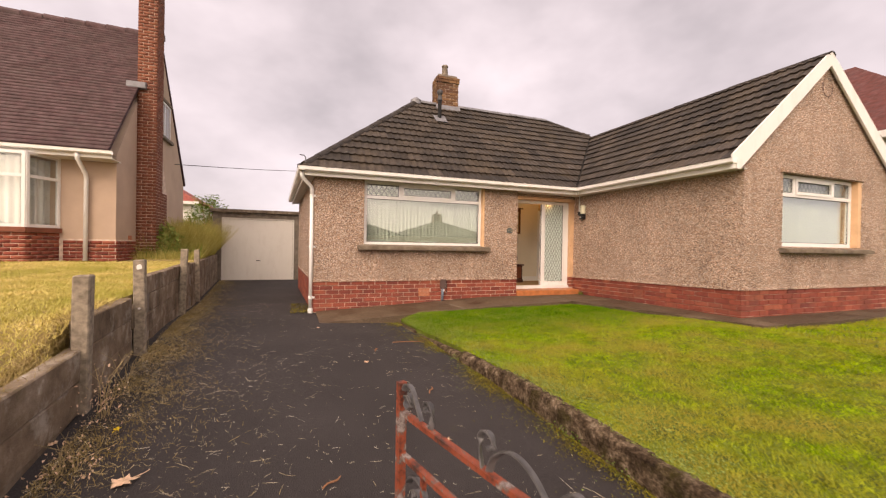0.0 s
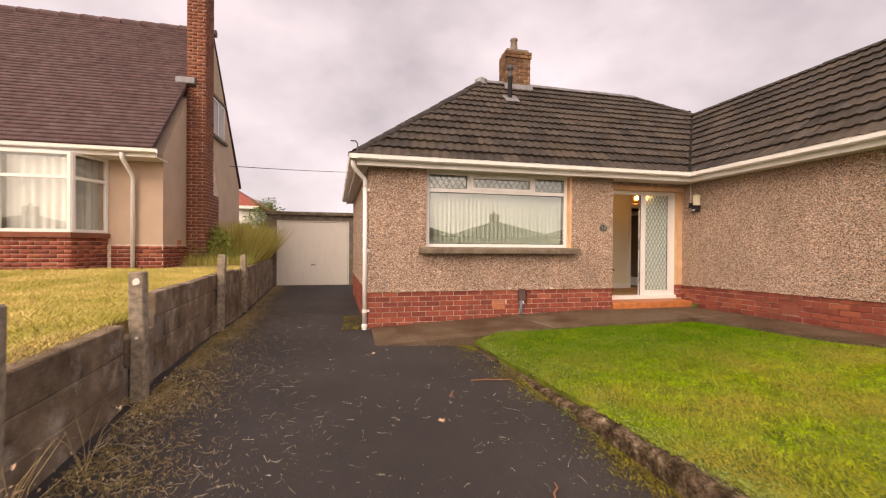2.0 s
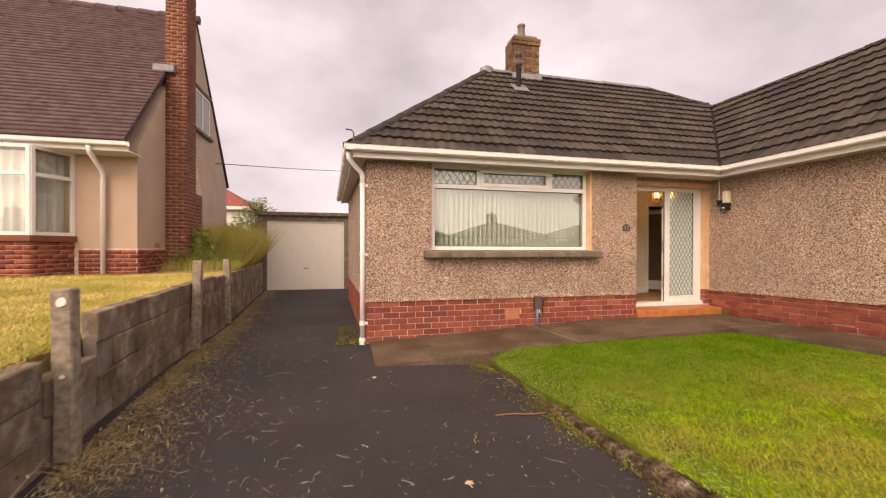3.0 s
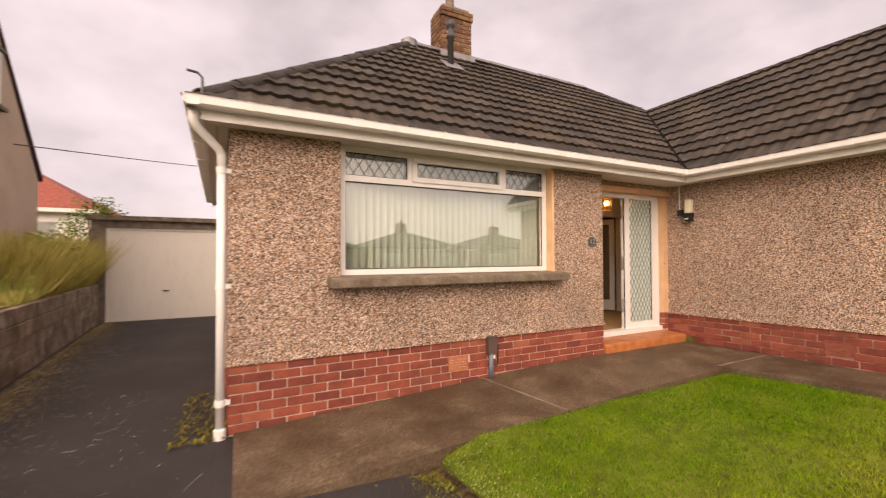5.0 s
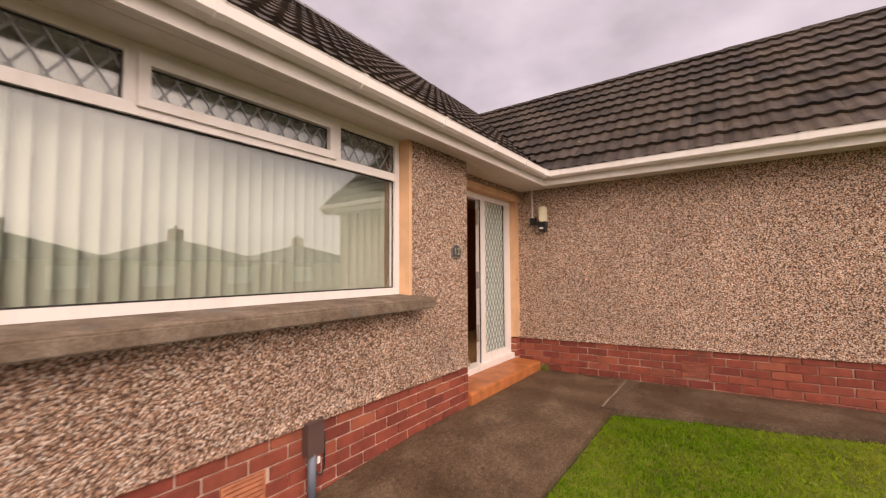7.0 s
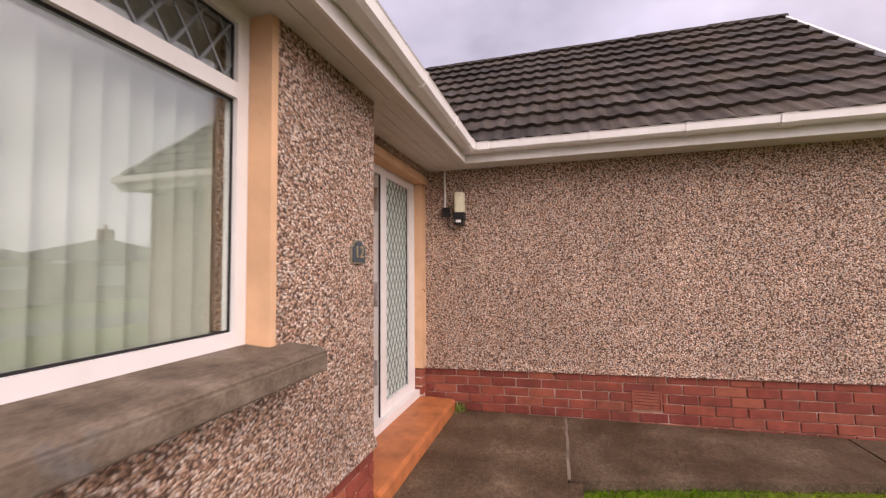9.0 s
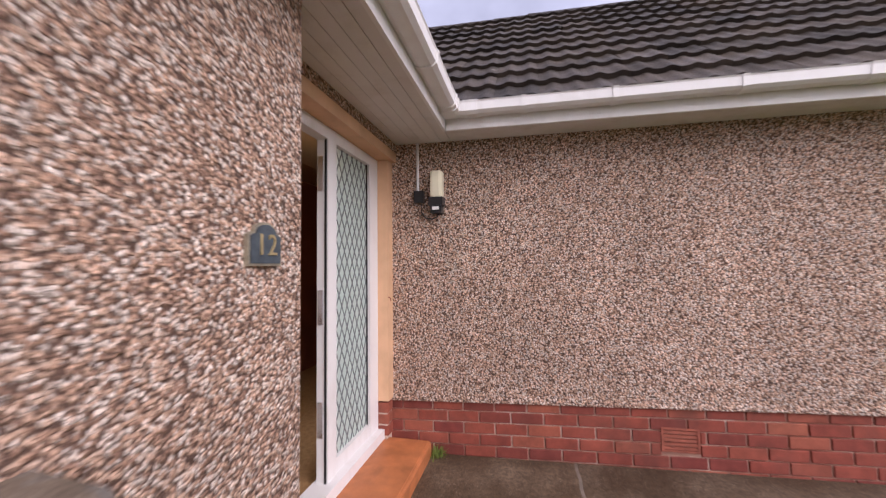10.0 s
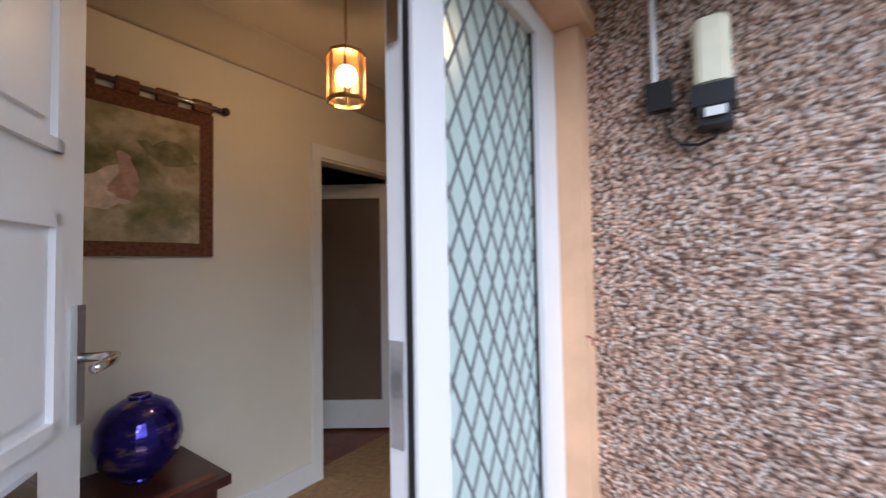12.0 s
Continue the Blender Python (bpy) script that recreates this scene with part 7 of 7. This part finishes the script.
far_house("distant_house", -10.2, 33, 9.5, 8, 0, 3.55, 6.3, M_RENDER_WHITE, M_TILE_RED, "distant white house with a bright red hipped roof", chimney=False)
far_house("white_house", 18.6, 9.2, 7.6, 9, -0.4, 4.25, 7.6, M_RENDER_WHITE, M_TILE_WINE, "white rendered house with a dark red hipped tile roof", chimney=False)
for x, w in ((-27, 9.5), (-14.0, 9.5), (-3.6, 9.0), (5.2, 8.6), (14.5, 9.2), (25, 9.5)):
    far_house("bungalow_opposite", x, -23.5, w, 9.2, -0.6, 1.95, 3.75, M_RENDER, M_TILE, "bungalow across the road with a dark hipped roof", front=False)

bm = bmesh.new()
tube(bm, [(8.86 + 0.14 * math.cos(a), 4.488, 3.93 + 0.16 * math.sin(a)) for a in steps(0.9, 6.6, 18)], 0.005, 5)
tube(bm, [Vector((8.95, 4.485, 4.06)).lerp(Vector((15.0, 6.5, 4.6)), t) for t in steps(0, 1, 6)], 0.008, 5)
tagged(obj("gable_cable", bm, M_DARKBOX), "thin brown cable looped on the gable and strung onwards", "cable")

# overhead cable, bush, hill
bm = bmesh.new()
tube(bm, [Vector((-3.296, 15.6, 3.60)).lerp(Vector((5.0, 36.0, 7.5)), t) - Vector((0, 0, 0.5 * t * (1 - t))) for t in steps(0, 1, 14)], 0.012, 5)
tagged(obj("overhead_cable", bm, M_BLACK), "thin black overhead cable strung behind the house", "cable")


def bush(name, x, y, z, r, h, n, seed, label, leaf_mat):
    rg = random.Random(seed)
    ob = tagged(empty(name), label, "bush")
    bm = bmesh.new()
    tips = []
    for _ in range(16):
        a, e = rg.uniform(0, 2 * math.pi), rg.uniform(0.3, 1.4)
        tip = Vector((x + r * math.cos(a) * math.cos(e), y + r * math.sin(a) * math.cos(e), z + h * (0.35 + 0.65 * math.sin(e)) * rg.uniform(0.7, 1.05)))
        mid = Vector((x, y, z)).lerp(tip, 0.5) + Vector((rg.uniform(-0.1, 0.1), rg.uniform(-0.1, 0.1), 0.1))
        tube(bm, [(x, y, z), mid, tip], [0.03, 0.018, 0.006], 5)
        tips += [tip, mid]
    part("branches", bm, M_TWIG, ob)
    t = np.array([tips[rg.randrange(len(tips))] for _ in range(n)])
    p = t + np.random.default_rng(seed).normal(0, r * 0.16, (n, 3))
    q = np.random.default_rng(seed + 1)
    d1, d2 = q.normal(0, 1, (n, 3)), q.normal(0, 1, (n, 3))
    d1 /= np.linalg.norm(d1, axis=1)[:, None]
    d2 /= np.linalg.norm(d2, axis=1)[:, None]
    s = q.uniform(0.03, 0.075, (n, 1))
    v = np.stack([p - d1 * s, p + d2 * s * 0.5, p + d1 * s, p - d2 * s * 0.5], 1)
    leaves = soup("leaves", v.reshape(-1, 3), np.arange(n * 4).reshape(n, 4), leaf_mat, ob)
    leaves["kind"] = "stuff"


bush("garden_bush", -3.3, 20.5, 0.7, 0.95, 2.2, 3200, 3, "dark green leafy bush behind the garage", M_LEAFY)
bush("garden_bush", -2.75, 12.8, 0.62, 0.45, 0.85, 1100, 6, "straggling yellow-green shrub behind the block wall", M_CLOVER)
bush("garden_bush", -2.6, 15.2, 0.62, 0.5, 1.1, 1300, 8, "straggling yellow-green shrub behind the block wall", M_CLOVER)
pbox("garden_fence", None, M_CONCRETE, -6.0, -2.5, 19.2, 19.3, -0.62, 1.75, 0.01)
tagged(bpy.data.objects["garden_fence"], "pale grey garden fence beside the garage", "fence")
bm = bmesh.new()
N = 60
rowa = [bm.verts.new((-260 + 520 * k / N, 330, -3)) for k in range(N + 1)]
rowb = [bm.verts.new((-260 + 520 * k / N, 360, 22 + 7 * noise.noise((k * 0.16, 0, 2)) + 3 * noise.noise((k * 0.6, 0, 4)))) for k in range(N + 1)]
for k in range(N):
    bm.faces.new((rowa[k], rowa[k + 1], rowb[k + 1], rowb[k]))
structure(obj("backdrop_hill", bm, plain("far_woods", (0.07, 0.075, 0.05), 1.0, vary=0.4, scale=0.05, bump=0), smooth=True), "distant wooded hill on the skyline", "hill")

# ---- bricks, one by one ----
BL, BH = 0.232, 0.0825
brick_sizes = {}


def brick_mesh(length, mat, h=0.0725):
    key = (round(length, 2), mat.name)
    if key not in brick_sizes:
        bm = bmesh.new()
        box(bm, 0, round(length, 2), 0, 0.09, 0, h)
        bmesh.ops.bevel(bm, geom=bm.edges[:], offset=0.004, segments=1, affect="EDGES")
        me = bpy.data.meshes.new("brick")
        bm.to_mesh(me)
        bm.free()
        me.materials.append(mat)
        brick_sizes[key] = me
    return brick_sizes[key]


def lay(parent, place, length, top, courses, mat, holes=(), seed=1, bl=BL, bh=BH, shift=0.0):
    """Bricks in stretcher bond; place(u) gives the pose of a brick whose left end is at u along the face."""
    rg = random.Random(seed)
    inv = parent.matrix_world.inverted()
    for r in range(courses):
        z = top - bh * (r + 1) + 0.005
        u = -shift - (bl / 2 if r % 2 else 0)
        while u < length:
            a, b = max(u, 0.0), min(u + bl - 0.011, length)
            u += bl
            pieces = [(a, b)]
            for h0, h1, c0, c1 in holes:
                if c0 < z + bh / 2 < c1:
                    pieces = [q for s, e in pieces for q in ((s, min(e, h0)), (max(s, h1), e)) if q[1] - q[0] > 0.03]
            for s, e in pieces:
                if e - s < 0.03:
                    continue
                o = new("brick", brick_mesh(e - s, mat, bh - 0.010))
                o.parent = parent
                o.matrix_world = place(s) @ pose(0, rg.uniform(-0.0025, 0.002), z, rg.uniform(-0.3, 0.3), 0, rg.uniform(-0.25, 0.25))


lay(plinth_front, lambda u: pose(0.70 + u, 8.2, 0), 4.35, PL, 7, M_BRICK, [(VF[0] - 0.70, VF[1] - 0.70, VF[2], VF[3])], 1)
lay(plinth_wing, lambda u: pose(6.81, 8.70 - u, 0, 0, 0, -90), 4.20, PL, 7, M_BRICK, [(8.70 - VW[1], 8.70 - VW[0], VW[2] - 0.05, VW[3] - 0.05)], 2, shift=0.16)
plinth_wing.matrix_world = Matrix.Translation((0, 8.5, PL)) @ pose(0, 0, 0, -math.degrees(math.atan(WING_FALL))) @ Matrix.Translation((0, -8.5, 0.006 - PL))
lay(plinth_gable, lambda u: pose(6.905 + u, 4.5, 0), 4.10, PL + 0.105, 8, M_BRICK, (), 3, shift=0.13)
lay(plinth_side, lambda u: pose(0.70, 13.75 - u, 0, 0, 0, -90), 5.45, PL, 8, M_BRICK, (), 4, shift=0.1)
lay(plinth_door, lambda u: pose(6.702 + u, 8.48, 0), 0.105, PL, 3, M_BRICK, (), 5)
core = bpy.data.objects["core"]
lay(core, lambda u: pose(CX0 + u, CY0, 0), CX1 - CX0, 5.80, 14, M_BRICK_CHIM, (), 6)
lay(core, lambda u: pose(CX0, CY1 - u, 0, 0, 0, -90), CY1 - CY0 - 0.095, 5.80, 14, M_BRICK_CHIM, (), 7)
lay(core, lambda u: pose(CX0 - 0.025 + u, CY0 - 0.025, 0), CX1 - CX0 + 0.05, 5.805, 2, M_BRICK_CHIM, (), 8)

# the side wall stands slightly out of square with the front
skew_side = Matrix.Translation((0.70, 8.2, 0)) @ pose(0, 0, 0, 0, 0, 2.1) @ Matrix.Translation((-0.70, -8.2, 0))
for ob in (side_wall, bpy.data.objects["gutter_side"]):
    ob.matrix_world = skew_side @ ob.matrix_world
for ob in side_eaves:
    ob.matrix_world = skew_side
